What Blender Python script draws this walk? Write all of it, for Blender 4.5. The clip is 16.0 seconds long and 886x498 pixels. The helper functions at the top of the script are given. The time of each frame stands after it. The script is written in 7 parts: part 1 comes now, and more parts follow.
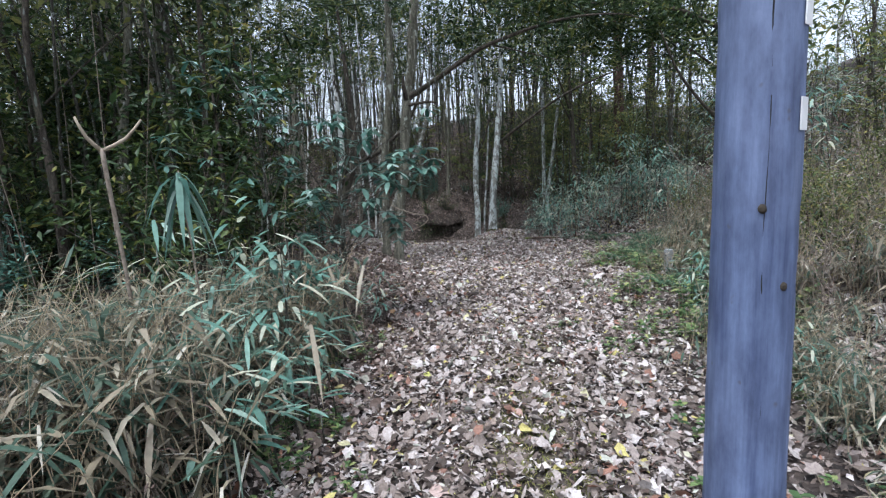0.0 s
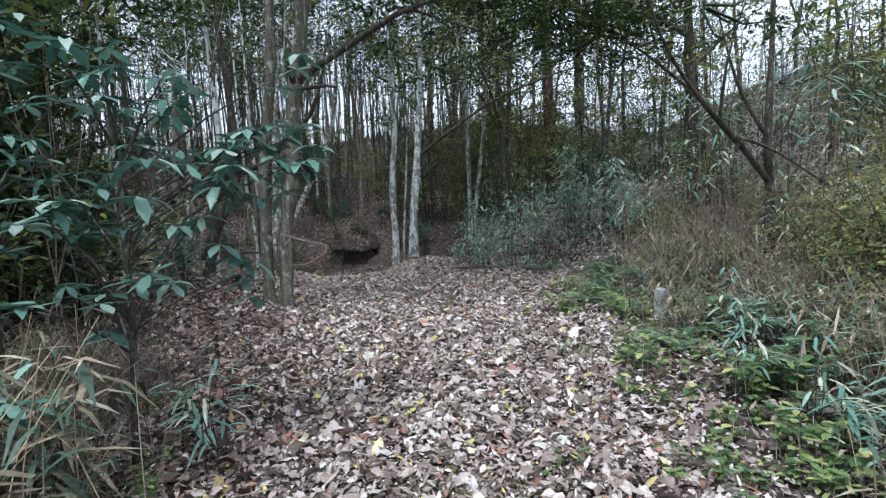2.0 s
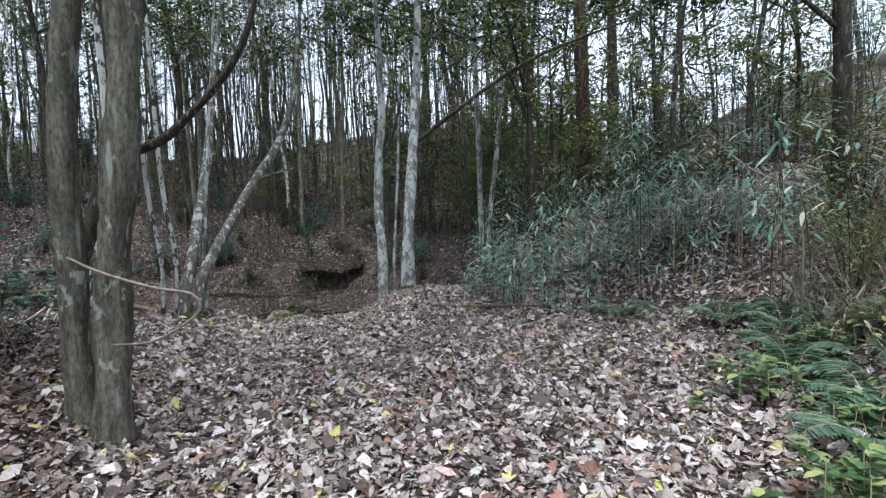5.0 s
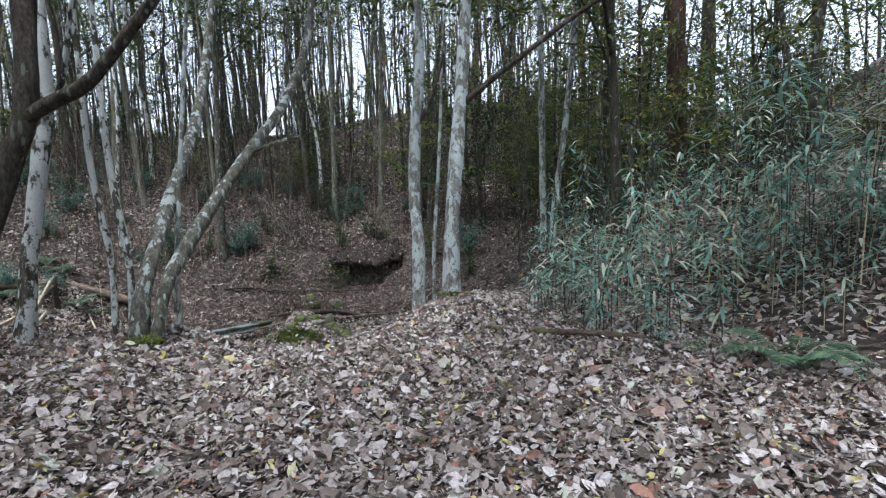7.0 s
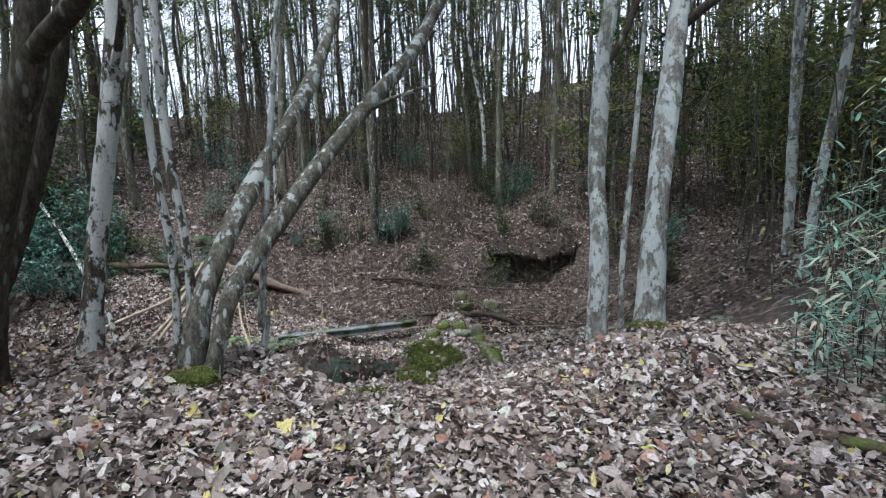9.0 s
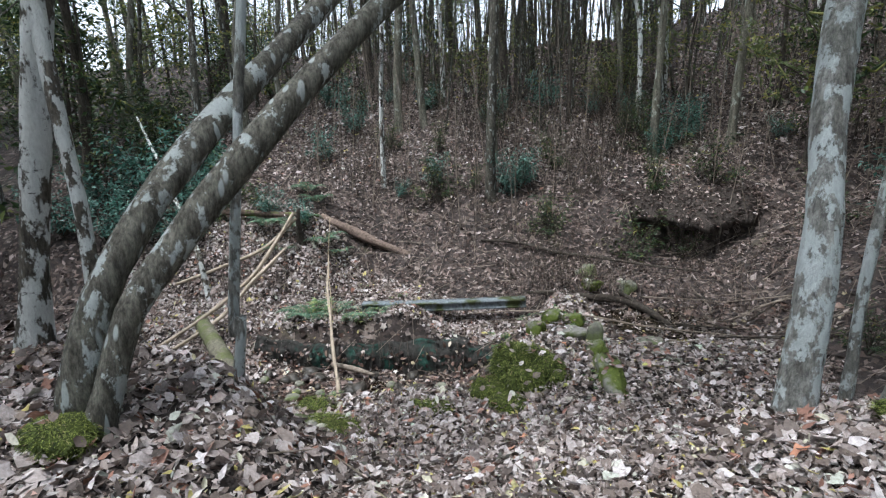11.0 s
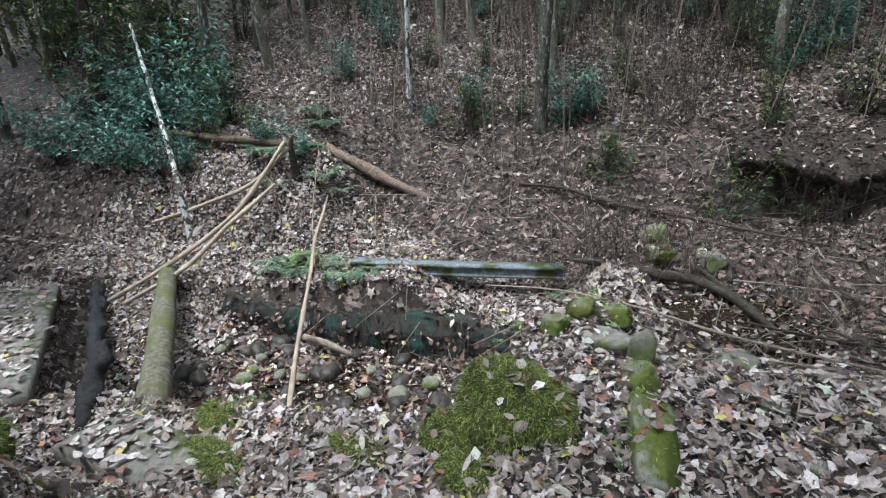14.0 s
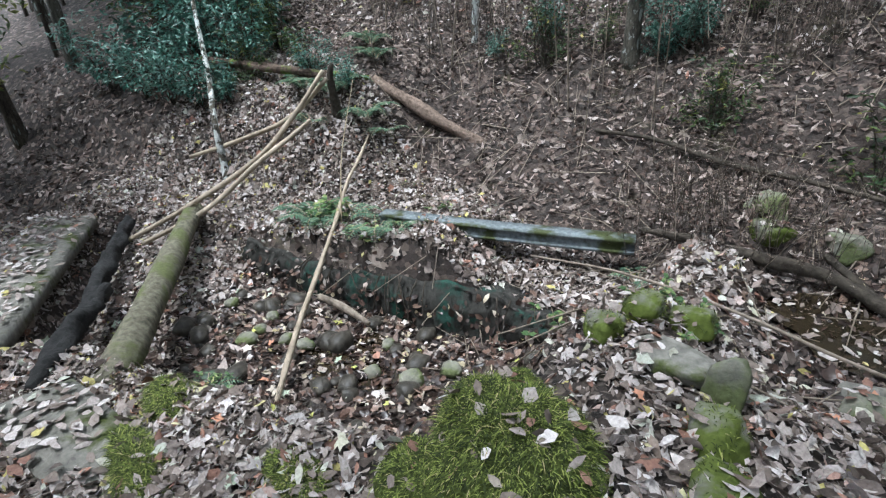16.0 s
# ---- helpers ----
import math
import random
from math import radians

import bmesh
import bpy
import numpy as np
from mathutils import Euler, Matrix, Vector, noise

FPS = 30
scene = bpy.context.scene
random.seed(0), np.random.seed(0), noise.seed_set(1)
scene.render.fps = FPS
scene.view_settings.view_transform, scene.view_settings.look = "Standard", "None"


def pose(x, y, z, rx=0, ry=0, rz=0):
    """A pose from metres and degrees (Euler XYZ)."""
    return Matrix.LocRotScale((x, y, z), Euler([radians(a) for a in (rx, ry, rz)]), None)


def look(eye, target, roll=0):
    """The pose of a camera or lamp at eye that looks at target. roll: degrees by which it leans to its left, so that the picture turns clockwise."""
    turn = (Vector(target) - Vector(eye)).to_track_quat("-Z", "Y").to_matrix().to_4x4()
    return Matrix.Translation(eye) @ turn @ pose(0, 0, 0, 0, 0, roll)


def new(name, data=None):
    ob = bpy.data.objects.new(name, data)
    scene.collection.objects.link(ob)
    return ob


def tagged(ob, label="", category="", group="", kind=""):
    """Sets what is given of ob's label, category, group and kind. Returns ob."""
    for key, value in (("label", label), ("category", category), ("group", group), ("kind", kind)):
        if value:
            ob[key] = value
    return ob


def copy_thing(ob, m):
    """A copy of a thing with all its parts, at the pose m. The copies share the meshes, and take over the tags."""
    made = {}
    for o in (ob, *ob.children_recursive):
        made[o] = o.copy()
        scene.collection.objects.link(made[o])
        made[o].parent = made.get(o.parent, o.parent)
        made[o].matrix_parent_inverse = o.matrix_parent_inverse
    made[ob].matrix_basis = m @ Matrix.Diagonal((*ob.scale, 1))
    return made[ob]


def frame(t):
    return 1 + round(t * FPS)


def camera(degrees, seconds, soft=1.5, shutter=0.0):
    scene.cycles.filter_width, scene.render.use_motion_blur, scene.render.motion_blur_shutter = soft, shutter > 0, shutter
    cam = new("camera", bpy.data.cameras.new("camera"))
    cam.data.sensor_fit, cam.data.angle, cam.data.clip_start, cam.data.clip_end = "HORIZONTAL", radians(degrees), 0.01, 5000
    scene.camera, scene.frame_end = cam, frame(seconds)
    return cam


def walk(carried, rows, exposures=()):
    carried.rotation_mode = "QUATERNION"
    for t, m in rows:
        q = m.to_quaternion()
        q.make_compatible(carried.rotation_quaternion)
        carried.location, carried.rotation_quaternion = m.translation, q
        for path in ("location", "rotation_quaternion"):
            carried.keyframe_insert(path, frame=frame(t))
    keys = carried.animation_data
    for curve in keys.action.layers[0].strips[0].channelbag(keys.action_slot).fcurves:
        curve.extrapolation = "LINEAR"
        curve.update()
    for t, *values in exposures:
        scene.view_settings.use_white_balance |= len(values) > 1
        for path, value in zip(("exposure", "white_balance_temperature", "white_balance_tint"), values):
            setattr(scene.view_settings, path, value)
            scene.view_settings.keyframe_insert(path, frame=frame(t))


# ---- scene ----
cam = camera(81.1, 16.0, soft=1.25)
PATH = [
    (0.0, 0.000, 0.000, 1.500, 81.900, 2.500, -0.400),
    (0.5, -0.017, 0.659, 1.462, 83.400, 2.400, -3.100),
    (1.0, 0.055, 1.331, 1.416, 83.800, 2.400, -5.800),
    (1.5, 0.088, 1.987, 1.387, 83.800, 2.300, -7.900),
    (2.0, 0.181, 2.667, 1.361, 84.000, 2.200, -9.500),
    (2.5, 0.290, 3.314, 1.382, 84.400, 2.200, -10.500),
    (3.0, 0.479, 3.910, 1.387, 84.500, 2.200, -11.200),
    (5.5, 0.620, 7.449, 1.139, 85.422, 1.885, -9.792),
    (6.0, 0.753, 7.999, 1.121, 85.275, 2.004, -8.296),
    (6.5, 0.838, 8.598, 1.112, 84.832, 2.022, -6.792),
    (7.0, 0.905, 9.147, 1.165, 83.600, 1.954, -5.080),
    (7.5, 0.987, 9.678, 1.151, 83.016, 2.059, -2.379),
    (8.0, 0.985, 10.234, 1.139, 82.646, 2.009, 2.440),
    (8.5, 1.015, 10.804, 1.125, 82.204, 2.138, 7.245),
    (9.0, 0.945, 11.410, 1.093, 82.315, 2.066, 14.066),
    (9.5, 0.989, 11.956, 1.061, 81.681, 2.173, 19.570),
    (10.0, 0.965, 12.497, 1.051, 80.103, 2.098, 24.079),
    (12.5, 0.618, 14.542, 0.880, 73.000, 1.891, 36.893),
    (13.0, 0.571, 14.868, 0.820, 71.840, 1.939, 38.591),
    (13.5, 0.596, 15.212, 0.775, 70.714, 2.063, 39.488),
    (14.0, 0.523, 15.510, 0.670, 70.065, 1.878, 40.092),
    (14.5, 0.449, 15.808, 0.556, 68.606, 1.891, 40.592),
    (15.0, 0.364, 16.042, 0.475, 66.283, 1.739, 42.694),
    (15.5, 0.236, 16.248, 0.428, 64.914, 1.810, 46.589),
    (16.0, 0.179, 16.519, 0.392, 64.624, 1.856, 50.186),
]
walk(cam, [(t, pose(*p)) for t, *p in PATH], [(0.0, 1.22, 5700, 9.5), (3.0, 1.32, 5700, 9.0), (5.5, 1.46, 5700, 9.5), (8.5, 1.60, 5750, 8.5), (10.0, 1.60, 5800, 8.5), (12.5, 1.92, 5750, 8.0), (16.0, 1.86, 5650, 5.0)])
SKY_STRENGTH, SUN_STRENGTH = 0.125, 1.0

# ---- world and light: overcast late-autumn sky above the trees ----
world = bpy.data.worlds.new("overcast_sky")
scene.world = world
world.use_nodes = True
wn = world.node_tree.nodes
sky = wn.new("ShaderNodeTexSky")
sky.sky_type = "NISHITA"
sky.sun_disc = False
sky.sun_elevation, sky.sun_rotation = radians(71), radians(211)
sky.air_density, sky.dust_density, sky.ozone_density = 1.0, 4.0, 1.0
wn["Background"].inputs[1].default_value = SKY_STRENGTH
veil = wn.new("ShaderNodeHueSaturation")
veil.inputs["Saturation"].default_value, veil.inputs["Value"].default_value = 0.32, 1.2
world.node_tree.links.new(sky.outputs[0], veil.inputs["Color"])
world.node_tree.links.new(veil.outputs[0], wn["Background"].inputs[0])
sun_data = bpy.data.lights.new("sun", "SUN")
sun_data.energy, sun_data.angle, sun_data.color = SUN_STRENGTH, radians(10), (1.0, 0.97, 0.94)
sun = new("sun", sun_data)
sun.matrix_world = look((-6.0, 0.0, 34.0), (0, 10, 0))

# ---- terrain ----
def sstep(a, b, x):
    t = np.clip((x - a) / (b - a), 0.0, 1.0)
    return t * t * (3 - 2 * t)
def lin(x, *knots):
    return np.interp(x, knots[0::2], knots[1::2])
CX, CY, UX, UY = -3.58, 18.95, 0.921, 0.390      # middle of the stream wall and its direction
def uv(x, y):
    return (x - CX) * UX + (y - CY) * UY, -(x - CX) * UY + (y - CY) * UX
def xy(u, v):
    return CX + u * UX - v * UY, CY + u * UY + v * UX
def height(x, y):
    x, y = np.asarray(x, float), np.asarray(y, float)
    u, v = uv(x, y)
    # path terrace, falling gently towards the stream, and the bank on its right
    p = lin(y, -5, 0.0, 4, -0.13, 9, -0.14, 14.5, -0.42, 30, -0.5)
    edge = lin(y, 0, 1.7, 5, 2.6, 8, 3.5, 13, 4.2, 17, 3.4, 21, 1.6, 26, 1.2)
    r = np.maximum(x - edge, 0.0)
    p = p + 0.42 * r * r / (r + 0.8) * lin(x, 0, 1, 14, 1, 40, 0.55)
    p = p + 0.10 * sstep(-0.9, -2.2, x) * sstep(16, 12, y)
    p = p + 0.14 * sstep(-0.5, -1.4, x) * sstep(9.0, 10.0, y)
    # low ground beside the stream
    b = lin(u, -8, -1.95, -3, -1.85, -0.5, -1.7, 0.3, -1.56, 1.3, -1.44, 2.4, -1.2, 3.2, -1.3, 5.0, -1.2, 6.3, -0.6, 8.0, 0.1, 30, 1.5)
    b = b - 0.55 * sstep(-0.9, -0.4, v) * sstep(2.7, 2.1, u) * sstep(0.3, 1.3, u)
    top = lin(u, -8, -3.6, -1.1, -3.9, 0.2, -4.35, 0.9, -5.2, 1.6, -5.7, 3, -6.0, 5, -5.0, 9, -4.0)
    low = lin(u, -6, -2.9, 0, -3.0, 1.5, -3.1, 3, -2.6, 5, -2.2, 9, -2.0)
    s = np.clip((v - top) / (low - top), 0, 1)
    s = s * s * (3 - 2 * s)
    z = p * (1 - s) + np.minimum(b, p) * s
    z = z + 0.36 * np.exp(-((x - 1.45) ** 2 + (y - 16.5) ** 2) / 1.0)
    # channel in front of the wall
    c = sstep(-2.35, -1.65, v) * sstep(-0.02, -0.20, v) * sstep(2.1, 1.35, u)
    bed = lin(u, -9, -2.15, -2.2, -2.02, -1.2, -2.3, 0.5, -2.34, 1.7, -2.2, 2.4, -1.6)
    z = z * (1 - c) + np.minimum(bed, z) * c
    # shallow run right of the stones
    c2 = sstep(-1.7, -0.9, v) * sstep(0.9, 0.2, v) * sstep(2.4, 3.2, u) * sstep(6.5, 4.8, u)
    z = z - 0.22 * c2
    # hillside behind
    h = lin(v, -0.5, -2.6, 0.0, -2.3, 0.14, -1.93, 0.9, -1.75, 1.7, -1.45, 2.4, -0.9, 3.6, -0.05, 6, 1.1, 11.5, 3.35, 14, 3.75, 30, 3.2, 60, 2.0)
    h = h + lin(u, -14, 0.4, -6, 0.2, -2, 0, 2, 0, 4, 0.3, 6, 0.3, 10, 1.2, 20, 2.6) * sstep(0.3, 2.5, v)
    # steeper earth bank at the left foot of the hill
    hl = lin(v, -0.5, -2.6, 0.0, -2.3, 0.14, -1.9, 0.85, -1.66, 1.3, -1.05, 2.0, -0.5, 3.2, 0.02, 6, 1.2, 11.5, 3.5, 14, 3.9, 30, 3.4, 60, 2.2)
    kl = sstep(-0.5, -1.8, u)
    h = h * (1 - kl) + hl * kl
    # eroded bank at the foot of the hill
    k = sstep(3.4, 4.0, u) * sstep(6.4, 5.7, u)
    hb = lin(v, -0.5, -2.6, 0.0, -2.3, 0.14, -1.75, 2.15, -1.40, 2.4, -0.45, 3.6, 0.15, 6, 1.2, 11.5, 3.5, 14, 3.9, 30, 3.4, 60, 2.2)
    h = h * (1 - k) + hb * k
    z = np.maximum(z, h)
    # narrow dark ditch between the slab and the timbers
    q = np.clip(((x + 7.3) * 2.8 + (y - 17.1) * -0.9) / 8.65, 0, 1)
    z = z - 0.5 * np.exp(-((x + 7.3 - 2.8 * q) ** 2 + (y - 17.1 + 0.9 * q) ** 2) / 0.045)
    far = sstep(40, 90, np.hypot(x, y - 12))
    return z * (1 - far) + 2.5 * far

# ---- materials ----
def nodes_of(name):
    m = bpy.data.materials.new(name)
    m.use_nodes = True
    nt = m.node_tree
    return m, nt, nt.nodes["Principled BSDF"]


def add_node(nt, kind, **values):
    n = nt.nodes.new(kind)
    for key, value in values.items():
        n.inputs[key].default_value = value
    return n


def noise_of(nt, scale, detail=5.0, rough=0.6, coord="Object", stretch=(1, 1, 1)):
    tc = nt.nodes.new("ShaderNodeTexCoord")
    mp = nt.nodes.new("ShaderNodeMapping")
    mp.inputs["Scale"].default_value = stretch
    nt.links.new(tc.outputs[coord], mp.inputs[0])
    n = add_node(nt, "ShaderNodeTexNoise", Scale=scale, Detail=detail, Roughness=rough)
    nt.links.new(mp.outputs[0], n.inputs["Vector"])
    return n.outputs["Fac"], mp.outputs[0]


def ramp_of(nt, fac, *stops):
    r = nt.nodes.new("ShaderNodeValToRGB")
    e = r.color_ramp.elements
    while len(e) < len(stops):
        e.new(0.5)
    for k, (at, c) in enumerate(stops):
        e[k].position = at
        e[k].color = (*c, 1)
    nt.links.new(fac, r.inputs[0])
    return r.outputs[0]


def mix_of(nt, fac, a, b, kind="MIX"):
    m = nt.nodes.new("ShaderNodeMix")
    m.data_type, m.blend_type = "RGBA", kind
    if isinstance(fac, (int, float)):
        m.inputs[0].default_value = fac
    else:
        nt.links.new(fac, m.inputs[0])
    for k, c in ((6, a), (7, b)):
        if isinstance(c, tuple):
            m.inputs[k].default_value = (*c, 1)
        else:
            nt.links.new(c, m.inputs[k])
    return m.outputs[2]


def bump_of(nt, bsdf, fac, strength=0.5, distance=0.02):
    b = add_node(nt, "ShaderNodeBump", Strength=strength, Distance=distance)
    nt.links.new(fac, b.inputs["Height"])
    nt.links.new(b.outputs[0], bsdf.inputs["Normal"])


def bark(name, dark, light, lichen, amount, rough=0.9, stretch=(1, 1, 0.25), scale=14.0, patch=14.0, spots=0.25, bands=0.0):
    """Streaked bark with sharp-edged lichen patches, round lichen spots and dark cross bands."""
    m, nt, b = nodes_of(name)
    g, vec = noise_of(nt, scale, 8, 0.7, stretch=stretch)
    f, _ = noise_of(nt, scale * 4, 6, 0.7, stretch=(1, 1, 0.4))
    base = ramp_of(nt, g, (0.36, dark), (0.64, light))
    base = mix_of(nt, 0.85, base, ramp_of(nt, f, (0.34, (0.3, 0.3, 0.3)), (0.66, (1.35, 1.35, 1.3))), "MULTIPLY")
    p, _ = noise_of(nt, patch, 9, 0.68, stretch=(1, 1, 0.6))
    mask = ramp_of(nt, p, (0.56 - amount, (0, 0, 0)), (0.595 - amount, (1, 1, 1)))
    pale = mix_of(nt, f, tuple(c * 0.5 for c in lichen), tuple(min(0.85, c * 1.25) for c in lichen))
    col = mix_of(nt, mask, base, pale)
    v = add_node(nt, "ShaderNodeTexVoronoi", Scale=19.0)
    nt.links.new(vec, v.inputs["Vector"])
    sep = nt.nodes.new("ShaderNodeSeparateColor")
    nt.links.new(v.outputs["Color"], sep.inputs[0])
    dot = mix_of(nt, 1.0, ramp_of(nt, v.outputs["Distance"], (0.26, (1, 1, 1)), (0.36, (0, 0, 0))), ramp_of(nt, sep.outputs[0], (1 - spots - 0.02, (0, 0, 0)), (1 - spots, (0.9, 0.9, 0.9))), "MULTIPLY")
    col = mix_of(nt, dot, col, pale)
    if bands:
        q, _ = noise_of(nt, 5.0, 7, 0.7, stretch=(1, 1, 3.5))
        col = mix_of(nt, ramp_of(nt, q, (0.66 - bands, (0, 0, 0)), (0.70 - bands, (0.92, 0.92, 0.92))), col, tuple(c * 0.8 for c in dark))
    s, _ = noise_of(nt, 1.6, 3, 0.6)
    col = mix_of(nt, ramp_of(nt, s, (0.48, (0, 0, 0)), (0.75, (0.45, 0.45, 0.45))), col, (0.05, 0.06, 0.032))
    nt.links.new(col, b.inputs["Base Color"])
    b.inputs["Roughness"].default_value = rough
    b.inputs["Specular IOR Level"].default_value = 0.2
    bump_of(nt, b, f, 1.0, 0.03)
    return m


def leafy(name, *stops, rough=0.5, through_light=0.25, speck=0.35, grain=30):
    m, nt, b = nodes_of(name)
    geo = nt.nodes.new("ShaderNodeNewGeometry")
    col = ramp_of(nt, geo.outputs["Random Per Island"], *stops)
    n, _ = noise_of(nt, grain, 4, 0.65)
    col = mix_of(nt, speck, col, ramp_of(nt, n, (0.3, (0.3, 0.28, 0.26)), (0.68, (1.15, 1.15, 1.15))), "MULTIPLY")
    nt.links.new(col, b.inputs["Base Color"])
    b.inputs["Roughness"].default_value = rough
    b.inputs["Specular IOR Level"].default_value = 0.25
    if through_light:
        tr = nt.nodes.new("ShaderNodeBsdfTranslucent")
        nt.links.new(col, tr.inputs[0])
        mx = nt.nodes.new("ShaderNodeMixShader")
        mx.inputs[0].default_value = through_light
        nt.links.new(b.outputs[0], mx.inputs[1])
        nt.links.new(tr.outputs[0], mx.inputs[2])
        nt.links.new(mx.outputs[0], nt.nodes["Material Output"].inputs[0])
    return m


def plain(name, dark, light, scale=8.0, rough=0.85, bump=0.4, moss=0.0, stretch=(1, 1, 1), moss_col=(0.10, 0.15, 0.025), metal=0.0):
    m, nt, b = nodes_of(name)
    g, _ = noise_of(nt, scale, 8, 0.65, stretch=stretch)
    col = ramp_of(nt, g, (0.3, dark), (0.72, light))
    if moss:
        p, _ = noise_of(nt, 3.2, 5, 0.6)
        q, _ = noise_of(nt, 40, 3, 0.6)
        msk = ramp_of(nt, p, (0.6 - moss * 0.4, (0, 0, 0)), (0.7 - moss * 0.4, (1, 1, 1)))
        col = mix_of(nt, msk, col, mix_of(nt, q, tuple(c * 0.45 for c in moss_col), tuple(c * 1.35 for c in moss_col)))
    nt.links.new(col, b.inputs["Base Color"])
    b.inputs["Roughness"].default_value = rough
    b.inputs["Metallic"].default_value = metal
    b.inputs["Specular IOR Level"].default_value = 0.2
    bump_of(nt, b, g, bump, 0.02)
    return m


BARK_GREY = bark("bark_grey_brown", (0.07, 0.065, 0.049), (0.25, 0.238, 0.187), (0.38, 0.40, 0.34), -0.02, stretch=(1, 1, 0.12), patch=9.0, spots=0.15)
BARK_WHITE = bark("bark_pale_lichen", (0.12, 0.115, 0.10), (0.32, 0.32, 0.295), (0.50, 0.545, 0.525), 0.08, scale=12, patch=6.0, spots=0.3, bands=0.03)
BARK_SPOT = bark("bark_spotted", (0.05, 0.045, 0.036), (0.17, 0.15, 0.12), (0.64, 0.66, 0.62), 0.09, scale=16, patch=10.0, spots=0.6, bands=0.02)
BARK_CHALK = bark("bark_white_peeling", (0.035, 0.03, 0.024), (0.15, 0.135, 0.11), (0.66, 0.68, 0.64), 0.085, scale=16, patch=4.0, spots=0.4, bands=0.03)
BARK_VEE = bark("bark_mottled", (0.065, 0.06, 0.048), (0.235, 0.225, 0.185), (0.52, 0.56, 0.53), 0.02, scale=18, patch=8.0, spots=0.35)
BARK_DARK = bark("bark_dark", (0.028, 0.023, 0.018), (0.115, 0.095, 0.076), (0.20, 0.22, 0.19), -0.10)
BARK_RED = bark("bark_reddish", (0.05, 0.03, 0.025), (0.16, 0.10, 0.08), (0.25, 0.2, 0.18), -0.12, stretch=(1, 1, 0.1))
BARK_FAR = bark("bark_thin_stems", (0.04, 0.037, 0.03), (0.13, 0.12, 0.098), (0.34, 0.36, 0.33), -0.02)
TWIG = plain("dry_twig", (0.10, 0.08, 0.06), (0.30, 0.25, 0.20), 20)
STRAW = plain("dry_pale_stem", (0.28, 0.22, 0.14), (0.48, 0.40, 0.28), 20)
LITTER = leafy("fallen_leaves", (0.0, (0.073, 0.058, 0.049)), (0.2, (0.185, 0.146, 0.121)), (0.45, (0.325, 0.272, 0.243)), (0.72, (0.459, 0.409, 0.381)), (0.87, (0.627, 0.582, 0.560)), (0.89, (0.358, 0.190, 0.134)), (0.93, (0.202, 0.112, 0.084)), (0.95, (0.448, 0.470, 0.392)), (0.97, (0.560, 0.549, 0.470)), (0.985, (0.493, 0.437, 0.157)), rough=0.6, through_light=0.06, speck=0.6, grain=70)
# reddish-brown leaves, toned darker to stand for shade under the trees
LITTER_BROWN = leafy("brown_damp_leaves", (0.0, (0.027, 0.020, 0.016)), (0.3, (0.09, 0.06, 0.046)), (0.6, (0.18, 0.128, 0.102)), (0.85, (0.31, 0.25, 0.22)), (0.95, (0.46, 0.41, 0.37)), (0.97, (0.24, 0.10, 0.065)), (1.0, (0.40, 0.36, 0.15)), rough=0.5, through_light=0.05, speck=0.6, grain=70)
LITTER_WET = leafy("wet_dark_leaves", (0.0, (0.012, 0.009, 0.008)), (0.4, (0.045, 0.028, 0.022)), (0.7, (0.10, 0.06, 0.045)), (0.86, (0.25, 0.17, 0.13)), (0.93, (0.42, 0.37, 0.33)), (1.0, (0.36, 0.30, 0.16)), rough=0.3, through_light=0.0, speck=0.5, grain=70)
LITTER_FAR = leafy("fallen_leaves_hillside", (0.0, (0.018, 0.013, 0.010)), (0.4, (0.062, 0.042, 0.033)), (0.7, (0.15, 0.107, 0.087)), (0.9, (0.29, 0.232, 0.203)), (1.0, (0.46, 0.395, 0.36)), rough=0.6, through_light=0.05, speck=0.55, grain=60)
YELLOW = leafy("yellow_leaf", (0.0, (0.55, 0.48, 0.08)), (0.5, (0.40, 0.42, 0.10)), (1.0, (0.62, 0.55, 0.25)), rough=0.5, through_light=0.1)
PALE = leafy("pale_leaf", (0.0, (0.50, 0.42, 0.36)), (0.6, (0.58, 0.52, 0.46)), (1.0, (0.44, 0.48, 0.38)), rough=0.55, through_light=0.1)
GREEN_CANOPY = leafy("canopy_leaves", (0.0, (0.015, 0.030, 0.013)), (0.55, (0.038, 0.068, 0.024)), (0.85, (0.085, 0.12, 0.032)), (1.0, (0.20, 0.19, 0.05)), rough=0.4, through_light=0.3)
GREEN_LIGHT = leafy("light_canopy_leaves", (0.0, (0.06, 0.09, 0.035)), (0.5, (0.13, 0.16, 0.06)), (0.85, (0.24, 0.25, 0.08)), (1.0, (0.36, 0.30, 0.08)), rough=0.5, through_light=0.4)
GREEN_GLOSSY = leafy("glossy_leaves", (0.0, (0.028, 0.075, 0.058)), (0.45, (0.07, 0.165, 0.125)), (0.85, (0.16, 0.27, 0.215)), (1.0, (0.30, 0.38, 0.32)), rough=0.38, through_light=0.2)
GREEN_BAMBOO = leafy("bamboo_leaves", (0.0, (0.085, 0.19, 0.15)), (0.45, (0.20, 0.36, 0.285)), (0.8, (0.38, 0.51, 0.42)), (1.0, (0.60, 0.56, 0.42)), rough=0.4, through_light=0.4)
GRASS_MIX = leafy("bamboo_grass_leaves", (0.0, (0.03, 0.05, 0.032)), (0.4, (0.068, 0.112, 0.078)), (0.55, (0.12, 0.105, 0.068)), (0.78, (0.23, 0.195, 0.135)), (0.93, (0.36, 0.33, 0.25)), (1.0, (0.55, 0.52, 0.44)), rough=0.4, through_light=0.15)
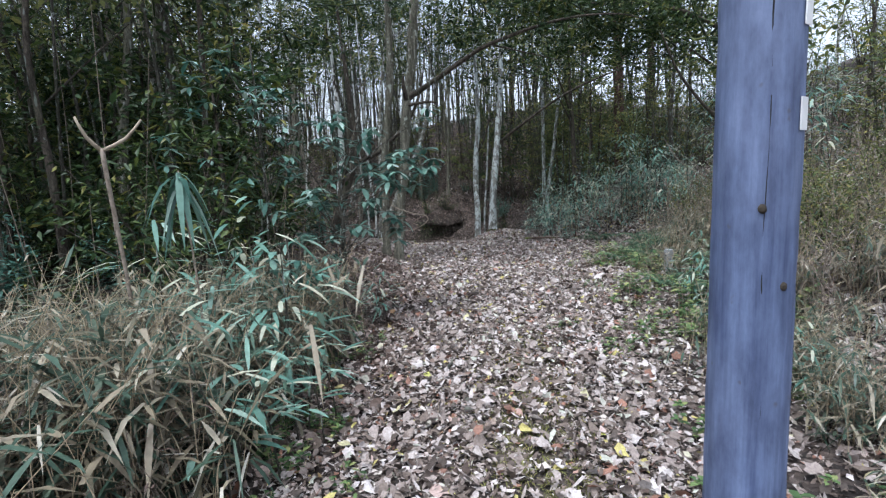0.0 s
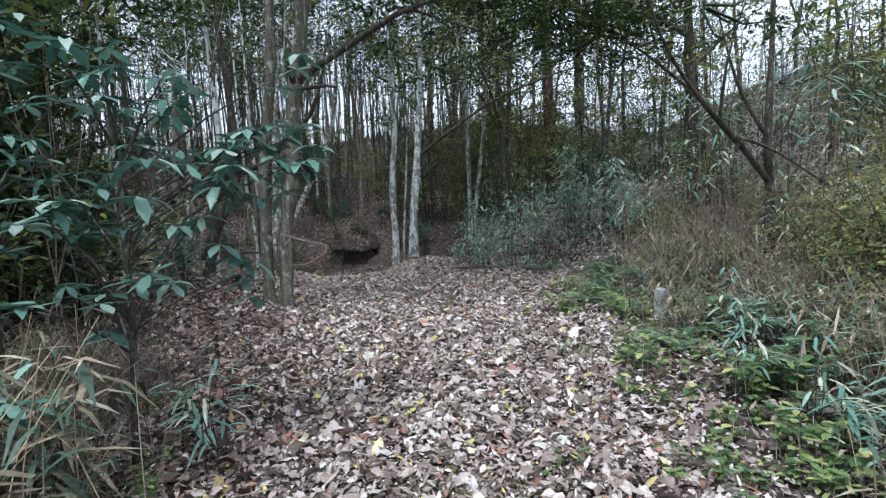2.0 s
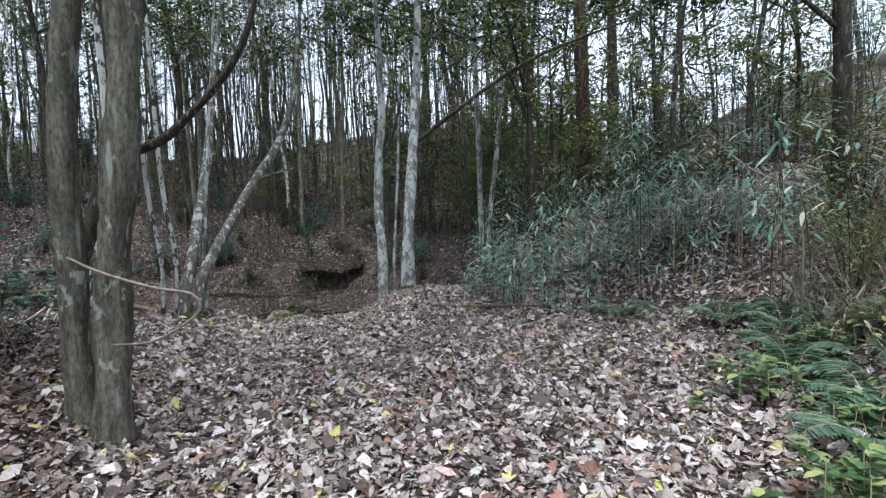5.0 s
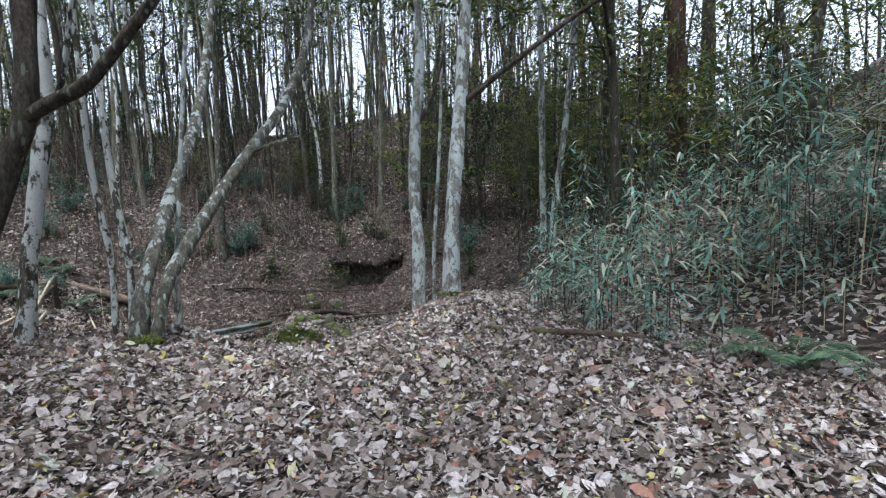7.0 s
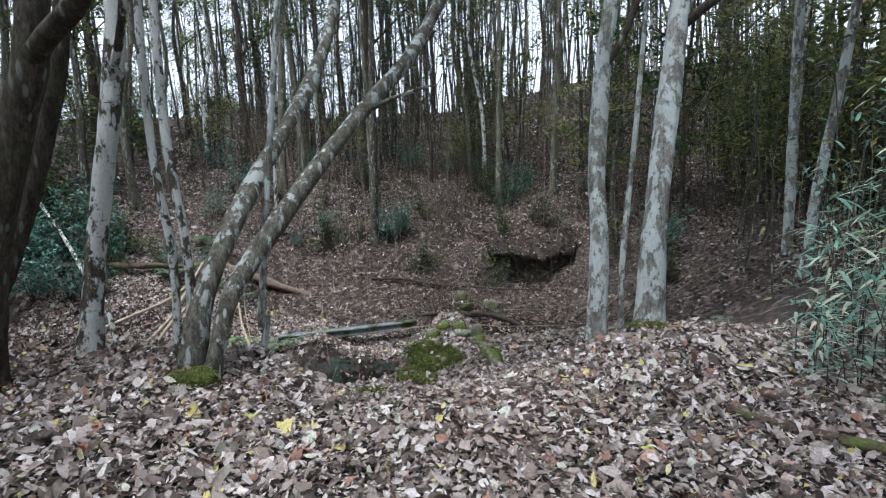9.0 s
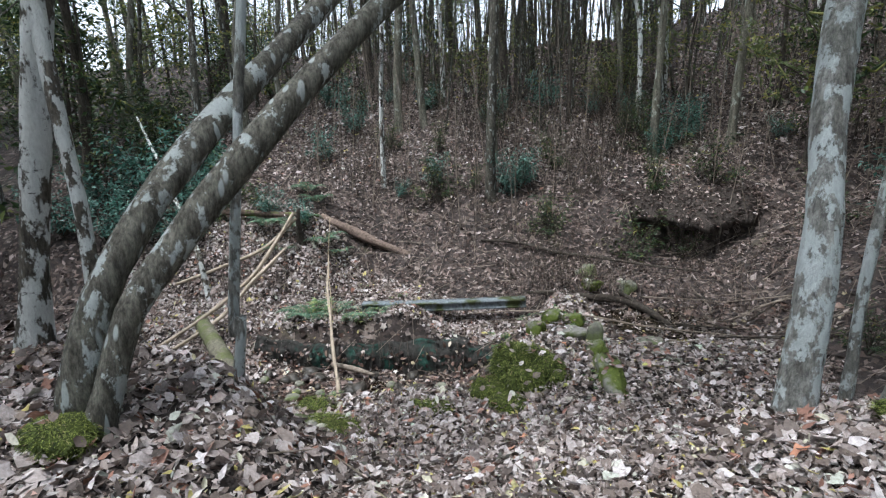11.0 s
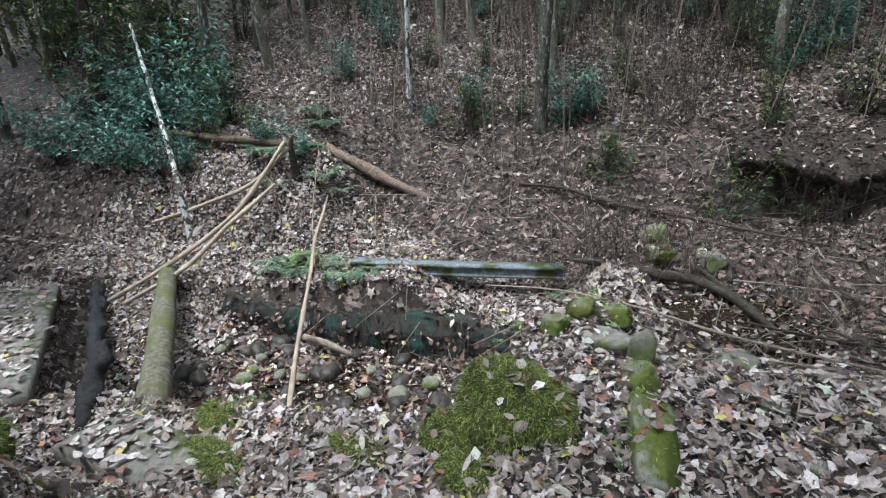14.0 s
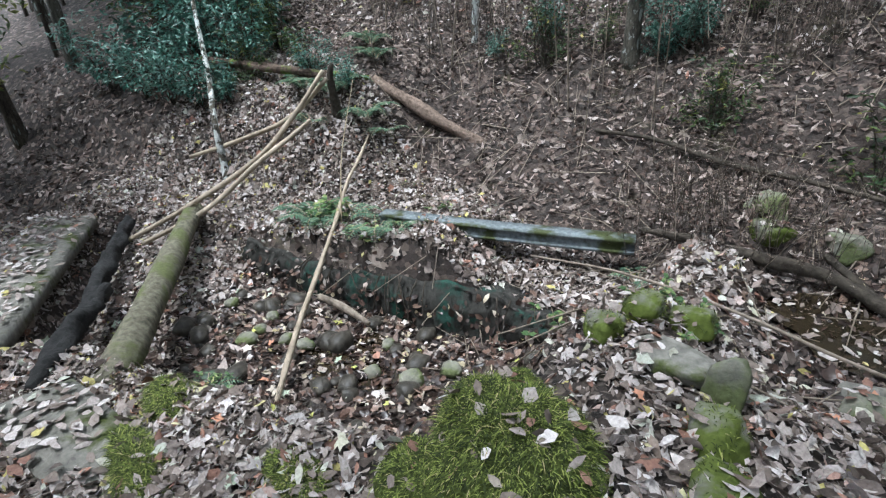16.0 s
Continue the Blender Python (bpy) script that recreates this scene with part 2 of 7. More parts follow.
GREEN_TEAL = leafy("bluish_evergreen_leaves", (0.0, (0.03, 0.085, 0.065)), (0.55, (0.075, 0.175, 0.135)), (1.0, (0.19, 0.31, 0.25)), rough=0.35, through_light=0.25)
GREEN_FERN = leafy("fern_leaves", (0.0, (0.045, 0.085, 0.055)), (0.6, (0.095, 0.165, 0.10)), (1.0, (0.19, 0.26, 0.15)), rough=0.5, through_light=0.25)
GREEN_HERB = leafy("herb_leaves", (0.0, (0.04, 0.075, 0.03)), (0.45, (0.09, 0.16, 0.06)), (0.75, (0.16, 0.235, 0.085)), (0.93, (0.27, 0.31, 0.12)), (1.0, (0.48, 0.44, 0.18)), rough=0.45, through_light=0.25)
MOSS = plain("moss", (0.014, 0.020, 0.005), (0.10, 0.122, 0.024), 30, 0.95, 1.0)
MOSS_TUFT = leafy("moss_tufts", (0.0, (0.012, 0.018, 0.004)), (0.45, (0.06, 0.08, 0.017)), (0.78, (0.15, 0.185, 0.036)), (0.95, (0.30, 0.34, 0.08)), (1.0, (0.36, 0.29, 0.16)), rough=0.8, through_light=0.1)
PATH_MOSS = leafy("path_moss", (0.0, (0.07, 0.07, 0.022)), (0.6, (0.16, 0.155, 0.05)), (0.9, (0.24, 0.25, 0.08)), (1.0, (0.34, 0.28, 0.14)), rough=0.8, through_light=0.1)
STONE_WET = plain("wet_dark_stone", (0.015, 0.014, 0.012), (0.085, 0.075, 0.06), 11, 0.4, 0.5)
STONE = plain("stream_stone", (0.09, 0.088, 0.07), (0.26, 0.255, 0.20), 14, 0.85, 0.9, moss=0.4, moss_col=(0.12, 0.14, 0.06))
STONE_MOSSY = plain("mossy_stone", (0.10, 0.095, 0.08), (0.27, 0.26, 0.22), 9, 0.85, 0.6, moss=0.5, moss_col=(0.09, 0.115, 0.022))
# mossy stream-wall concrete, its colour darkened for the shade below the overhang
CONCRETE_SHADED = plain("old_concrete", (0.007, 0.007, 0.006), (0.055, 0.052, 0.045), 16, 0.85, 1.0, moss=0.16, stretch=(1, 1, 0.35), moss_col=(0.022, 0.06, 0.045))
CONCRETE_DRY = plain("weathered_concrete_slab", (0.10, 0.095, 0.082), (0.25, 0.238, 0.205), 16, 0.9, 0.7, moss=0.16, moss_col=(0.07, 0.085, 0.025))
STEEL = plain("grey_painted_steel", (0.07, 0.08, 0.082), (0.21, 0.24, 0.25), 24, 0.65, 0.6, moss=0.22, moss_col=(0.05, 0.06, 0.02), metal=0.1)
EARTH = plain("dark_bare_earth", (0.010, 0.008, 0.0065), (0.06, 0.048, 0.039), 24, 0.95, 1.0)
CHARRED = plain("black_wet_timber", (0.006, 0.006, 0.006), (0.03, 0.029, 0.028), 26, 0.75, 1.0)
MOSSY_LOG = plain("mossy_bark", (0.045, 0.042, 0.03), (0.20, 0.185, 0.13), 22, 0.9, 1.0, moss=0.3, moss_col=(0.10, 0.112, 0.045), stretch=(1, 1, 0.5))
LOG_BROWN = plain("fallen_log_bark", (0.07, 0.05, 0.038), (0.24, 0.18, 0.14), 26, 0.9, 1.0)
LOG_DARK = plain("damp_log_bark", (0.035, 0.025, 0.019), (0.14, 0.10, 0.078), 26, 0.9, 1.0, moss=0.2)
BAMBOO_DRY = plain("dry_bamboo_pole", (0.20, 0.16, 0.115), (0.38, 0.32, 0.24), 9, 0.6, 0.2)
ROTTEN = plain("rotten_branch", (0.015, 0.013, 0.010), (0.085, 0.07, 0.054), 18, 0.9, 0.8)
POST_GREY = plain("weathered_post", (0.22, 0.22, 0.23), (0.40, 0.40, 0.42), 12, 0.9, 0.3)
WHITE_TAG = plain("white_tag", (0.62, 0.62, 0.6), (0.75, 0.75, 0.74), 10, 0.6, 0.1)
WATER, _nt, _b = nodes_of("stream_water")
_b.inputs["Base Color"].default_value = (0.025, 0.018, 0.010, 1)
_b.inputs["Roughness"].default_value = 0.06
_w, _ = noise_of(_nt, 7, 3)
bump_of(_nt, _b, _w, 0.12, 0.02)


def pole_material():
    m, nt, b = nodes_of("weathered_wooden_pole")
    g, _ = noise_of(nt, 30, 8, 0.6, stretch=(1, 1, 0.04))
    s, _ = noise_of(nt, 2.2, 4, 0.6, stretch=(1, 1, 0.5))
    col = ramp_of(nt, g, (0.3, (0.04, 0.058, 0.125)), (0.7, (0.14, 0.185, 0.31)))
    col = mix_of(nt, ramp_of(nt, s, (0.4, (0, 0, 0)), (0.7, (0.7, 0.7, 0.7))), col, (0.17, 0.21, 0.33))
    w, _ = noise_of(nt, 9.0, 7, 0.7, stretch=(1, 1, 0.35))
    col = mix_of(nt, 0.8, col, ramp_of(nt, w, (0.33, (0.35, 0.36, 0.42)), (0.66, (1.25, 1.22, 1.18))), "MULTIPLY")
    k, _ = noise_of(nt, 26, 2, 0.5, stretch=(1, 1, 0.6))
    col = mix_of(nt, ramp_of(nt, k, (0.70, (0, 0, 0)), (0.76, (0.6, 0.6, 0.6))), col, (0.07, 0.07, 0.08))
    nt.links.new(col, b.inputs["Base Color"])
    b.inputs["Roughness"].default_value = 0.7
    bump_of(nt, b, g, 0.5, 0.008)
    return m


def soil_material():
    m, nt, b = nodes_of("forest_floor")
    g, vec = noise_of(nt, 3.0, 8, 0.65)
    fine, _ = noise_of(nt, 45, 6, 0.7)
    v = add_node(nt, "ShaderNodeTexVoronoi", Scale=15.0)
    nt.links.new(vec, v.inputs["Vector"])
    sep = nt.nodes.new("ShaderNodeSeparateColor")
    nt.links.new(v.outputs["Color"], sep.inputs[0])
    chips = ramp_of(nt, sep.outputs[0], (0.0, (0.015, 0.011, 0.009)), (0.55, (0.05, 0.036, 0.029)), (0.87, (0.13, 0.097, 0.08)), (1.0, (0.28, 0.23, 0.195)))
    soil = ramp_of(nt, fine, (0.3, (0.010, 0.008, 0.0065)), (0.7, (0.042, 0.032, 0.025)))
    col = mix_of(nt, ramp_of(nt, g, (0.40, (0.35, 0.35, 0.35)), (0.6, (0.95, 0.95, 0.95))), soil, chips)
    p, _ = noise_of(nt, 1.3, 5, 0.65)
    grn = ramp_of(nt, fine, (0.3, (0.06, 0.065, 0.02)), (0.7, (0.17, 0.16, 0.05)))
    col = mix_of(nt, ramp_of(nt, p, (0.60, (0, 0, 0)), (0.72, (0.3, 0.3, 0.3))), col, grn)
    nt.links.new(col, b.inputs["Base Color"])
    b.inputs["Roughness"].default_value = 0.95
    bump_of(nt, b, fine, 0.8, 0.03)
    return m


POLE_WOOD, SOIL = pole_material(), soil_material()

# ---- builders ----
rng = np.random.default_rng(7)


def mesh_of(name, verts, faces, mat, smooth=False):
    """One mesh from an array of places and a list of face arrays."""
    me = bpy.data.meshes.new(name)
    verts = np.asarray(verts, np.float32)
    faces = [np.asarray(f, np.int32) for f in faces if len(f)]
    me.vertices.add(len(verts))
    me.vertices.foreach_set("co", verts.ravel())
    loops = np.concatenate([f.ravel() for f in faces])
    sizes = np.concatenate([np.full(len(f), f.shape[1], np.int32) for f in faces])
    me.loops.add(len(loops))
    me.loops.foreach_set("vertex_index", loops)
    me.polygons.add(len(sizes))
    starts = np.concatenate([[0], np.cumsum(sizes)[:-1]]).astype(np.int32)
    me.polygons.foreach_set("loop_start", starts)
    me.polygons.foreach_set("loop_total", sizes)
    if smooth:
        me.polygons.foreach_set("use_smooth", np.ones(len(sizes), bool))
    me.update(calc_edges=True)
    me.materials.append(mat)
    return me


class Heap:
    """Collects pieces of one mesh."""
    def __init__(self):
        self.v, self.f, self.n = [], {3: [], 4: []}, 0

    def add(self, verts, *faces):
        verts = np.asarray(verts, float).reshape(-1, 3)
        for f in faces:
            f = np.asarray(f, int)
            if len(f):
                self.f[f.shape[1]].append(f + self.n)
        self.v.append(verts)
        self.n += len(verts)
        return self

    def mesh(self, name, mat, smooth=False):
        return mesh_of(name, np.concatenate(self.v), [np.concatenate(f) for f in self.f.values() if f], mat, smooth)


def part(name, me, parent, label=""):
    ob = new(name, me)
    ob.parent = parent
    return tagged(ob, label)


def thing(name, label, category, at=(0, 0, 0), group=""):
    ob = new(name)
    ob.empty_display_size = 0.1
    ob.location = at
    return tagged(ob, label, category, group)


def spline(points, step):
    """Catmull-Rom through points of any width."""
    p = np.asarray(points, float)
    p = np.vstack([2 * p[0] - p[1], p, 2 * p[-1] - p[-2]])
    out = []
    for a, b, c, d in zip(p, p[1:], p[2:], p[3:]):
        n = max(2, int(np.linalg.norm((c - b)[:3]) / step))
        for t in np.arange(n) / n:
            out.append(0.5 * (2 * b + (c - a) * t + (2 * a - 5 * b + 4 * c - d) * t * t + (3 * b - a - 3 * c + d) * t ** 3))
    out.append(p[-2])
    return np.array(out)


def tube(heap, points, sides=10, step=0.18, rough=0.08, seed=0, cap=True):
    """points: rows of x, y, z, radius."""
    r = np.random.default_rng(seed)
    q = spline(points, step) if step else np.asarray(points, float)
    c, rad = q[:, :3], q[:, 3]
    tan = np.gradient(c, axis=0)
    tan /= np.linalg.norm(tan, axis=1)[:, None] + 1e-9
    ref = np.tile([0.31, 0.95, 0.05], (len(c), 1))
    if abs(np.mean(tan @ [0.31, 0.95, 0.05])) > 0.85:
        ref = np.tile([0.05, 0.1, 0.99], (len(c), 1))
    a = np.cross(tan, ref)
    a /= np.linalg.norm(a, axis=1)[:, None] + 1e-9
    b = np.cross(tan, a)
    ang = np.arange(sides) * 2 * np.pi / sides
    lobes = 1 + rough * (np.sin(2 * ang + r.uniform(0, 6))[None] * np.sin(np.arange(len(c)) * 0.5 + r.uniform(0, 6))[:, None]) + r.normal(0, rough * 0.45, (len(c), sides))
    ring = c[:, None] + (rad[:, None] * lobes)[..., None] * (np.cos(ang)[None, :, None] * a[:, None] + np.sin(ang)[None, :, None] * b[:, None])
    n = len(c)
    i, j = np.meshgrid(np.arange(n - 1), np.arange(sides), indexing="ij")
    k = (j + 1) % sides
    quads = np.stack([i * sides + j, i * sides + k, (i + 1) * sides + k, (i + 1) * sides + j], -1).reshape(-1, 4)
    tris = []
    verts = ring.reshape(-1, 3)
    if cap:
        verts = np.vstack([verts, c[:1], c[-1:]])
        e = np.arange(sides)
        tris = np.vstack([np.stack([(e + 1) % sides, e, np.full(sides, n * sides)], 1), np.stack([(n - 1) * sides + e, (n - 1) * sides + (e + 1) % sides, np.full(sides, n * sides + 1)], 1)])
    heap.add(verts, quads, *([tris] if cap else []))
    return heap


def frames(dirs, ups):
    d = dirs / (np.linalg.norm(dirs, axis=1)[:, None] + 1e-9)
    s = np.cross(d, ups)
    s /= np.linalg.norm(s, axis=1)[:, None] + 1e-9
    return d, s, np.cross(s, d)


def leaves(heap, base, dirs, ups, length, width, fold=0.25, curl=0.15, fine=False, lobed=False):
    """Leaves from their bases along dirs, with the upper side towards ups."""
    n = len(base)
    d, s, u = frames(np.asarray(dirs, float), np.asarray(ups, float))
    L, W = np.broadcast_to(length, n)[:, None], np.broadcast_to(width, n)[:, None] / 2
    fo = np.broadcast_to(fold, n)[:, None] * W
    cu = np.broadcast_to(curl, n)[:, None] * L
    if not fine:
        v = np.stack([base, base + d * L * 0.42 + s * W + u * fo, base + d * L - u * cu, base + d * L * 0.42 - s * W + u * fo], 1)
        o = np.arange(n)[:, None] * 4
        heap.add(v, o + [0, 1, 2], o + [0, 2, 3])
        return heap
    w1, w2 = (0.75, 0.95) if not lobed else (1.0, 0.7)
    mid1, mid2 = base + d * L * 0.3, base + d * L * 0.68 - u * cu * 0.35
    v = np.stack([base, mid1 + s * W * w1 + u * fo, mid2 + s * W * w2 + u * fo, base + d * L - u * cu, mid2 - s * W * w2 + u * fo, mid1 - s * W * w1 + u * fo, mid1, mid2], 1)
    o = np.arange(n)[:, None] * 8
    heap.add(v, o + [0, 1, 6], o + [0, 6, 5], o + [2, 3, 7], o + [7, 3, 4], o + [1, 2, 7, 6], o + [6, 7, 4, 5])
    return heap


def lobed_leaves(heap, base, dirs, ups, length, fold, curl, r):
    """Dry lobed leaves, a fan of eleven points each, cupped and curled."""
    n = len(base)
    d, s, u = frames(np.asarray(dirs, float), np.asarray(ups, float))
    ang = np.linspace(np.pi, -np.pi, 11, endpoint=False)
    rad = np.where(np.arange(11) % 2 == 0, 0.78, 1.0) * np.where(np.arange(11) == 0, 0.6, 1.0)
    rad = rad[None] * r.uniform(0.72, 1.15, (n, 11)) * 0.5
    a, b = np.cos(ang)[None] * rad, np.sin(ang)[None] * rad * r.uniform(0.6, 0.95, (n, 1))
    lift = fold[:, None] * np.abs(b) * 0.8 - curl[:, None] * a * np.abs(a) * 1.6 + r.normal(0, 0.05, (n, 11))
    mid = base + d * length[:, None] / 2
    ring = mid[:, None] + length[:, None, None] * (d[:, None] * a[..., None] + s[:, None] * b[..., None] + u[:, None] * lift[..., None])
    v = np.concatenate([ring, mid[:, None]], 1)
    o = np.arange(n)[:, None] * 12
    heap.add(v, *[o + [11, (k + 1) % 11, k] for k in range(11)])


def blades(heap, base, dirs, length, width, droop, seg=4):
    """Long drooping blades: bamboo leaves and grass."""
    n = len(base)
    d, s, u = frames(np.asarray(dirs, float), np.tile([0.0, 0.0, 1.0], (n, 1)))
    L, W, D = (np.broadcast_to(k, n)[:, None] for k in (length, width, droop))
    rows = []
    for k in range(seg + 1):
        t = k / seg
        w = W / 2 * (np.sin(np.pi * min(1, 0.18 + t * 0.82)) ** 0.8 if k < seg else 0.04)
        c = base + d * L * t - np.array([0, 0, 1.0]) * D * L * t * t
        rows += [c + s * w, c - s * w]
    v = np.stack(rows, 1)
    o = np.arange(n)[:, None] * (2 * seg + 2)
    heap.add(v, *[o + [2 * k, 2 * k + 1, 2 * k + 3, 2 * k + 2] for k in range(seg)])
    return heap


def rand_dirs(r, n, up=0.0):
    v = r.normal(size=(n, 3))
    v[:, 2] += up
    return v / np.linalg.norm(v, axis=1)[:, None]


def ground_at(x, y):
    return float(height(x, y))


# ---- ground sheet ----
def graded(lo, hi, step, reach):
    mid = np.arange(lo, hi + step / 2, step)
    out, g = [], step
    while (out[-1] if out else 0) < reach:
        g *= 1.22
        out.append((out[-1] if out else 0) + g)
    out = np.array(out)
    return np.concatenate([lo - out[::-1], mid, hi + out])


def bumps(x, y):
    return 0.022 * np.sin(x * 3.1 + 1.3 * np.sin(y * 2.3)) * np.sin(y * 2.7 + np.sin(x * 1.9)) + 0.012 * np.sin(x * 8.3 + y * 5.1) * np.sin(y * 7.7 - x * 3.3)


def floor_at(x, y):
    return height(x, y) + bumps(np.asarray(x), np.asarray(y))


gx, gy = graded(-9.0, 8.0, 0.12, 900.0), graded(-3.0, 25.0, 0.12, 900.0)
GX, GY = np.meshgrid(gx, gy, indexing="ij")
gv = np.stack([GX, GY, floor_at(GX, GY)], -1).reshape(-1, 3)
gi, gj = np.meshgrid(np.arange(len(gx) - 1), np.arange(len(gy) - 1), indexing="ij")
gq = np.stack([gi * len(gy) + gj, (gi + 1) * len(gy) + gj, (gi + 1) * len(gy) + gj + 1, gi * len(gy) + gj + 1], -1).reshape(-1, 4)
tagged(new("ground", mesh_of("ground", gv, [gq], SOIL, True)), "brown forest floor of soil and rotting leaves", "ground", kind="structure")


# ---- leaf litter ----
def normal_at(x, y):
    e = 0.05
    n = np.stack([-(floor_at(x + e, y) - floor_at(x - e, y)) / (2 * e), -(floor_at(x, y + e) - floor_at(x, y - e)) / (2 * e), np.ones_like(x)], -1)
    return n / np.linalg.norm(n, axis=1)[:, None]


def lay_leaves(heap, x, y, size, r, fine, lift=0.03, tilt=0.35, slim=1.0):
    if fine:
        small = size < 0.048
        lay_leaves(heap, x[small], y[small], size[small], r, False, lift, tilt, slim)
        x, y, size = x[~small], y[~small], size[~small]
    n = len(x)
    nor = normal_at(x, y) + r.normal(0, tilt, (n, 3)) * [1, 1, 0.3]
    ang = r.uniform(0, 2 * np.pi, n)
    d = np.stack([np.cos(ang), np.sin(ang), np.zeros(n)], -1)
    d -= nor * (d * nor).sum(1)[:, None] / (nor * nor).sum(1)[:, None]
    d /= np.linalg.norm(d, axis=1)[:, None]
    c = np.stack([x, y, floor_at(x, y) + r.uniform(0.004, lift, n)], -1) - d * size[:, None] / 2
    if fine:
        broad = (size > 0.066) & (r.uniform(0, 1, n) < 0.4)
        lobed_leaves(heap, c[broad], d[broad], nor[broad], size[broad] * 1.1, r.uniform(-0.5, 0.7, n)[broad], r.uniform(-0.3, 0.4, n)[broad], r)
        c, d, nor, size = c[~broad], d[~broad], nor[~broad], size[~broad]
        n = len(size)
    leaves(heap, c, d, nor, size, size * r.uniform(0.3, 0.66, n) * slim, r.uniform(-0.5, 0.6, n), r.uniform(-0.35, 0.35, n), fine=fine, lobed=True)


def scatter(r, n, x0, x1, y0, y1, keep):
    x, y = r.uniform(x0, x1, n), r.uniform(y0, y1, n)
    k = r.uniform(0, 1, n) < keep(x, y)
    return x[k], y[k]


def near_cover(x, y):
    u, v = uv(x, y)
    left = lin(y, 0, -1.25, 3, -1.05, 5, -0.8, 8, -1.3, 10, -2.6, 14, -4, 15.2, -10)
    right = lin(y, 0, 1.05, 4, 1.7, 7, 2.6, 13, 4.3, 16, 4.0)
    k = sstep(-0.5, 0.3, x - left) * sstep(0.6, -0.3, x - right)
    k = np.maximum(k, 0.28)
    k = k * (1 - 0.6 * np.exp(-((x - 0.4 - 0.1 * (y - 2)) ** 2) / 0.07) * sstep(5.0, 3.0, y))
    wet = sstep(-2.35, -1.8, v) * sstep(0.05, -0.15, v) * sstep(2.3, 1.7, u) * sstep(-2, -1, u)
    k = k * (1 - 0.93 * wet)
    run = sstep(-1.4, -0.9, v) * sstep(0.7, 0.2, v) * sstep(2.7, 3.2, u) * sstep(6.3, 4.8, u)
    q = np.clip(((x + 7.3) * 2.8 + (y - 17.1) * -0.9) / 8.65, 0, 1)
    ditch = np.exp(-((x + 7.3 - 2.8 * q) ** 2 + (y - 17.1 + 0.9 * q) ** 2) / 0.06)
    return k * (1 - 0.75 * run) * (1 - 0.9 * ditch)


lr = np.random.default_rng(11)
heap, shaded = Heap(), Heap()
x, y = scatter(lr, 218000, -3.5, 4.8, -1.5, 17.2, near_cover)
size = np.clip(lr.lognormal(-3.16, 0.5, len(x)), 0.018, 0.12)
# browner leaves beside the path, with the trees' shade put into their colour
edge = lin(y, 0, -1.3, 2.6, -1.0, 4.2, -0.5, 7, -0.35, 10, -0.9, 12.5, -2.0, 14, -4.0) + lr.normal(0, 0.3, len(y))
for pile, pick in ((heap, x > edge), (shaded, x <= edge)):
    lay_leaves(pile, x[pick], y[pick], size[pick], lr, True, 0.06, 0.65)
x, y = scatter(lr, 80000, -2.2, 4.2, -1.5, 17.0, near_cover)
lay_leaves(heap, x, y, lr.uniform(0.03, 0.07, len(x)), lr, False, 0.02, 0.3)
x, y = scatter(lr, 88000, -8.5, 1.6, 15.2, 20.3, near_cover)
lay_leaves(heap, x, y, np.clip(lr.lognormal(-3.08, 0.42, len(x)), 0.02, 0.11), lr, True, 0.06, 0.65)
x, y = scatter(lr, 17000, -6.5, -2.6, 13.2, 15.6, lambda x, y: np.full(len(x), 0.9))
lay_leaves(shaded, x, y, np.clip(lr.lognormal(-3.1, 0.42, len(x)), 0.03, 0.11), lr, True, 0.055, 0.6)
# leaf-covered trail climbing the far slope
x = lr.uniform(7.0, 14.0, 4200)
y = 11.0 + 0.35 * (x - 8.5) + lr.normal(0, 0.55, len(x))
lay_leaves(heap, x, y, lr.uniform(0.06, 0.15, len(x)), lr, False, 0.04, 0.4)
tagged(new("leaf_litter", heap.mesh("leaf_litter", LITTER)), "dry tan and brown fallen leaves covering the path", "leaves", kind="stuff")
tagged(new("damp_leaf_litter", shaded.mesh("damp_leaf_litter", LITTER_BROWN)), "reddish-brown fallen leaves under the trees, darkened for shade", "leaves", kind="stuff")
heap = Heap()
x, y = scatter(lr, 11000, -5.6, -1.2, 16.4, 20.0, lambda x, y: sstep(-2.25, -1.6, uv(x, y)[1]) * sstep(0, -0.3, uv(x, y)[1]) * sstep(2.1, 1.3, uv(x, y)[0]))
lay_leaves(heap, x, y, np.clip(lr.lognormal(-2.75, 0.38, len(x)), 0.03, 0.13), lr, True)
x, y = scatter(lr, 2600, -1.5, 2.0, 18.2, 21.0, lambda x, y: sstep(-1.4, -0.9, uv(x, y)[1]) * sstep(0.7, 0.2, uv(x, y)[1]) * sstep(2.7, 3.2, uv(x, y)[0]))
lay_leaves(heap, x, y, np.clip(lr.lognormal(-2.75, 0.38, len(x)), 0.03, 0.13), lr, True)
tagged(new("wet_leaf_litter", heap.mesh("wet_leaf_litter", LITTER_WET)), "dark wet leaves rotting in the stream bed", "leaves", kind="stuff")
heap = Heap()
x, y = scatter(lr, 26000, -3.5, 4.8, 1.0, 17.2, near_cover)
lay_leaves(heap, x, y, np.clip(lr.lognormal(-2.75, 0.3, len(x)), 0.04, 0.12), lr, False, 0.012, 0.15)
bare = lambda x, y: 1 - 0.95 * sstep(3.5, 4.1, uv(x, y)[0]) * sstep(6.4, 5.8, uv(x, y)[0]) * sstep(1.5, 2.0, uv(x, y)[1]) * sstep(2.75, 2.5, uv(x, y)[1])
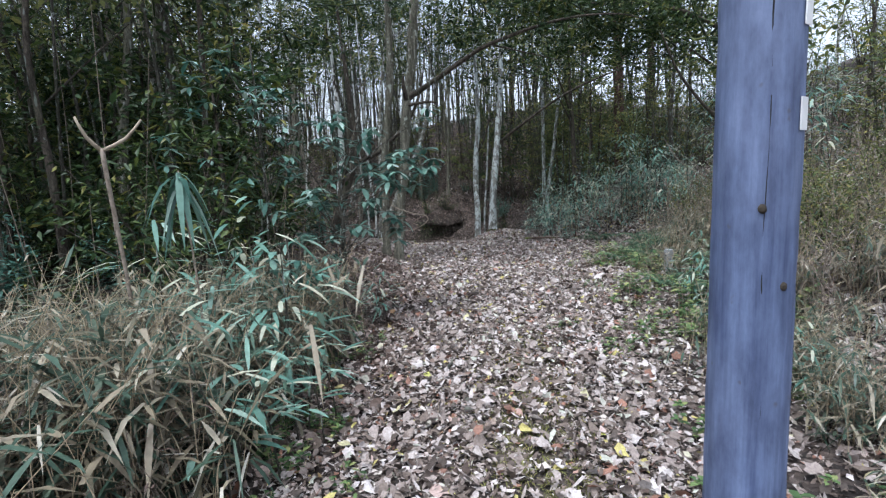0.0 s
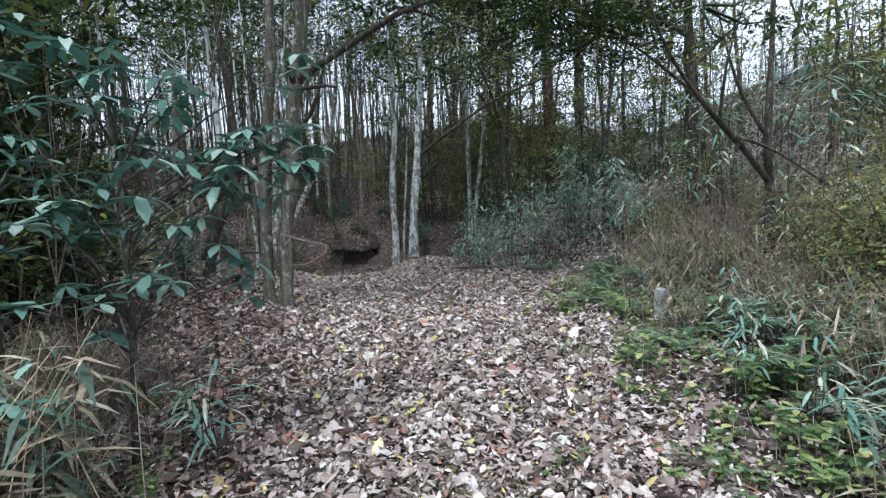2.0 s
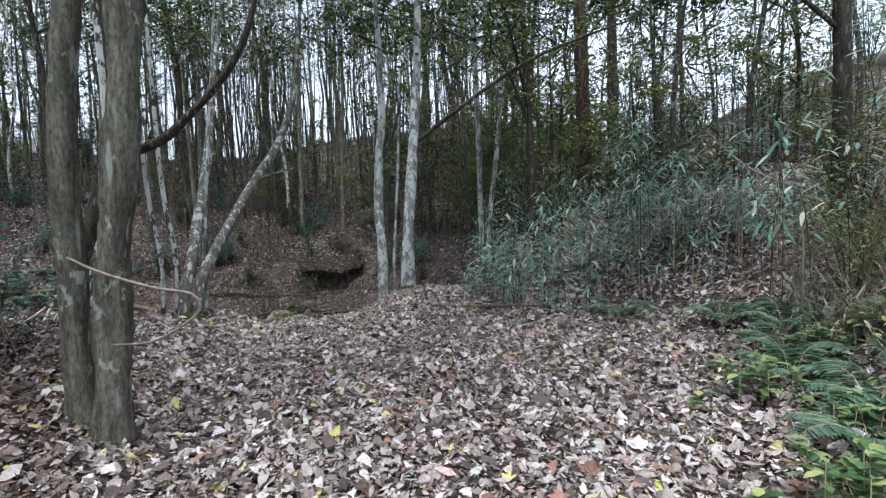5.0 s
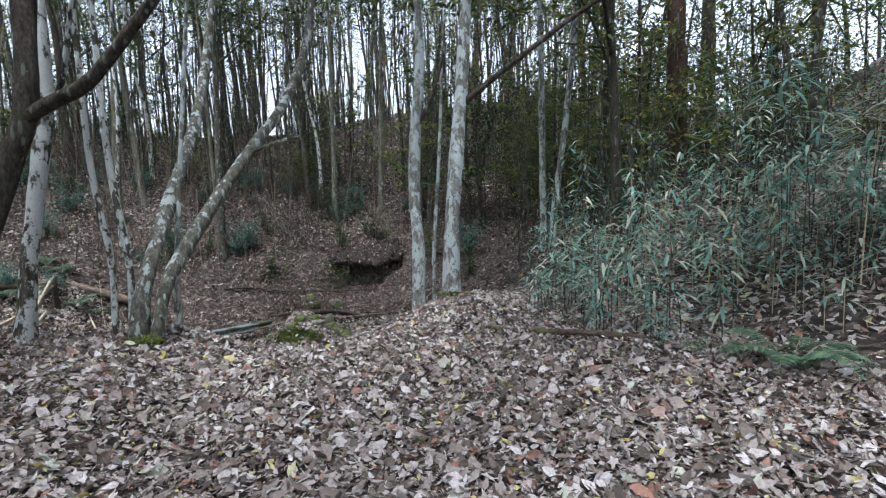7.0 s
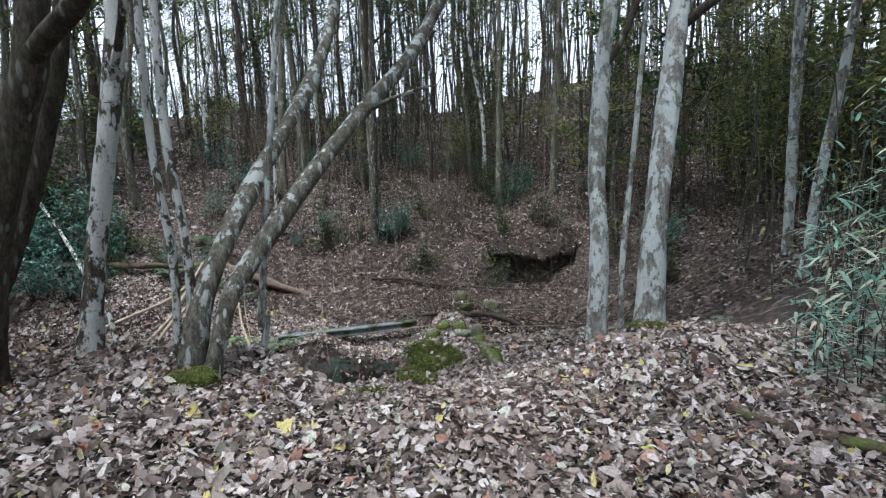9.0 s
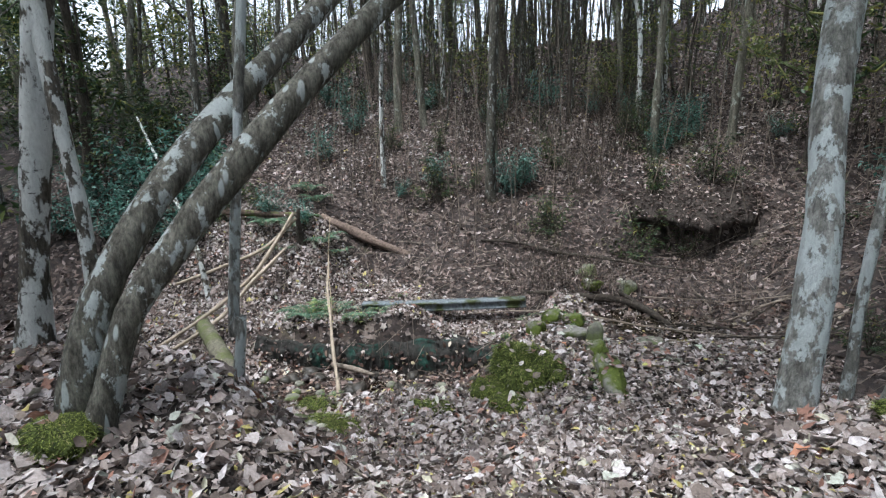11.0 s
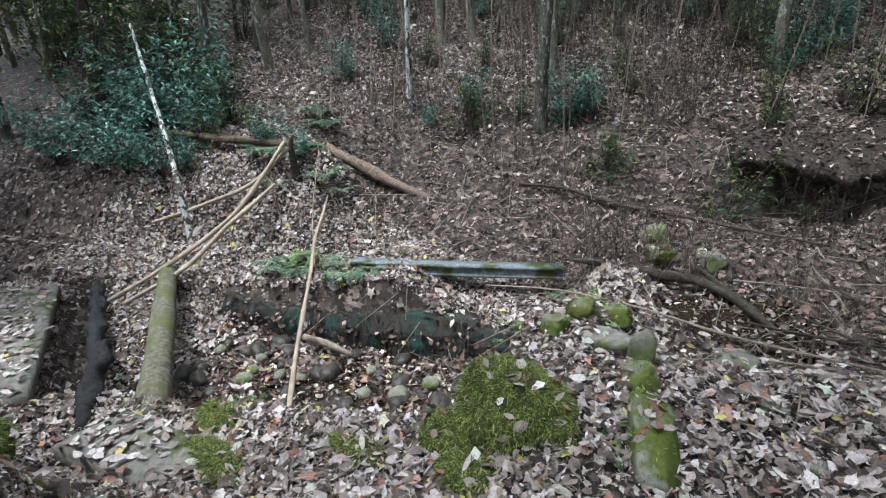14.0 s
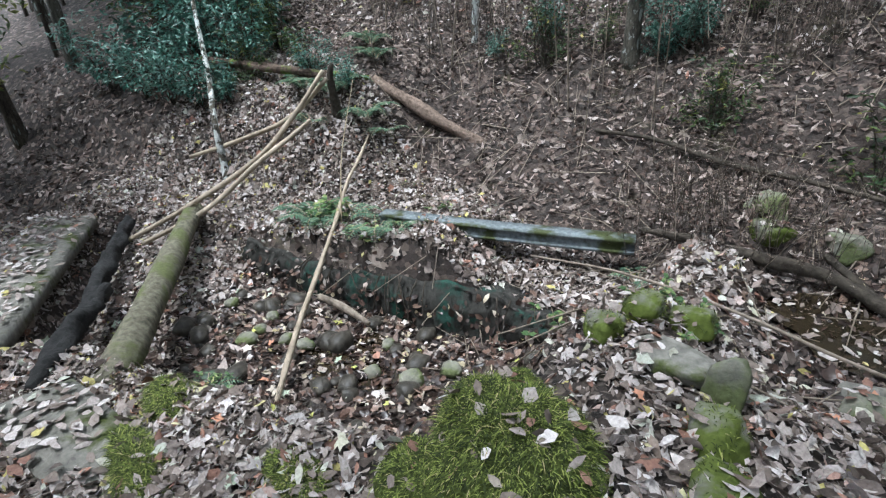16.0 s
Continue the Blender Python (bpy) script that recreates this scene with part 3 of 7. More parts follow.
x, y = scatter(lr, 22000, -11, 6, 18.9, 29, lambda x, y: sstep(0.1, 0.8, uv(x, y)[1]) * bare(x, y))
lay_leaves(heap, x, y, lr.uniform(0.06, 0.15, len(x)), lr, False, 0.07, 0.6, 0.32)
x, y = scatter(lr, 26000, -18, 15, 25, 42, lambda x, y: np.where(uv(x, y)[1] > 6.5, 1.0, 0.0))
lay_leaves(heap, x, y, lr.uniform(0.09, 0.2, len(x)), lr, False, 0.06, 0.6)
x, y = scatter(lr, 130000, -12, 7, 18.6, 32, lambda x, y: np.where(uv(x, y)[1] > 0.1, 1.0, 0.5) * (1 - 0.9 * sstep(-2.3, -1.8, uv(x, y)[1]) * sstep(0.1, -0.1, uv(x, y)[1]) * sstep(2.2, 1.6, uv(x, y)[0])) * sstep(34, 26, y) ** 0.7 * bare(x, y))
lay_leaves(heap, x, y, np.clip(lr.lognormal(-2.85, 0.35, len(x)), 0.03, 0.13), lr, False, 0.05, 0.6)
dry = Heap()
x, y = scatter(lr, 105000, 1.6, 15, -1.5, 20, lambda x, y: (0.95 * sstep(16, 7, x) + 0.15) * sstep(0, 0.8, x - lin(y, 0, 1.3, 4, 2.0, 7, 3.0, 13, 4.6, 16, 4.2, 20, 3.4)))
lay_leaves(dry, x, y, np.clip(lr.lognormal(-2.6, 0.35, len(x)), 0.04, 0.15), lr, False, 0.05, 0.5)
x, y = scatter(lr, 9000, -13, -7, 15, 21, lambda x, y: np.full(len(x), 0.9))
lay_leaves(heap, x, y, np.clip(lr.lognormal(-2.5, 0.35, len(x)), 0.05, 0.16), lr, False, 0.04, 0.4)
x, y = scatter(lr, 14000, -11, -3, 3, 18.6, lambda x, y: np.full(len(x), 0.7))
lay_leaves(heap, x, y, np.clip(lr.lognormal(-2.25, 0.35, len(x)), 0.05, 0.2), lr, False, 0.04, 0.4)
x, y = scatter(lr, 30000, -11, 6, 21.0, 30, lambda x, y: sstep(2.6, 4.2, uv(x, y)[1]))
lay_leaves(dry, x, y, np.clip(lr.lognormal(-2.65, 0.35, len(x)), 0.04, 0.14), lr, False, 0.06, 0.5)
tagged(new("upper_leaf_litter", dry.mesh("upper_leaf_litter", LITTER)), "dry tan leaves strewn over the banks and upper hillside", "leaves", kind="stuff")
tagged(new("hillside_leaf_litter", heap.mesh("hillside_leaf_litter", LITTER_FAR)), "brown fallen leaves strewn over the wooded hillside", "leaves", kind="stuff")


# single large leaves lying on top
def big_leaf(mat, size, seed):
    r = np.random.default_rng(seed)
    heap, pts = Heap(), 15
    ang = np.linspace(0, 2 * np.pi, pts, endpoint=False)
    lobe = 0.72 + 0.28 * np.cos(5 * ang) + r.normal(0, 0.05, pts)
    ring = np.stack([np.cos(ang) * lobe * 1.1, np.sin(ang) * lobe * 0.85, 0.16 * np.sin(ang * 2 + seed) + 0.12 * np.abs(np.sin(ang))], -1) * size / 2
    v = np.vstack([ring, [[0, 0, 0.0]]])
    e = np.arange(pts)
    heap.add(v, np.stack([e, (e + 1) % pts, np.full(pts, pts)], 1))
    tube(heap, [(-size * 0.5, 0, 0, 0.002), (-size * 0.85, size * 0.05, 0.012, 0.0015)], 4, 0.05, 0)
    return heap.mesh("fallen_leaf", mat, False)


LEAF_KINDS = [(big_leaf(YELLOW, 0.13, 1), "yellow lobed fallen leaf lying on the litter"), (big_leaf(YELLOW, 0.10, 2), "yellow lobed fallen leaf lying on the litter"),
              (big_leaf(PALE, 0.17, 3), "large pale dry fallen leaf on the litter"), (big_leaf(PALE, 0.14, 4), "large pale dry fallen leaf on the litter")]


def drop_leaf(x, y, kind, turn, size=1.0):
    me, label = LEAF_KINDS[kind]
    ob = tagged(new("fallen_leaf", me), label, "leaf", "large fallen leaves")
    n = normal_at(np.array([x]), np.array([y]))[0]
    q = Vector((0, 0, 1)).rotation_difference(Vector(n))
    ob.matrix_world = Matrix.LocRotScale((x, y, float(floor_at(x, y)) + 0.028), q @ Euler((0, 0, turn)).to_quaternion(), (size, size, size))


for x, y, kind in ((0.11, 6.93, 0), (-0.33, 7.15, 1), (0.01, 7.73, 3), (1.9, 8.9, 0), (-0.1, 9.4, 0), (0.35, 9.1, 1), (0.4, 9.9, 1), (2.1, 15.05, 0), (-0.95, 14.0, 0), (-1.5, 12.9, 1), (2.9, 11.6, 0)):
    drop_leaf(x, y, kind, x * 7 + y * 3, 1.1)
for k in range(150):
    y = lr.uniform(1.6, 19.5)
    x = lr.uniform(-0.7, 1.3 + 0.12 * y) if y < 15.5 else lr.uniform(-4.2, 0.6)
    drop_leaf(x, y, int(lr.choice([0, 1, 2, 3, 3, 3, 3])), lr.uniform(0, 6.28), lr.uniform(0.5, 0.85))

# ---- trees that stand beside the path ----
def crown_mesh(seed, mat, radius, depth, clumps, per, leaf, up=0.2):
    """Many leaves in uneven clumps round a crown."""
    r = np.random.default_rng(seed)
    heap = Heap()
    cen = rand_dirs(r, clumps) * (r.uniform(0.25, 1, clumps) ** 0.6)[:, None] * [radius, radius, depth]
    big = r.uniform(0.25, 0.65, clumps) * radius * 0.55
    pos = np.repeat(cen, per, 0) + r.normal(0, 0.5, (clumps * per, 3)) * np.repeat(big, per)[:, None] * [1, 1, 0.55]
    n = len(pos)
    leaves(heap, pos, rand_dirs(r, n) * [1, 1, 0.6], rand_dirs(r, n, 1.4), r.uniform(0.7, 1.3, n) * leaf, r.uniform(0.35, 0.5, n) * leaf, 0.2, 0.25)
    for k in range(0, clumps, 2):
        c = cen[k]
        tube(heap, [(*(c * 0.1), 0.02), (*(c * 0.6 + [0, 0, -0.1 * depth]), 0.013), (*c, 0.005)], 4, 0, 0)
    return heap.mesh("crown", mat)


def limb_tree(name, label, trunk, mat, limbs=(), rough=0.07, crown=None, seed=1, sides=14, flare=1.35, category="tree"):
    """A trunk and limbs along given lines; the foot stands in the ground."""
    x, y = trunk[0][:2]
    z = ground_at(x, y) - 0.12
    root = thing(name, label, category, (x, y, z))
    org = np.array([x, y, z, 0])
    pts = [np.array(p, float) for p in trunk]
    pts[0] = np.array([x, y, z, pts[0][3] * flare])
    mid = np.array([*(pts[0][:3] + (pts[1][:3] - pts[0][:3]) * min(0.5, 0.35 / max(0.36, np.linalg.norm(pts[1][:3] - pts[0][:3])))), trunk[0][3]])
    line = np.array([pts[0], mid, *pts[1:]]) - org
    part("trunk", tube(Heap(), line, sides, 0.12 if sides < 20 else 0.07, rough, seed).mesh("trunk", mat, True), root)
    for k, limb in enumerate(limbs):
        part("limb", tube(Heap(), np.array(limb, float) - org, 9, 0.12, 0.08, seed + k + 1).mesh("limb", limb_mat(mat), True), root)
    if crown is not None:
        for (cx, cy, cz), me in crown:
            ob = part("crown", me, root)
            ob.location = (cx - x, cy - y, cz - z)
        # broad canopy top, mostly out of view, added to shade the wood below
        cx, cy, cz = crown[0][0]
        r = np.random.default_rng(seed + 500)
        for k in range(1 if y < 19 else 3 if y < 22.3 else 1):
            a, reach = k * 1.26 + r.uniform(0, 0.8), r.uniform(1.2, 2.4)
            ob = part("crown", TOPS[k % len(TOPS)], root)
            ob.location = (cx - x + np.cos(a) * reach, cy - y + np.sin(a) * reach, max(cz, 6.5) - z + r.uniform(1.2, 2.4))
            ob.scale = (1.35, 1.35, 0.9)
    return root


def limb_mat(mat):
    return BARK_DARK if mat in (BARK_WHITE, BARK_GREY) else mat


CANOPY = [crown_mesh(20 + k, GREEN_CANOPY, 1.7, 1.3, 22, 21, 0.155) for k in range(4)]
CANOPY_LIGHT = [crown_mesh(30 + k, GREEN_LIGHT, 1.6, 1.5, 20, 20, 0.145) for k in range(3)]
TOPS = [crown_mesh(80 + k, GREEN_CANOPY, 1.7, 1.0, 22, 26, 0.16) for k in range(3)]
DENSE = [crown_mesh(85 + k, GREEN_CANOPY, 1.5, 0.9, 30, 40, 0.13) for k in range(2)]
SPARSE = [crown_mesh(40 + k, GREEN_CANOPY, 1.0, 1.0, 14, 30, 0.095) for k in range(3)]

limb_tree("twin_trunk_tree", "grey-brown fluted forest tree beside the leafy path", [(-0.88, 10.1, 0, 0.10), (-0.79, 10.1, 0.86, 0.092), (-0.66, 10.1, 1.85, 0.088), (-0.56, 10.1, 2.9, 0.088), (-0.42, 10.1, 3.7, 0.09), (-0.2, 10.2, 6.4, 0.07), (-0.1, 10.3, 8.4, 0.03)], BARK_GREY,
          [[(-0.55, 10.1, 2.95, 0.06), (-0.02, 9.8, 3.22, 0.045), (0.55, 9.7, 3.55, 0.04), (1.0, 9.65, 3.78, 0.034), (2.1, 9.3, 4.03, 0.024), (3.0, 9.1, 4.05, 0.014), (3.6, 9.0, 3.9, 0.006)],
           [(1.0, 9.65, 3.78, 0.02), (1.6, 9.8, 3.66, 0.014), (2.3, 9.9, 3.5, 0.008)],
           [(-0.57, 10.1, 2.85, 0.035), (-0.4, 9.95, 2.84, 0.03), (-0.15, 9.9, 2.86, 0.022), (0.0, 9.9, 2.84, 0.012)],
           [(-0.55, 10.05, 2.9, 0.05), (-0.6, 9.95, 3.2, 0.035), (-0.58, 9.9, 3.35, 0.02)]], rough=0.13, sides=26, crown=[((-0.3, 10.3, 7.6), CANOPY[0]), ((0.7, 10.2, 5.0), CANOPY[1]), ((2.3, 9.7, 5.0), CANOPY[2]), ((3.4, 9.3, 4.7), SPARSE[0]), ((1.5, 11.0, 6.0), CANOPY[3]), ((-0.2, 9.6, 5.6), CANOPY[0])], seed=3)
limb_tree("slender_companion_tree", "thinner grey trunk growing beside a fluted tree", [(-1.12, 10.3, 0, 0.085), (-1.10, 10.3, 0.86, 0.078), (-1.06, 10.28, 1.83, 0.074), (-0.85, 10.3, 3.7, 0.065), (-0.9, 10.6, 6.5, 0.04)], BARK_GREY, rough=0.12, sides=22, crown=[((-0.9, 10.8, 6.9), CANOPY[1])], seed=5)
# hanging loop of dead vine on the fluted tree
vine = tube(Heap(), [(-0.95, 9.95, 0.98, 0.008), (-0.8, 9.93, 0.9, 0.009), (-0.5, 9.86, 0.8, 0.009), (-0.3, 9.82, 0.76, 0.009), (-0.25, 9.82, 0.68, 0.009), (-0.36, 9.84, 0.58, 0.008), (-0.55, 9.9, 0.49, 0.007), (-0.76, 9.95, 0.48, 0.005)], 7, 0.05, 0.1, 3)
tagged(new("vine_loop", vine.mesh("vine_loop", TWIG, True)), "pale dead vine curling in a loop from a trunk", "vine")

limb_tree("leaning_forked_tree", "mottled tree forking low into two leaning trunks with lichen", [(-1.56, 14.35, 0, 0.062), (-1.50, 14.6, 0.26, 0.068), (-1.45, 14.78, 0.48, 0.074), (-1.30, 15.05, 0.83, 0.074), (-1.11, 15.5, 1.31, 0.07), (-0.87, 16.08, 1.86, 0.068), (-0.62, 16.64, 2.40, 0.066), (-0.35, 17.2, 3.3, 0.06), (-0.2, 17.6, 4.6, 0.045), (-0.1, 17.8, 6.0, 0.02)], BARK_VEE,
          [[(-1.72, 14.42, -0.25, 0.10), (-1.69, 14.52, 0.2, 0.085), (-1.66, 14.82, 0.66, 0.08), (-1.70, 15.36, 1.14, 0.078), (-1.77, 16.06, 1.66, 0.075), (-1.85, 16.87, 2.32, 0.078), (-1.9, 17.5, 3.1, 0.07), (-1.8, 18.0, 4.6, 0.05), (-1.6, 18.3, 6.3, 0.02)],
           [(-0.95, 15.9, 1.7, 0.03), (-0.6, 16.0, 1.85, 0.02), (-0.3, 16.05, 1.93, 0.01)]], crown=[((-0.3, 17.6, 5.9), SPARSE[0]), ((-1.7, 18.2, 6.2), SPARSE[1])], seed=8)
limb_tree("pale_leaning_tree", "white-barked leaning tree with dark peeling patches", [(-3.0, 14.72, 0, 0.095), (-2.95, 14.86, 0.53, 0.08), (-2.87, 14.97, 1.25, 0.078), (-2.78, 15.08, 2.02, 0.085), (-2.78, 15.2, 2.8, 0.07), (-2.9, 15.4, 4.6, 0.05), (-3.0, 15.5, 6.4, 0.02)], BARK_CHALK,
          [[(-2.8, 15.06, 1.95, 0.04), (-2.45, 14.9, 2.4, 0.03), (-2.2, 14.8, 3.2, 0.02)]], crown=[((-3.0, 15.6, 6.2), SPARSE[2])], seed=12)
limb_tree("dark_bent_tree", "dark trunk with a long bent limb over the bank", [(-2.95, 13.9, 0, 0.11), (-2.7, 13.9, 0.7, 0.10), (-2.4, 13.95, 1.5, 0.095), (-2.2, 13.98, 2.1, 0.09), (-2.3, 14.2, 3.6, 0.07), (-2.5, 14.4, 6.0, 0.03)], BARK_DARK,
          [[(-2.3, 13.96, 1.85, 0.065), (-2.0, 13.9, 2.0, 0.06), (-1.7, 13.82, 2.1, 0.056), (-1.4, 13.7, 2.28, 0.052), (-0.73, 13.45, 2.9, 0.045), (-0.4, 13.4, 3.6, 0.03), (-0.2, 13.4, 4.6, 0.012)],
           [(-3.0, 14.0, 0.2, 0.07), (-2.75, 14.25, 1.1, 0.065), (-2.45, 14.4, 2.3, 0.06), (-2.3, 14.5, 4.0, 0.03)]], crown=[((-2.4, 14.4, 6.0), CANOPY[2])], seed=15)
for k, (b, t, r0) in enumerate((((-1.85, 14.6), (-1.98, 14.7, 2.04), 0.036), ((-2.07, 14.7), (-2.21, 14.8, 1.94), 0.034), ((-1.70, 15.22), (-1.64, 15.32, 0.6), 0.032))):
    gx0 = np.array(t) - np.array([b[0], b[1], ground_at(*b)])
    tip = np.array(t) + gx0 * (1.9 if k < 2 else 7.0) + [0.1, 0.2, 0]
    limb_tree("spotted_sapling", "thin spotted sapling with white lichen patches", [(*b, 0, r0), (b[0] + gx0[0] * 0.35 + 0.05, b[1] + gx0[1] * 0.4, ground_at(*b) + gx0[2] * 0.4, r0 * 0.95), (*t, r0 * 0.9), (*tip, r0 * 0.35)], BARK_WHITE if k == 2 else BARK_SPOT, crown=[(tuple(tip), SPARSE[k])], seed=20 + k, sides=9)

limb_tree("pale_tree", "pale grey lichen-covered tree with a mossy foot", [(1.62, 16.44, 0, 0.125), (1.66, 16.5, 0.5, 0.115), (1.74, 16.62, 1.3, 0.105), (1.86, 16.85, 2.2, 0.10), (1.98, 17.05, 3.2, 0.09), (2.1, 17.2, 4.7, 0.07), (2.2, 17.5, 7.5, 0.03)], BARK_WHITE,
          [[(1.95, 16.9, 2.45, 0.05), (2.5, 16.75, 2.85, 0.042), (3.44, 16.5, 3.5, 0.036), (4.2, 16.3, 3.92, 0.032), (5.01, 16.2, 4.24, 0.026), (6.03, 16.1, 4.57, 0.014), (6.6, 16.0, 4.6, 0.006)]], crown=[((2.2, 17.5, 7.2), CANOPY[3]), ((6.2, 16.1, 4.8), SPARSE[1]), ((2.5, 17.6, 5.0), CANOPY[0]), ((3.3, 17.9, 5.6), CANOPY_LIGHT[2])], seed=25)
limb_tree("pale_twin_tree", "pale mottled tree standing close to its neighbour", [(1.15, 16.6, 0, 0.10), (1.19, 16.75, 0.4, 0.088), (1.17, 16.95, 1.1, 0.088), (1.23, 17.2, 2.16, 0.085), (1.35, 17.4, 3.4, 0.07), (1.3, 17.7, 6.5, 0.03)], BARK_WHITE,
          [[(1.22, 17.2, 2.1, 0.04), (1.5, 17.2, 2.6, 0.03), (1.75, 17.3, 3.4, 0.02)]], crown=[((1.3, 17.7, 6.3), SPARSE[0]), ((0.9, 18.0, 4.8), SPARSE[2]), ((1.6, 18.5, 5.4), CANOPY[1])], seed=27)
limb_tree("thin_pale_sapling", "thin pale sapling between two pale trunks", [(1.40, 16.85, 0, 0.032), (1.43, 16.92, 0.3, 0.03), (1.59, 17.2, 1.89, 0.026), (1.75, 17.5, 4.0, 0.012)], BARK_WHITE, seed=29, sides=8)
limb_tree("reddish_tree", "tall straight tree with reddish-brown bark on the slope", [(6.85, 19.7, 0, 0.21), (6.8, 19.7, 2.2, 0.195), (6.7, 19.7, 6.1, 0.165), (6.6, 19.8, 10.5, 0.09)], BARK_RED, [[(6.7, 19.7, 5.2, 0.05), (7.4, 19.4, 6.0, 0.03), (8.2, 19.0, 6.3, 0.01)]], crown=[((6.6, 19.8, 10.0), CANOPY[0])], seed=31)
limb_tree("dark_slope_tree", "dark rough-barked tree farther up the slope", [(8.9, 22, 0, 0.2), (8.88, 22, 3.6, 0.18), (8.85, 22, 7.0, 0.13), (8.9, 22, 10, 0.06)], BARK_DARK, crown=[((8.9, 22, 9.8), CANOPY[1])], seed=33)
limb_tree("pale_slope_sapling", "slim pale trunk among the bamboo", [(4.0, 20, 0, 0.075), (4.0, 20, 1.8, 0.07), (3.98, 20, 4.8, 0.06), (3.9, 20.2, 8.0, 0.03)], BARK_WHITE, crown=[((3.9, 20.2, 7.6), CANOPY_LIGHT[0])], seed=35, sides=9)
limb_tree("pale_slope_sapling", "slim pale leaning trunk among the bamboo", [(3.85, 19, 0, 0.065), (3.95, 19, 0.8, 0.062), (4.2, 19, 2.6, 0.055), (4.39, 19, 4.5, 0.05), (4.6, 19.1, 7.5, 0.02)], BARK_WHITE, crown=[((4.6, 19.1, 7.0), CANOPY_LIGHT[1])], seed=36, sides=9)
limb_tree("branching_tree", "dark bare shrubby tree with forking branches on the bank", [(5.5, 8.65, 0, 0.07), (5.44, 8.6, 1.37, 0.06), (5.35, 8.55, 1.9, 0.05), (5.6, 8.8, 3.4, 0.03), (5.7, 8.9, 5.2, 0.012)], BARK_DARK,
          [[(5.44, 8.6, 1.35, 0.045), (5.0, 8.5, 1.75, 0.04), (4.55, 8.4, 2.11, 0.034), (4.1, 8.3, 2.5, 0.026), (3.7, 8.2, 2.95, 0.018), (3.4, 8.1, 3.5, 0.008)],
           [(4.75, 8.45, 1.95, 0.022), (5.2, 8.3, 1.75, 0.018), (5.89, 8.2, 1.3, 0.01)], [(4.55, 8.4, 2.11, 0.02), (4.5, 8.2, 2.8, 0.014), (4.7, 8.1, 3.6, 0.006)],
           [(5.35, 8.55, 1.9, 0.03), (4.95, 8.6, 2.6, 0.02), (4.7, 8.7, 3.6, 0.008)], [(5.4, 8.6, 1.6, 0.02), (5.9, 8.7, 2.4, 0.014), (6.2, 8.8, 3.3, 0.006)]],
          crown=[((4.2, 8.3, 3.4), SPARSE[2]), ((5.6, 8.8, 4.2), CANOPY_LIGHT[2])], seed=38, sides=9)
limb_tree("thin_dark_sapling", "thin dark sapling with withered leaves beside the path", [(2.52, 4.45, 0, 0.022), (2.50, 4.42, 0.9, 0.019), (2.53, 4.4, 1.7, 0.016), (2.55, 4.4, 2.5, 0.012), (2.6, 4.45, 3.6, 0.005)], BARK_DARK, seed=41, sides=7)
# trunk standing at the top of the stream slope
for k, (x, y, lean, r0) in enumerate(((-3.5, 22.5, 0.03, 0.10), (-6.6, 23.9, 0.06, 0.11), (-3.9, 23.6, -0.04, 0.06), (-0.9, 24.5, 0.02, 0.08), (0.4, 25.2, 0.05, 0.09), (-6.1, 24.3, -0.1, 0.09))):
    z = ground_at(x, y)
    limb_tree("hillside_tree", "slim brown tree rooted on the leafy hillside", [(x, y, 0, r0), (x + lean, y, z + 1.2, r0 * 0.9), (x + lean * 3, y + 0.1, z + 3.5, r0 * 0.75), (x + lean * 6, y + 0.2, z + 7.0, r0 * 0.3)], BARK_GREY if k else BARK_FAR, crown=[((x + lean * 6, y + 0.2, z + 6.6), CANOPY[k % 4])], seed=50 + k, sides=10)

limb_tree("evergreen_tree", "dense dark evergreen tree over the bamboo thicket", [(7.6, 13.2, 0, 0.13), (7.5, 13.1, 2.6, 0.115), (7.3, 13.0, 4.6, 0.09), (7.2, 12.9, 7.2, 0.03)], BARK_DARK,
          [[(7.4, 13.05, 3.4, 0.04), (6.4, 13.2, 4.2, 0.025), (5.6, 13.3, 4.7, 0.01)], [(7.4, 13.05, 3.8, 0.04), (8.2, 12.8, 4.6, 0.02), (8.9, 12.6, 5.1, 0.01)], [(7.3, 13.0, 4.5, 0.06), (5.6, 12.9, 5.2, 0.045), (3.4, 12.9, 5.4, 0.03), (1.2, 12.8, 5.6, 0.01)]],
          crown=[((7.2, 12.9, 6.6), CANOPY[1]), ((5.6, 13.3, 5.2), SPARSE[0]), ((4.4, 12.6, 5.6), CANOPY[3]), ((3.2, 12.8, 5.4), CANOPY[0]), ((2.2, 13.4, 5.5), CANOPY[2]), ((1.2, 12.8, 5.7), CANOPY[1]), ((3.3, 12.1, 4.9), DENSE[1]), ((4.2, 13.2, 5.0), DENSE[0]), ((4.9, 13.9, 4.9), DENSE[1]), ((5.9, 14.0, 4.8), DENSE[0]), ((6.6, 13.4, 5.0), DENSE[1])], seed=44)
limb_tree("evergreen_tree", "dark evergreen tree behind the bamboo thicket", [(4.6, 17.6, 0, 0.09), (4.5, 17.5, 2.2, 0.08), (4.4, 17.5, 4.2, 0.06), (4.4, 17.6, 6.2, 0.03)], BARK_DARK, [[(4.45, 17.5, 3.2, 0.035), (3.9, 16.6, 4.1, 0.025), (3.3, 15.5, 4.6, 0.01)], [(4.45, 17.5, 3.0, 0.03), (3.9, 17.2, 3.9, 0.02), (3.4, 17.0, 4.4, 0.008)]], crown=[((4.4, 17.5, 5.2), CANOPY[3]), ((3.6, 17.2, 4.6), SPARSE[1])], seed=45)
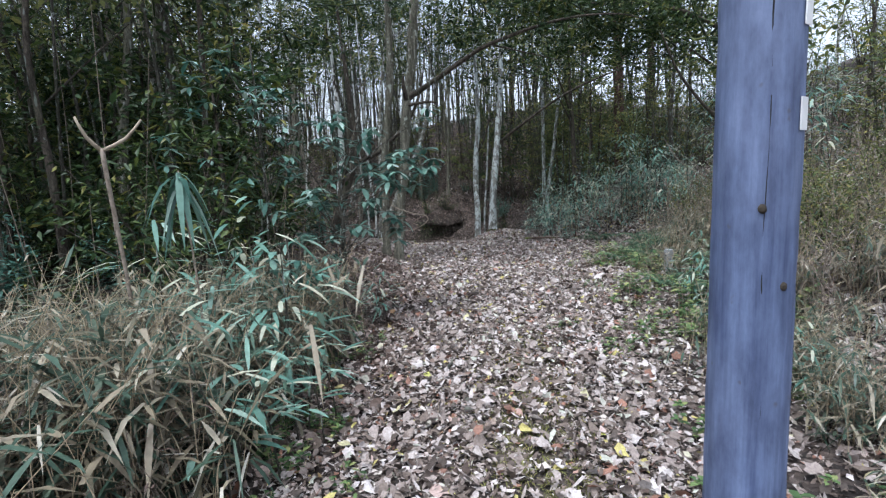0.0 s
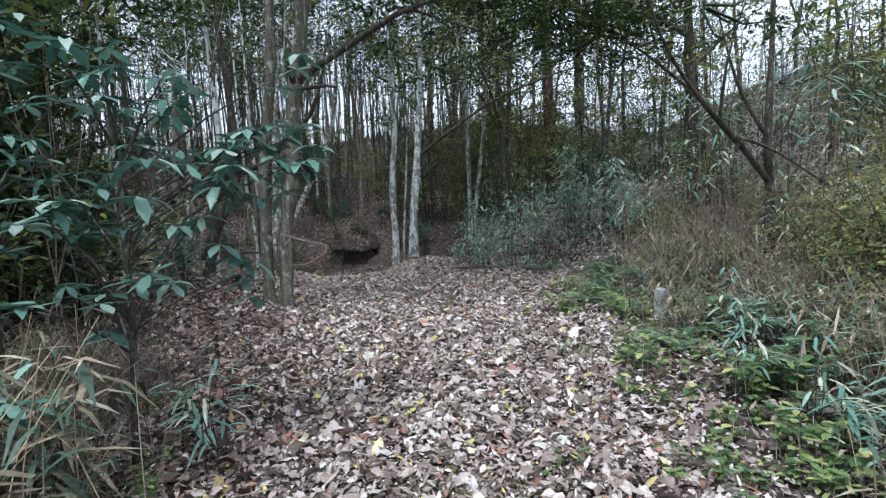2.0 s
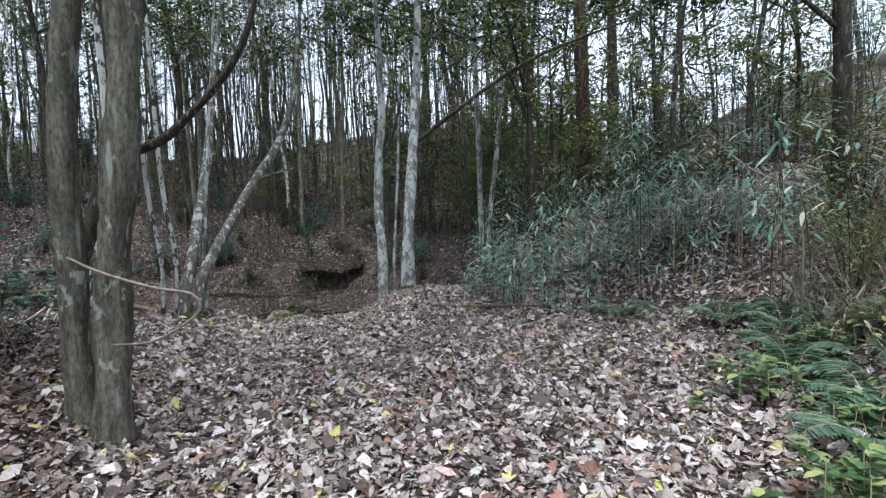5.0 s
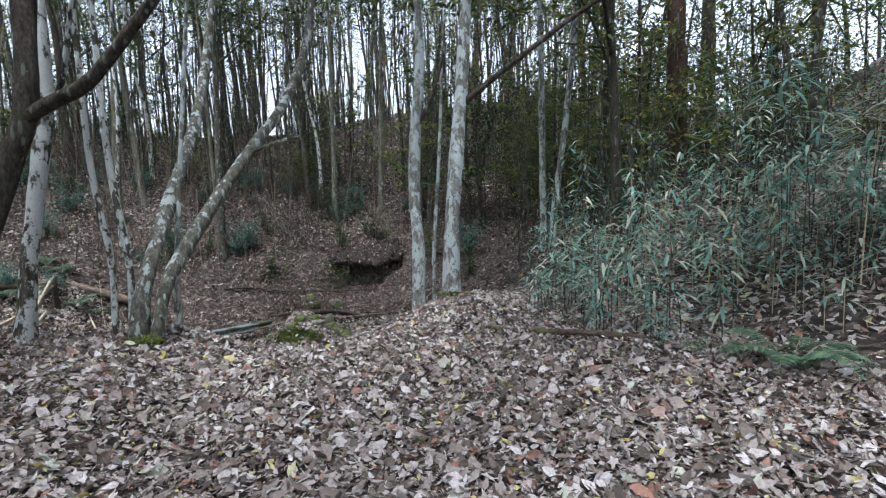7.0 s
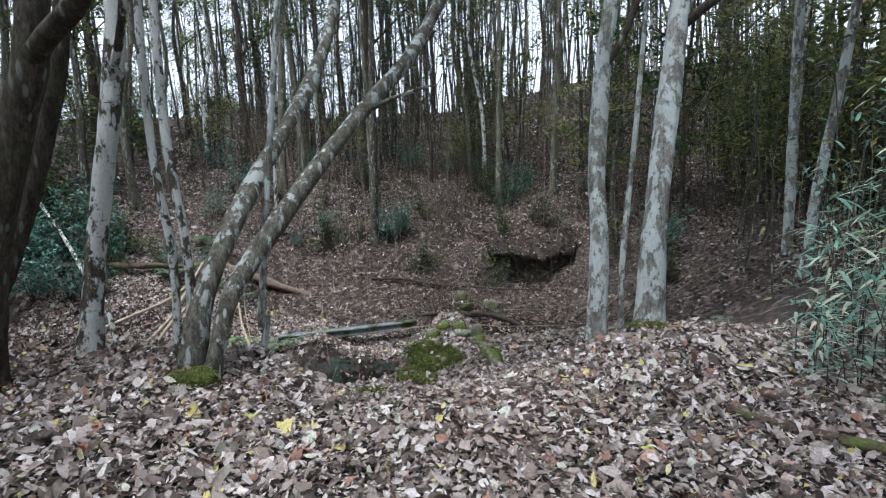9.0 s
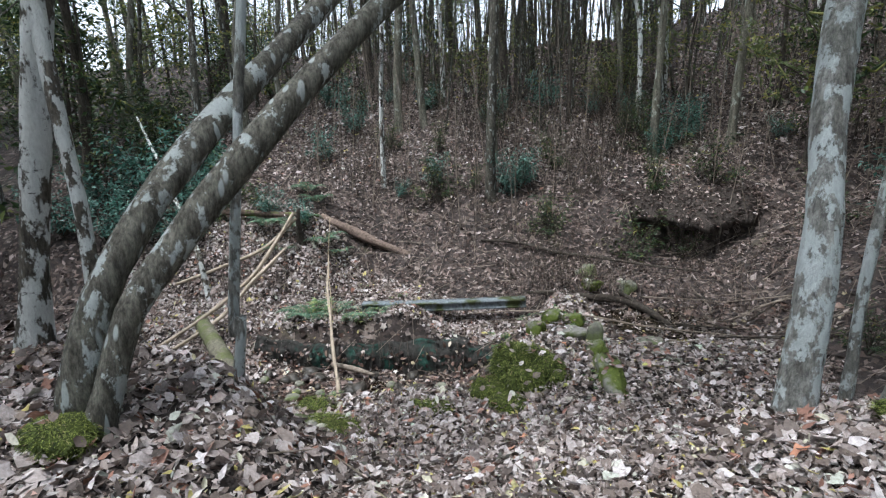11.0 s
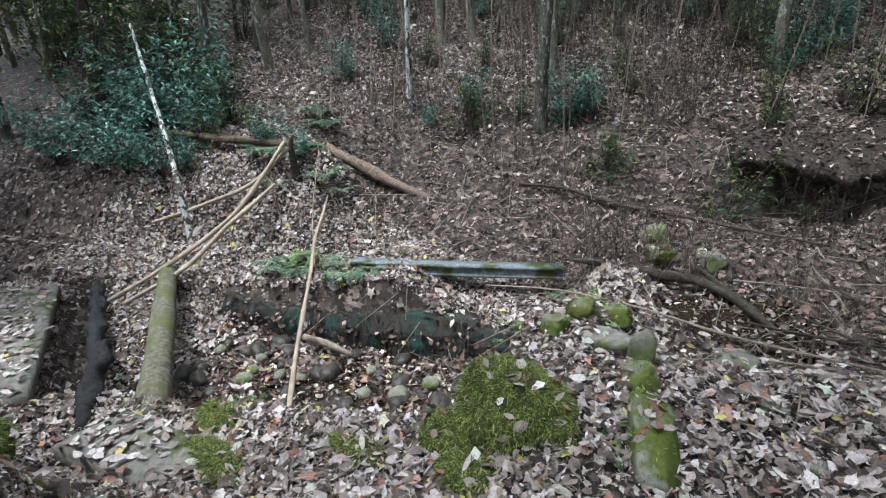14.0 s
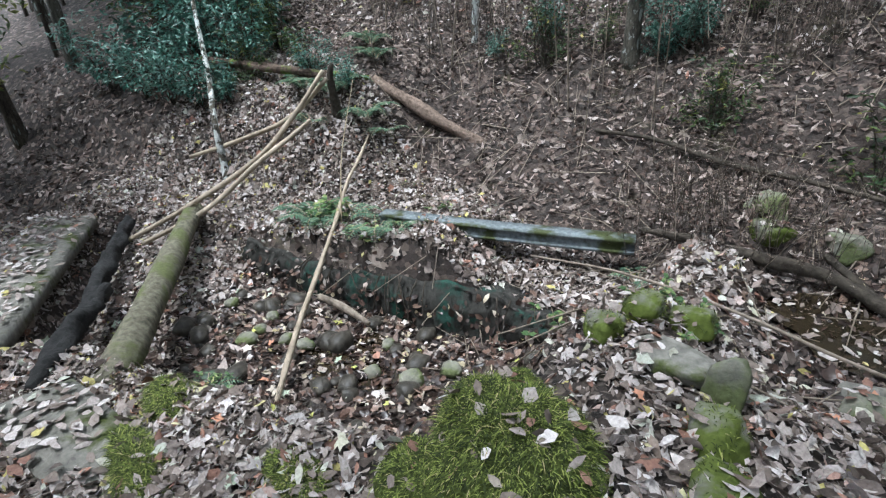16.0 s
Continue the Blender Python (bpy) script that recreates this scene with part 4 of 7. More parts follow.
limb_tree("pale_leaning_sapling", "thin pale sapling leaning beside the evergreen shrubs", [(-6.78, 18.5, ground_at(-6.78, 18.5) - 0.05, 0.045), (-7.05, 18.58, -0.85, 0.04), (-7.65, 18.8, -0.42, 0.036), (-8.33, 19.0, 0.33, 0.032), (-9.64, 19.4, 1.43, 0.022)], BARK_SPOT, seed=46, sides=8)

# ---- the wood behind: slim trees, built in a few forms and repeated ----
def wood_tree(seed, mat, crown, tall, r0, lean):
    r = np.random.default_rng(seed)
    root = thing("forest_tree", "slim forest tree with bare lower trunk and thin crown", "tree", group="slim trees of the wood")
    pts = [(0, 0, -0.3, r0 * 1.25)]
    for k in range(1, 6):
        t = k / 5
        pts.append((lean * t * tall * 0.2 + r.normal(0, 0.06), r.normal(0, 0.08), tall * t, r0 * (1 - 0.75 * t)))
    part("trunk", tube(Heap(), pts, 8, 0.35, 0.07, seed).mesh("trunk", mat, True), root)
    for k in range(4):
        z = tall * r.uniform(0.3, 0.8)
        a = r.uniform(0, 6.28)
        ln = r.uniform(0.8, 1.8)
        part("limb", tube(Heap(), [(lean * z * 0.2, 0, z, r0 * 0.3), (np.cos(a) * ln * 0.5, np.sin(a) * ln * 0.5, z + ln * 0.5, r0 * 0.2), (np.cos(a) * ln, np.sin(a) * ln, z + ln * 1.0, r0 * 0.06)], 5, 0.3, 0.06, seed + k).mesh("limb", mat, True), root)
    for k, f in enumerate((0.95, 0.6)):
        ob = part("crown", crown[(seed + k) % len(crown)], root)
        ob.location = (lean * tall * 0.2 * f + r.normal(0, 0.3), r.normal(0, 0.3), tall * f)
        ob.rotation_euler = (0, 0, r.uniform(0, 6.28))
        ob.scale = (1.0, 1.0, 1.0) if k == 0 else (0.8, 0.8, 0.75)
    return root


FORMS = [wood_tree(60, BARK_FAR, CANOPY, 8.5, 0.09, 0.3), wood_tree(61, BARK_DARK, CANOPY, 9.5, 0.12, -0.2), wood_tree(62, BARK_FAR, CANOPY_LIGHT, 7.5, 0.06, 0.5), wood_tree(63, BARK_GREY, SPARSE, 9.0, 0.075, -0.4), wood_tree(64, BARK_DARK, CANOPY_LIGHT, 7.0, 0.05, 0.1), wood_tree(65, BARK_SPOT, SPARSE, 8.0, 0.05, 0.3)]
fr = np.random.default_rng(70)
spots = []


def plant(x, y, form=None, size=None):
    form = fr.integers(len(FORMS)) if form is None else form
    m = Matrix.LocRotScale((x, y, ground_at(x, y) - 0.05), Euler((0, 0, fr.uniform(0, 6.28))), None)
    src_ob = FORMS[form]
    ob = copy_thing(src_ob, m)
    s = fr.uniform(0.85, 1.25) if size is None else size
    ob.scale = (s, s, s)
    spots.append((x, y))


def room_for(x, y, gap):
    return all((x - a) ** 2 + (y - b) ** 2 > gap * gap for a, b in spots)


def wood(n, x0, x1, y0, y1, gap, ok=lambda x, y: True, forms=None):
    made = 0
    for _ in range(n * 12):
        x, y = fr.uniform(x0, x1), fr.uniform(y0, y1)
        if made < n and ok(x, y) and room_for(x, y, gap):
            plant(x, y, None if forms is None else int(fr.choice(forms)))
            made += 1


wood(76, -18, 11, 23.5, 36, 0.8, lambda x, y: uv(x, y)[1] > 4.2)
wood(30, -26, 16, 33, 46, 1.4)
wood(44, -13, -2.6, 6.0, 13.5, 0.75, lambda x, y: x < -2.6 - 0.45 * max(0, 10 - y) and not (x > -4.2 and y > 12.0), [0, 3, 4, 4, 5])
wood(26, -22, -8.5, 12, 26, 1.1)
wood(13, 5.0, 18, 15, 27, 1.2, lambda x, y: y > 14 + 0.2 * x, [0, 2, 2, 4, 5])
wood(4, 9, 22, 6, 15, 2.0, lambda x, y: y > 0.9 * x - 3, [2, 2, 4])
wood(10, -16, -5, -12, -3, 2.0)
wood(9, 4.6, 10.5, 22.5, 29.0, 0.7, forms=[0, 1, 2, 2])
wood(9, -17, -8.5, 17.5, 25.0, 0.8, lambda x, y: uv(x, y)[1] > 2.5, [2, 3, 3])
wood(6, 6.8, 11, 15.5, 21.0, 1.0, forms=[2])
for x, y, k in ((-8.2, 15.0, 1), (-10.4, 14.8, 1), (-8.1, 13.6, 0), (-11.5, 16.6, 1)):
    plant(x, y, k, 0.9)
for k, ob in enumerate(FORMS):
    x, y = ((-4.6, 26.5), (-8.5, 25.5), (1.8, 24.5), (-1.9, 26.0), (3.2, 23.5), (-5.6, 21.9))[k]
    ob.location = (x, y, ground_at(x, y) - 0.05)
# ---- leafy understory trees under the tall ones ----
UNDER = [crown_mesh(90 + k, GREEN_CANOPY, 1.15, 1.0, 17, 24, 0.125) for k in range(3)]
UNDER_PALE = [crown_mesh(95 + k, GREEN_LIGHT, 1.1, 0.9, 15, 22, 0.12) for k in range(2)]


def under_tree(seed, crowns, tall):
    r = np.random.default_rng(seed)
    root = thing("understory_tree", "low dark evergreen tree leafy down to its base", "tree", group="understory trees")
    part("trunk", tube(Heap(), [(0, 0, -0.2, 0.045), (0.1, 0.05, tall * 0.5, 0.035), (0.05, 0.15, tall, 0.015)], 7, 0.3, 0.06, seed).mesh("trunk", BARK_DARK, True), root)
    for k in range(4):
        a, z, ln = k * 1.7 + r.uniform(0, 1), tall * (0.3 + 0.19 * k), r.uniform(0.5, 0.9)
        end = (np.cos(a) * ln, np.sin(a) * ln, z + 0.35)
        part("limb", tube(Heap(), [(0.06, 0.04, z - 0.2, 0.02), (end[0] * 0.5, end[1] * 0.5, z + 0.1, 0.014), (*end, 0.005)], 5, 0.3, 0.05, seed + k).mesh("limb", BARK_DARK, True), root)
        ob = part("crown", crowns[k % len(crowns)], root)
        ob.location = end
        ob.rotation_euler = (0, 0, r.uniform(0, 6.28))
    return root


LOW = [under_tree(97, UNDER, 4.2), under_tree(98, UNDER, 3.2), under_tree(99, UNDER_PALE, 3.8)]


def grow_under(x, y, k):
    ob = copy_thing(LOW[k], Matrix.LocRotScale((x, y, ground_at(x, y) - 0.05), Euler((0, 0, fr.uniform(0, 6.28))), None))
    s = fr.uniform(0.8, 1.2)
    ob.scale = (s, s, s)


for x, y, k in ((-7.6, 14.6, 1), (-9.0, 14.4, 2), (-10.8, 15.6, 2), (-13.0, 17.6, 2), (5.2, 22.6, 2), (1.6, 24.6, 2), (3.0, 23.8, 0), (6.3, 21.6, 2), (4.6, 24.6, 2), (2.2, 26.4, 0), (7.4, 23.4, 2), (7.0, 17.6, 2), (8.4, 18.8, 2), (5.9, 19.2, 2), (5.2, 18.4, 2), (-0.6, 26.2, 2)):
    grow_under(x, y, k)
for n in range(4):
    grow_under(fr.uniform(-14, -6), fr.uniform(28.5, 34), 2)
for n in range(12):
    grow_under(fr.uniform(-8, -3.2), fr.uniform(7.5, 12.5), int(fr.integers(2)))
for n in range(14):
    grow_under(fr.uniform(-19, -11), fr.uniform(11, 21), int(fr.choice([0, 2])))
for n in range(7):
    grow_under(fr.uniform(5.5, 10.0), fr.uniform(23.0, 28.0), int(fr.choice([0, 2, 2])))
for n in range(4):
    grow_under(fr.uniform(-17, -10.5), fr.uniform(20.5, 26.0), 2)
for n in range(3):
    grow_under(fr.uniform(8.5, 15), fr.uniform(12.5, 19), 2)
for ob, (x, y) in zip(LOW, ((-6.5, 10.5), (-9.0, 27.5), (9.6, 16.0))):
    ob.location = (x, y, ground_at(x, y) - 0.05)

# ---- slender saplings crowding the ridge and the slopes ----
def sapling_crowd(stems, n, seed, area, tall, leaf_mat, per, label, thick=1.0):
    r = np.random.default_rng(seed)
    foliage = Heap()
    for k in range(n):
        x, y = r.uniform(area[0], area[1]), r.uniform(area[2], area[3])
        if uv(x, y)[1] < 5.0 and -4.0 < x < 3.0:
            continue
        z, h = ground_at(x, y), r.uniform(*tall)
        lx, ly = r.normal(0, 0.06 * h, 2)
        q0 = r.uniform(0.010, 0.024) * thick
        bend = r.normal(0, 0.12, 2)
        tube(stems, [(x, y, z - 0.1, q0), (x + lx * 0.5 + bend[0], y + ly * 0.5 + bend[1], z + h * 0.5, q0 * 0.75), (x + lx, y + ly, z + h, q0 * 0.25)], 5, 0.9, 0.05, k, cap=False)
        t = r.uniform(0.25, 1.05, per)
        spread = 0.16 + 0.12 * h * (1.1 - t)
        c = np.stack([x + lx * t, y + ly * t, z + h * t], -1) + r.normal(0, 1, (per, 3)) * spread[:, None] * [1, 1, 0.5]
        leaves(foliage, c, rand_dirs(r, per) * [1, 1, 0.5], rand_dirs(r, per, 1.5), r.uniform(0.05, 0.11, per), r.uniform(0.02, 0.045, per), 0.2, 0.2)
    tagged(new("sapling_leaves", foliage.mesh("sapling_leaves", leaf_mat)), "small dark leaves of saplings on the " + label, "leaves", kind="stuff")


stems = Heap()
sapling_crowd(stems, 300, 401, (-15, 8, 24.0, 34.0), (1.2, 5.0), GREEN_LIGHT, 46, "ridge")
sapling_crowd(stems, 150, 402, (3.2, 11, 16.5, 25.0), (1.2, 4.0), GREEN_LIGHT, 36, "right slope")
sapling_crowd(stems, 90, 403, (6.0, 16, 8.0, 18.0), (1.5, 4.5), GREEN_LIGHT, 24, "sunny bank")
sapling_crowd(stems, 190, 404, (-6, 8, 27.0, 37.0), (5.0, 9.0), GREEN_CANOPY, 60, "far ridge", 2.2)
sapling_crowd(stems, 60, 405, (-12, -4, 7.5, 13.0), (3.5, 7.0), GREEN_CANOPY, 90, "dark wood", 1.8)
sapling_crowd(stems, 55, 406, (-12, -4, 25.5, 32.0), (5.0, 8.0), GREEN_CANOPY, 110, "left ridge", 1.8)
tagged(new("sapling_stems", stems.mesh("sapling_stems", BARK_FAR, True)), "slender bare sapling stems crowding the wood", "stems", kind="stuff")

# ---- utility pole ----
def utility_pole(x, y):
    z = ground_at(x, y)
    root = thing("utility_pole", "weathered blue-grey wooden utility pole with a long crack", "pole", (x, y, z - 0.1))
    sides, rows, r0 = 40, 70, 0.132
    ang = np.arange(sides) * 2 * np.pi / sides
    zz = np.linspace(0, 7.5, rows)
    pr = np.random.default_rng(5)
    crack_at = 4.38 + 0.05 * zz + 0.07 * np.sin(zz * 2.6) + 0.04 * np.sin(zz * 8.0)
    gap = np.exp(-((ang[None] - crack_at[:, None]) / 0.04) ** 2) * 0.005
    rad = r0 - 0.0035 * zz[:, None] + 0.0015 * pr.normal(size=(rows, sides)) - gap
    v = np.stack([np.cos(ang)[None] * rad, np.sin(ang)[None] * rad, np.repeat(zz[:, None], sides, 1)], -1).reshape(-1, 3)
    i, j = np.meshgrid(np.arange(rows - 1), np.arange(sides), indexing="ij")
    k = (j + 1) % sides
    heap = Heap().add(v, np.stack([i * sides + j, i * sides + k, (i + 1) * sides + k, (i + 1) * sides + j], -1).reshape(-1, 4))
    part("shaft", heap.mesh("shaft", POLE_WOOD, True), root)
    crack = tube(Heap(), [(np.cos(c) * (r0 - 0.0035 * h - 0.005), np.sin(c) * (r0 - 0.0035 * h - 0.005), h, 0.0024) for h, c in zip(zz[4:40], crack_at[4:40])], 5, 0.12, 0.3, 4)
    part("crack", crack.mesh("crack", CHARRED), root, "dark split along the grain")
    for h in (1.74 - z, 2.05 - z):
        bm = bmesh.new()
        bmesh.ops.create_cube(bm, size=1)
        bmesh.ops.scale(bm, verts=bm.verts, vec=(0.004, 0.05, 0.10))
        bmesh.ops.bevel(bm, geom=bm.edges[:], offset=0.001, segments=1)
        me = bpy.data.meshes.new("number_tag")
        bm.to_mesh(me)
        bm.free()
        me.materials.append(WHITE_TAG)
        ob = part("number_tag", me, root, "small white tag nailed to the pole")
        a = radians(-52)
        ob.location = (np.cos(a) * 0.1295, np.sin(a) * 0.1295, h)
        ob.rotation_euler = (0, 0, a)
    knot = tube(Heap(), [(0, 0, 0, 0.016), (0, 0, 0.012, 0.013), (0, 0, 0.014, 0.006)], 10, 0, 0.1, 3)
    for h, a in ((1.55, -1.95), (1.30, -1.35)):
        ob = part("knot", knot.mesh("knot", ROTTEN, True), root, "dark round knot")
        ob.location = (np.cos(a) * 0.118, np.sin(a) * 0.118, h)
        ob.rotation_euler = (0, radians(90), a)


utility_pole(1.05, 1.73)


# ---- bamboo, grass, ferns, shrubs ----
def clump_of(name, label, category, group, build, seed, mats):
    """A plant: stems and leaves of its own, built once at the origin."""
    root = thing(name, label, category, group=group)
    stems, leaf_heap = Heap(), Heap()
    build(stems, leaf_heap, np.random.default_rng(seed))
    tagged(part("stalk_tuft", stems.mesh("stalk_tuft", mats[0], True), root), kind="stuff")
    tagged(part("foliage", leaf_heap.mesh("foliage", mats[1]), root), kind="stuff")
    return root


def bamboo_clump(tall, culms, spread, leaf, per, seed, mats):
    root = thing("bamboo_clump", "thicket clump of slender green dwarf bamboo", "bamboo", group="dwarf bamboo thicket")
    r = np.random.default_rng(seed)
    for c in range(culms):
        stem, heap = Heap(), Heap()
        bamboo(tall, 1, spread, leaf, per)(stem, heap, r)
        culm = part("culm", stem.mesh("culm", mats[0], True), root)
        tagged(part("foliage", heap.mesh("foliage", mats[1]), culm), kind="stuff")
    return root


def bamboo(tall, culms, spread, leaf, per):
    def build(stems, heap, r):
        for c in range(culms):
            x, y = r.normal(0, spread, 2)
            h = tall * r.uniform(0.65, 1.15)
            lx, ly = r.normal(0, 0.12 * h, 2)
            line = np.array([(x, y, -0.1, 0.007), (x + lx * 0.2, y + ly * 0.2, h * 0.5, 0.006), (x + lx, y + ly, h, 0.002)])
            tube(stems, line, 5, 0.5, 0.03, c, cap=False)
            t = r.uniform(0.25, 1.02, per) ** 0.8
            base = np.stack([x + lx * t ** 2, y + ly * t ** 2, h * t], -1)
            a = r.uniform(0, 6.28, per // 3 + 1).repeat(3)[:per] + r.normal(0, 0.5, per)
            out = r.uniform(0.05, 0.28, per)[:, None] * np.stack([np.cos(a), np.sin(a), np.full(per, 0.1)], -1)
            d = np.stack([np.cos(a), np.sin(a), r.normal(0.0, 0.3, per)], -1)
            blades(heap, base + out, d, r.uniform(0.65, 1.2, per) * leaf, leaf * r.uniform(0.12, 0.19, per), r.uniform(0.1, 0.45, per), 3)
    return build


def grass(tall, count, spread, leaf):
    def build(stems, heap, r):
        for c in range(count):
            x, y = r.normal(0, spread, 2)
            h = tall * r.uniform(0.4, 1.1)
            lx, ly = r.normal(0, 0.35 * h, 2)
            tube(stems, [(x, y, -0.05, 0.004), (x + lx * 0.4, y + ly * 0.4, h * 0.6, 0.003), (x + lx, y + ly, h, 0.0015)], 3, 0, 0, c, cap=False)
            n = 9
            t = r.uniform(0.15, 1.0, n)
            base = np.stack([x + lx * t, y + ly * t, h * t], -1)
            a = r.uniform(0, 6.28, n)
            blades(heap, base, np.stack([np.cos(a), np.sin(a), r.normal(0.25, 0.4, n)], -1), r.uniform(0.5, 1.2, n) * leaf, r.uniform(0.05, 0.13, n) * leaf, r.uniform(0.1, 0.8, n), 2)
    return build


def fern(fronds, length):
    def build(stems, heap, r):
        for k in range(fronds):
            a = k * 6.28 / fronds + r.normal(0, 0.25)
            ln = length * r.uniform(0.75, 1.15)
            d = np.array([np.cos(a), np.sin(a), 0.0])
            line = [(*(d * 0.0), 0.004), (*(d * ln * 0.35 + [0, 0, ln * 0.38]), 0.003), (*(d * ln * 0.75 + [0, 0, ln * 0.42]), 0.002), (*(d * ln + [0, 0, ln * 0.26]), 0.001)]
            tube(stems, line, 4, 0.06, 0, k, cap=False)
            q = spline(line, 0.025 * max(1, ln / 0.6))[4:]
            s = np.array([-d[1], d[0], 0.0])
            m = len(q)
            t = np.linspace(0.12, 1, m)
            size = ln * 0.24 * np.sin(np.pi * np.clip(t * 0.85 + 0.12, 0, 1)) + 0.01
            for side in (1, -1):
                leaves(heap, q[:, :3], s * side + d * 0.35 + r.normal(0, 0.06, (m, 3)), np.tile([0, 0, 1.0], (m, 1)), size, size * 0.26 + 0.004, 0.1, 0.15)
    return build


def herb(count, tall, leaf):
    def build(stems, heap, r):
        for c in range(count):
            x, y = r.normal(0, 0.16, 2)
            h = tall * r.uniform(0.4, 1.1)
            tube(stems, [(x, y, -0.03, 0.003), (x + r.normal(0, 0.03), y + r.normal(0, 0.03), h, 0.002)], 4, 0, 0, c, cap=False)
            n = 8
            t = r.uniform(0.3, 1, n)
            a = r.uniform(0, 6.28, n)
            leaves(heap, np.stack([np.full(n, x), np.full(n, y), h * t], -1), np.stack([np.cos(a), np.sin(a), r.normal(0.25, 0.2, n)], -1), np.tile([0, 0, 1.0], (n, 1)), r.uniform(0.6, 1.2, n) * leaf, r.uniform(0.4, 0.65, n) * leaf, 0.15, 0.2, fine=True)
    return build


def shrub(tall, branches, per, leaf):
    def build(stems, heap, r):
        for c in range(branches):
            a = r.uniform(0, 6.28)
            rad = r.uniform(0.15, 0.55) * tall
            tip = np.array([np.cos(a) * rad, np.sin(a) * rad, tall * r.uniform(0.35, 1.05)])
            tube(stems, [(0, 0, -0.05, 0.012), (*(tip * [0.4, 0.4, 0.55]), 0.008), (*tip, 0.003)], 4, 0, 0.05, c, cap=False)
            t = r.uniform(0.4, 1.1, per)
            base = tip * t[:, None] + r.normal(0, 0.07 * tall, (per, 3)) * [1, 1, 0.5]
            d = rand_dirs(r, per) * [1, 1, 0.35] + [np.cos(a) * 0.3, np.sin(a) * 0.3, -0.1]
            leaves(heap, base, d, rand_dirs(r, per, 2.5), r.uniform(0.7, 1.25, per) * leaf, r.uniform(0.3, 0.42, per) * leaf, 0.2, 0.2)
    return build


BAMBOO = [bamboo_clump(h, c, sp, lf, p, 100 + k, (STRAW if k == 1 else BARK_FAR, GREEN_BAMBOO)) for k, (h, c, sp, lf, p) in enumerate(((1.9, 6, 0.5, 0.24, 27), (1.3, 6, 0.46, 0.24, 24), (2.6, 5, 0.52, 0.22, 32), (1.0, 6, 0.22, 0.23, 15)))]
SASA = [clump_of("bamboo_grass_clump", "tangled clump of half-dry bamboo grass beside the path", "bamboo grass", "bamboo grass beside the path", grass(h, c, 0.24, lf), 110 + k, (STRAW, GRASS_MIX)) for k, (h, c, lf) in enumerate(((0.85, 42, 0.24), (0.65, 36, 0.20), (1.05, 38, 0.27)))]
FERN = [clump_of("fern", "green fern with arching fronds on the bank", "fern", "ferns on the bank", fern(f, ln), 120 + k, (STRAW, GREEN_FERN)) for k, (f, ln) in enumerate(((8, 0.55), (7, 0.75), (6, 0.35)))]
HERB = [clump_of("leafy_herb", "low bright green leafy herb on the verge", "herb", "low herbs on the verge", herb(c, h, lf), 130 + k, (STRAW, GREEN_HERB)) for k, (c, h, lf) in enumerate(((11, 0.2, 0.075), (8, 0.13, 0.06), (14, 0.3, 0.09)))]
SHRUB = [clump_of("evergreen_shrub", "dark evergreen shrub with small glossy leaves", "shrub", "evergreen shrubs", shrub(h, b, p, lf), 140 + k, (BARK_DARK, m)) for k, (h, b, p, lf, m) in enumerate(((1.3, 14, 42, 0.12, GREEN_TEAL), (0.9, 12, 36, 0.09, GREEN_CANOPY), (2.0, 16, 46, 0.12, GREEN_CANOPY), (2.3, 16, 46, 0.12, GREEN_LIGHT)))]
BRUSH = [clump_of("brushwood", "dark tangle of rotting twigs beside the stream", "brushwood", "dark brushwood", grass(1.0, 30, 0.3, 0.07), 151, (ROTTEN, LITTER_WET)), clump_of("brushwood", "tangle of dry thin stems and withered leaves", "brushwood", "dry brushwood", grass(1.2, 22, 0.3, 0.12), 150, (TWIG, LITTER_FAR))]
used = set()
vr = np.random.default_rng(160)


def put(forms, k, x, y, size=1.0, turn=None, sink=0.02):
    src_ob = forms[k]
    turn = vr.uniform(0, 6.28) if turn is None else turn
    m = Matrix.LocRotScale((x, y, ground_at(x, y) - sink), Euler((0, 0, turn)), None)
    if src_ob.name in used:
        ob = copy_thing(src_ob, m)
    else:
        ob = src_ob
        ob.matrix_basis = m
        used.add(src_ob.name)
    ob.scale = (size, size, size)
    return ob


# thicket on the right of the path
for k in range(66):
    x, y = vr.uniform(3.1, 11.5), vr.uniform(12.3, 22.5)
    edge = lin(y, 12, 5.0, 13.5, 4.1, 15, 3.2, 17, 3.3, 18.5, 4.6, 23, 5.6)
    if x > edge and not (x > 7.5 and y > 20):
        put(BAMBOO, int(vr.choice([0, 1, 1, 2])), x, y, vr.uniform(0.75, 1.1) * (0.66 if x < edge + 0.7 else 1.0))
for x, y, s in ((3.15, 14.55, 0.5), (2.9, 15.4, 0.55), (3.4, 15.0, 0.7), (2.75, 15.9, 0.45), (3.6, 14.2, 0.5), (3.2, 16.3, 0.8), (3.9, 13.9, 0.6), (2.55, 15.2, 0.35), (3.3, 13.75, 0.22)):
    put(BAMBOO, 3, x, y, s * 1.45)
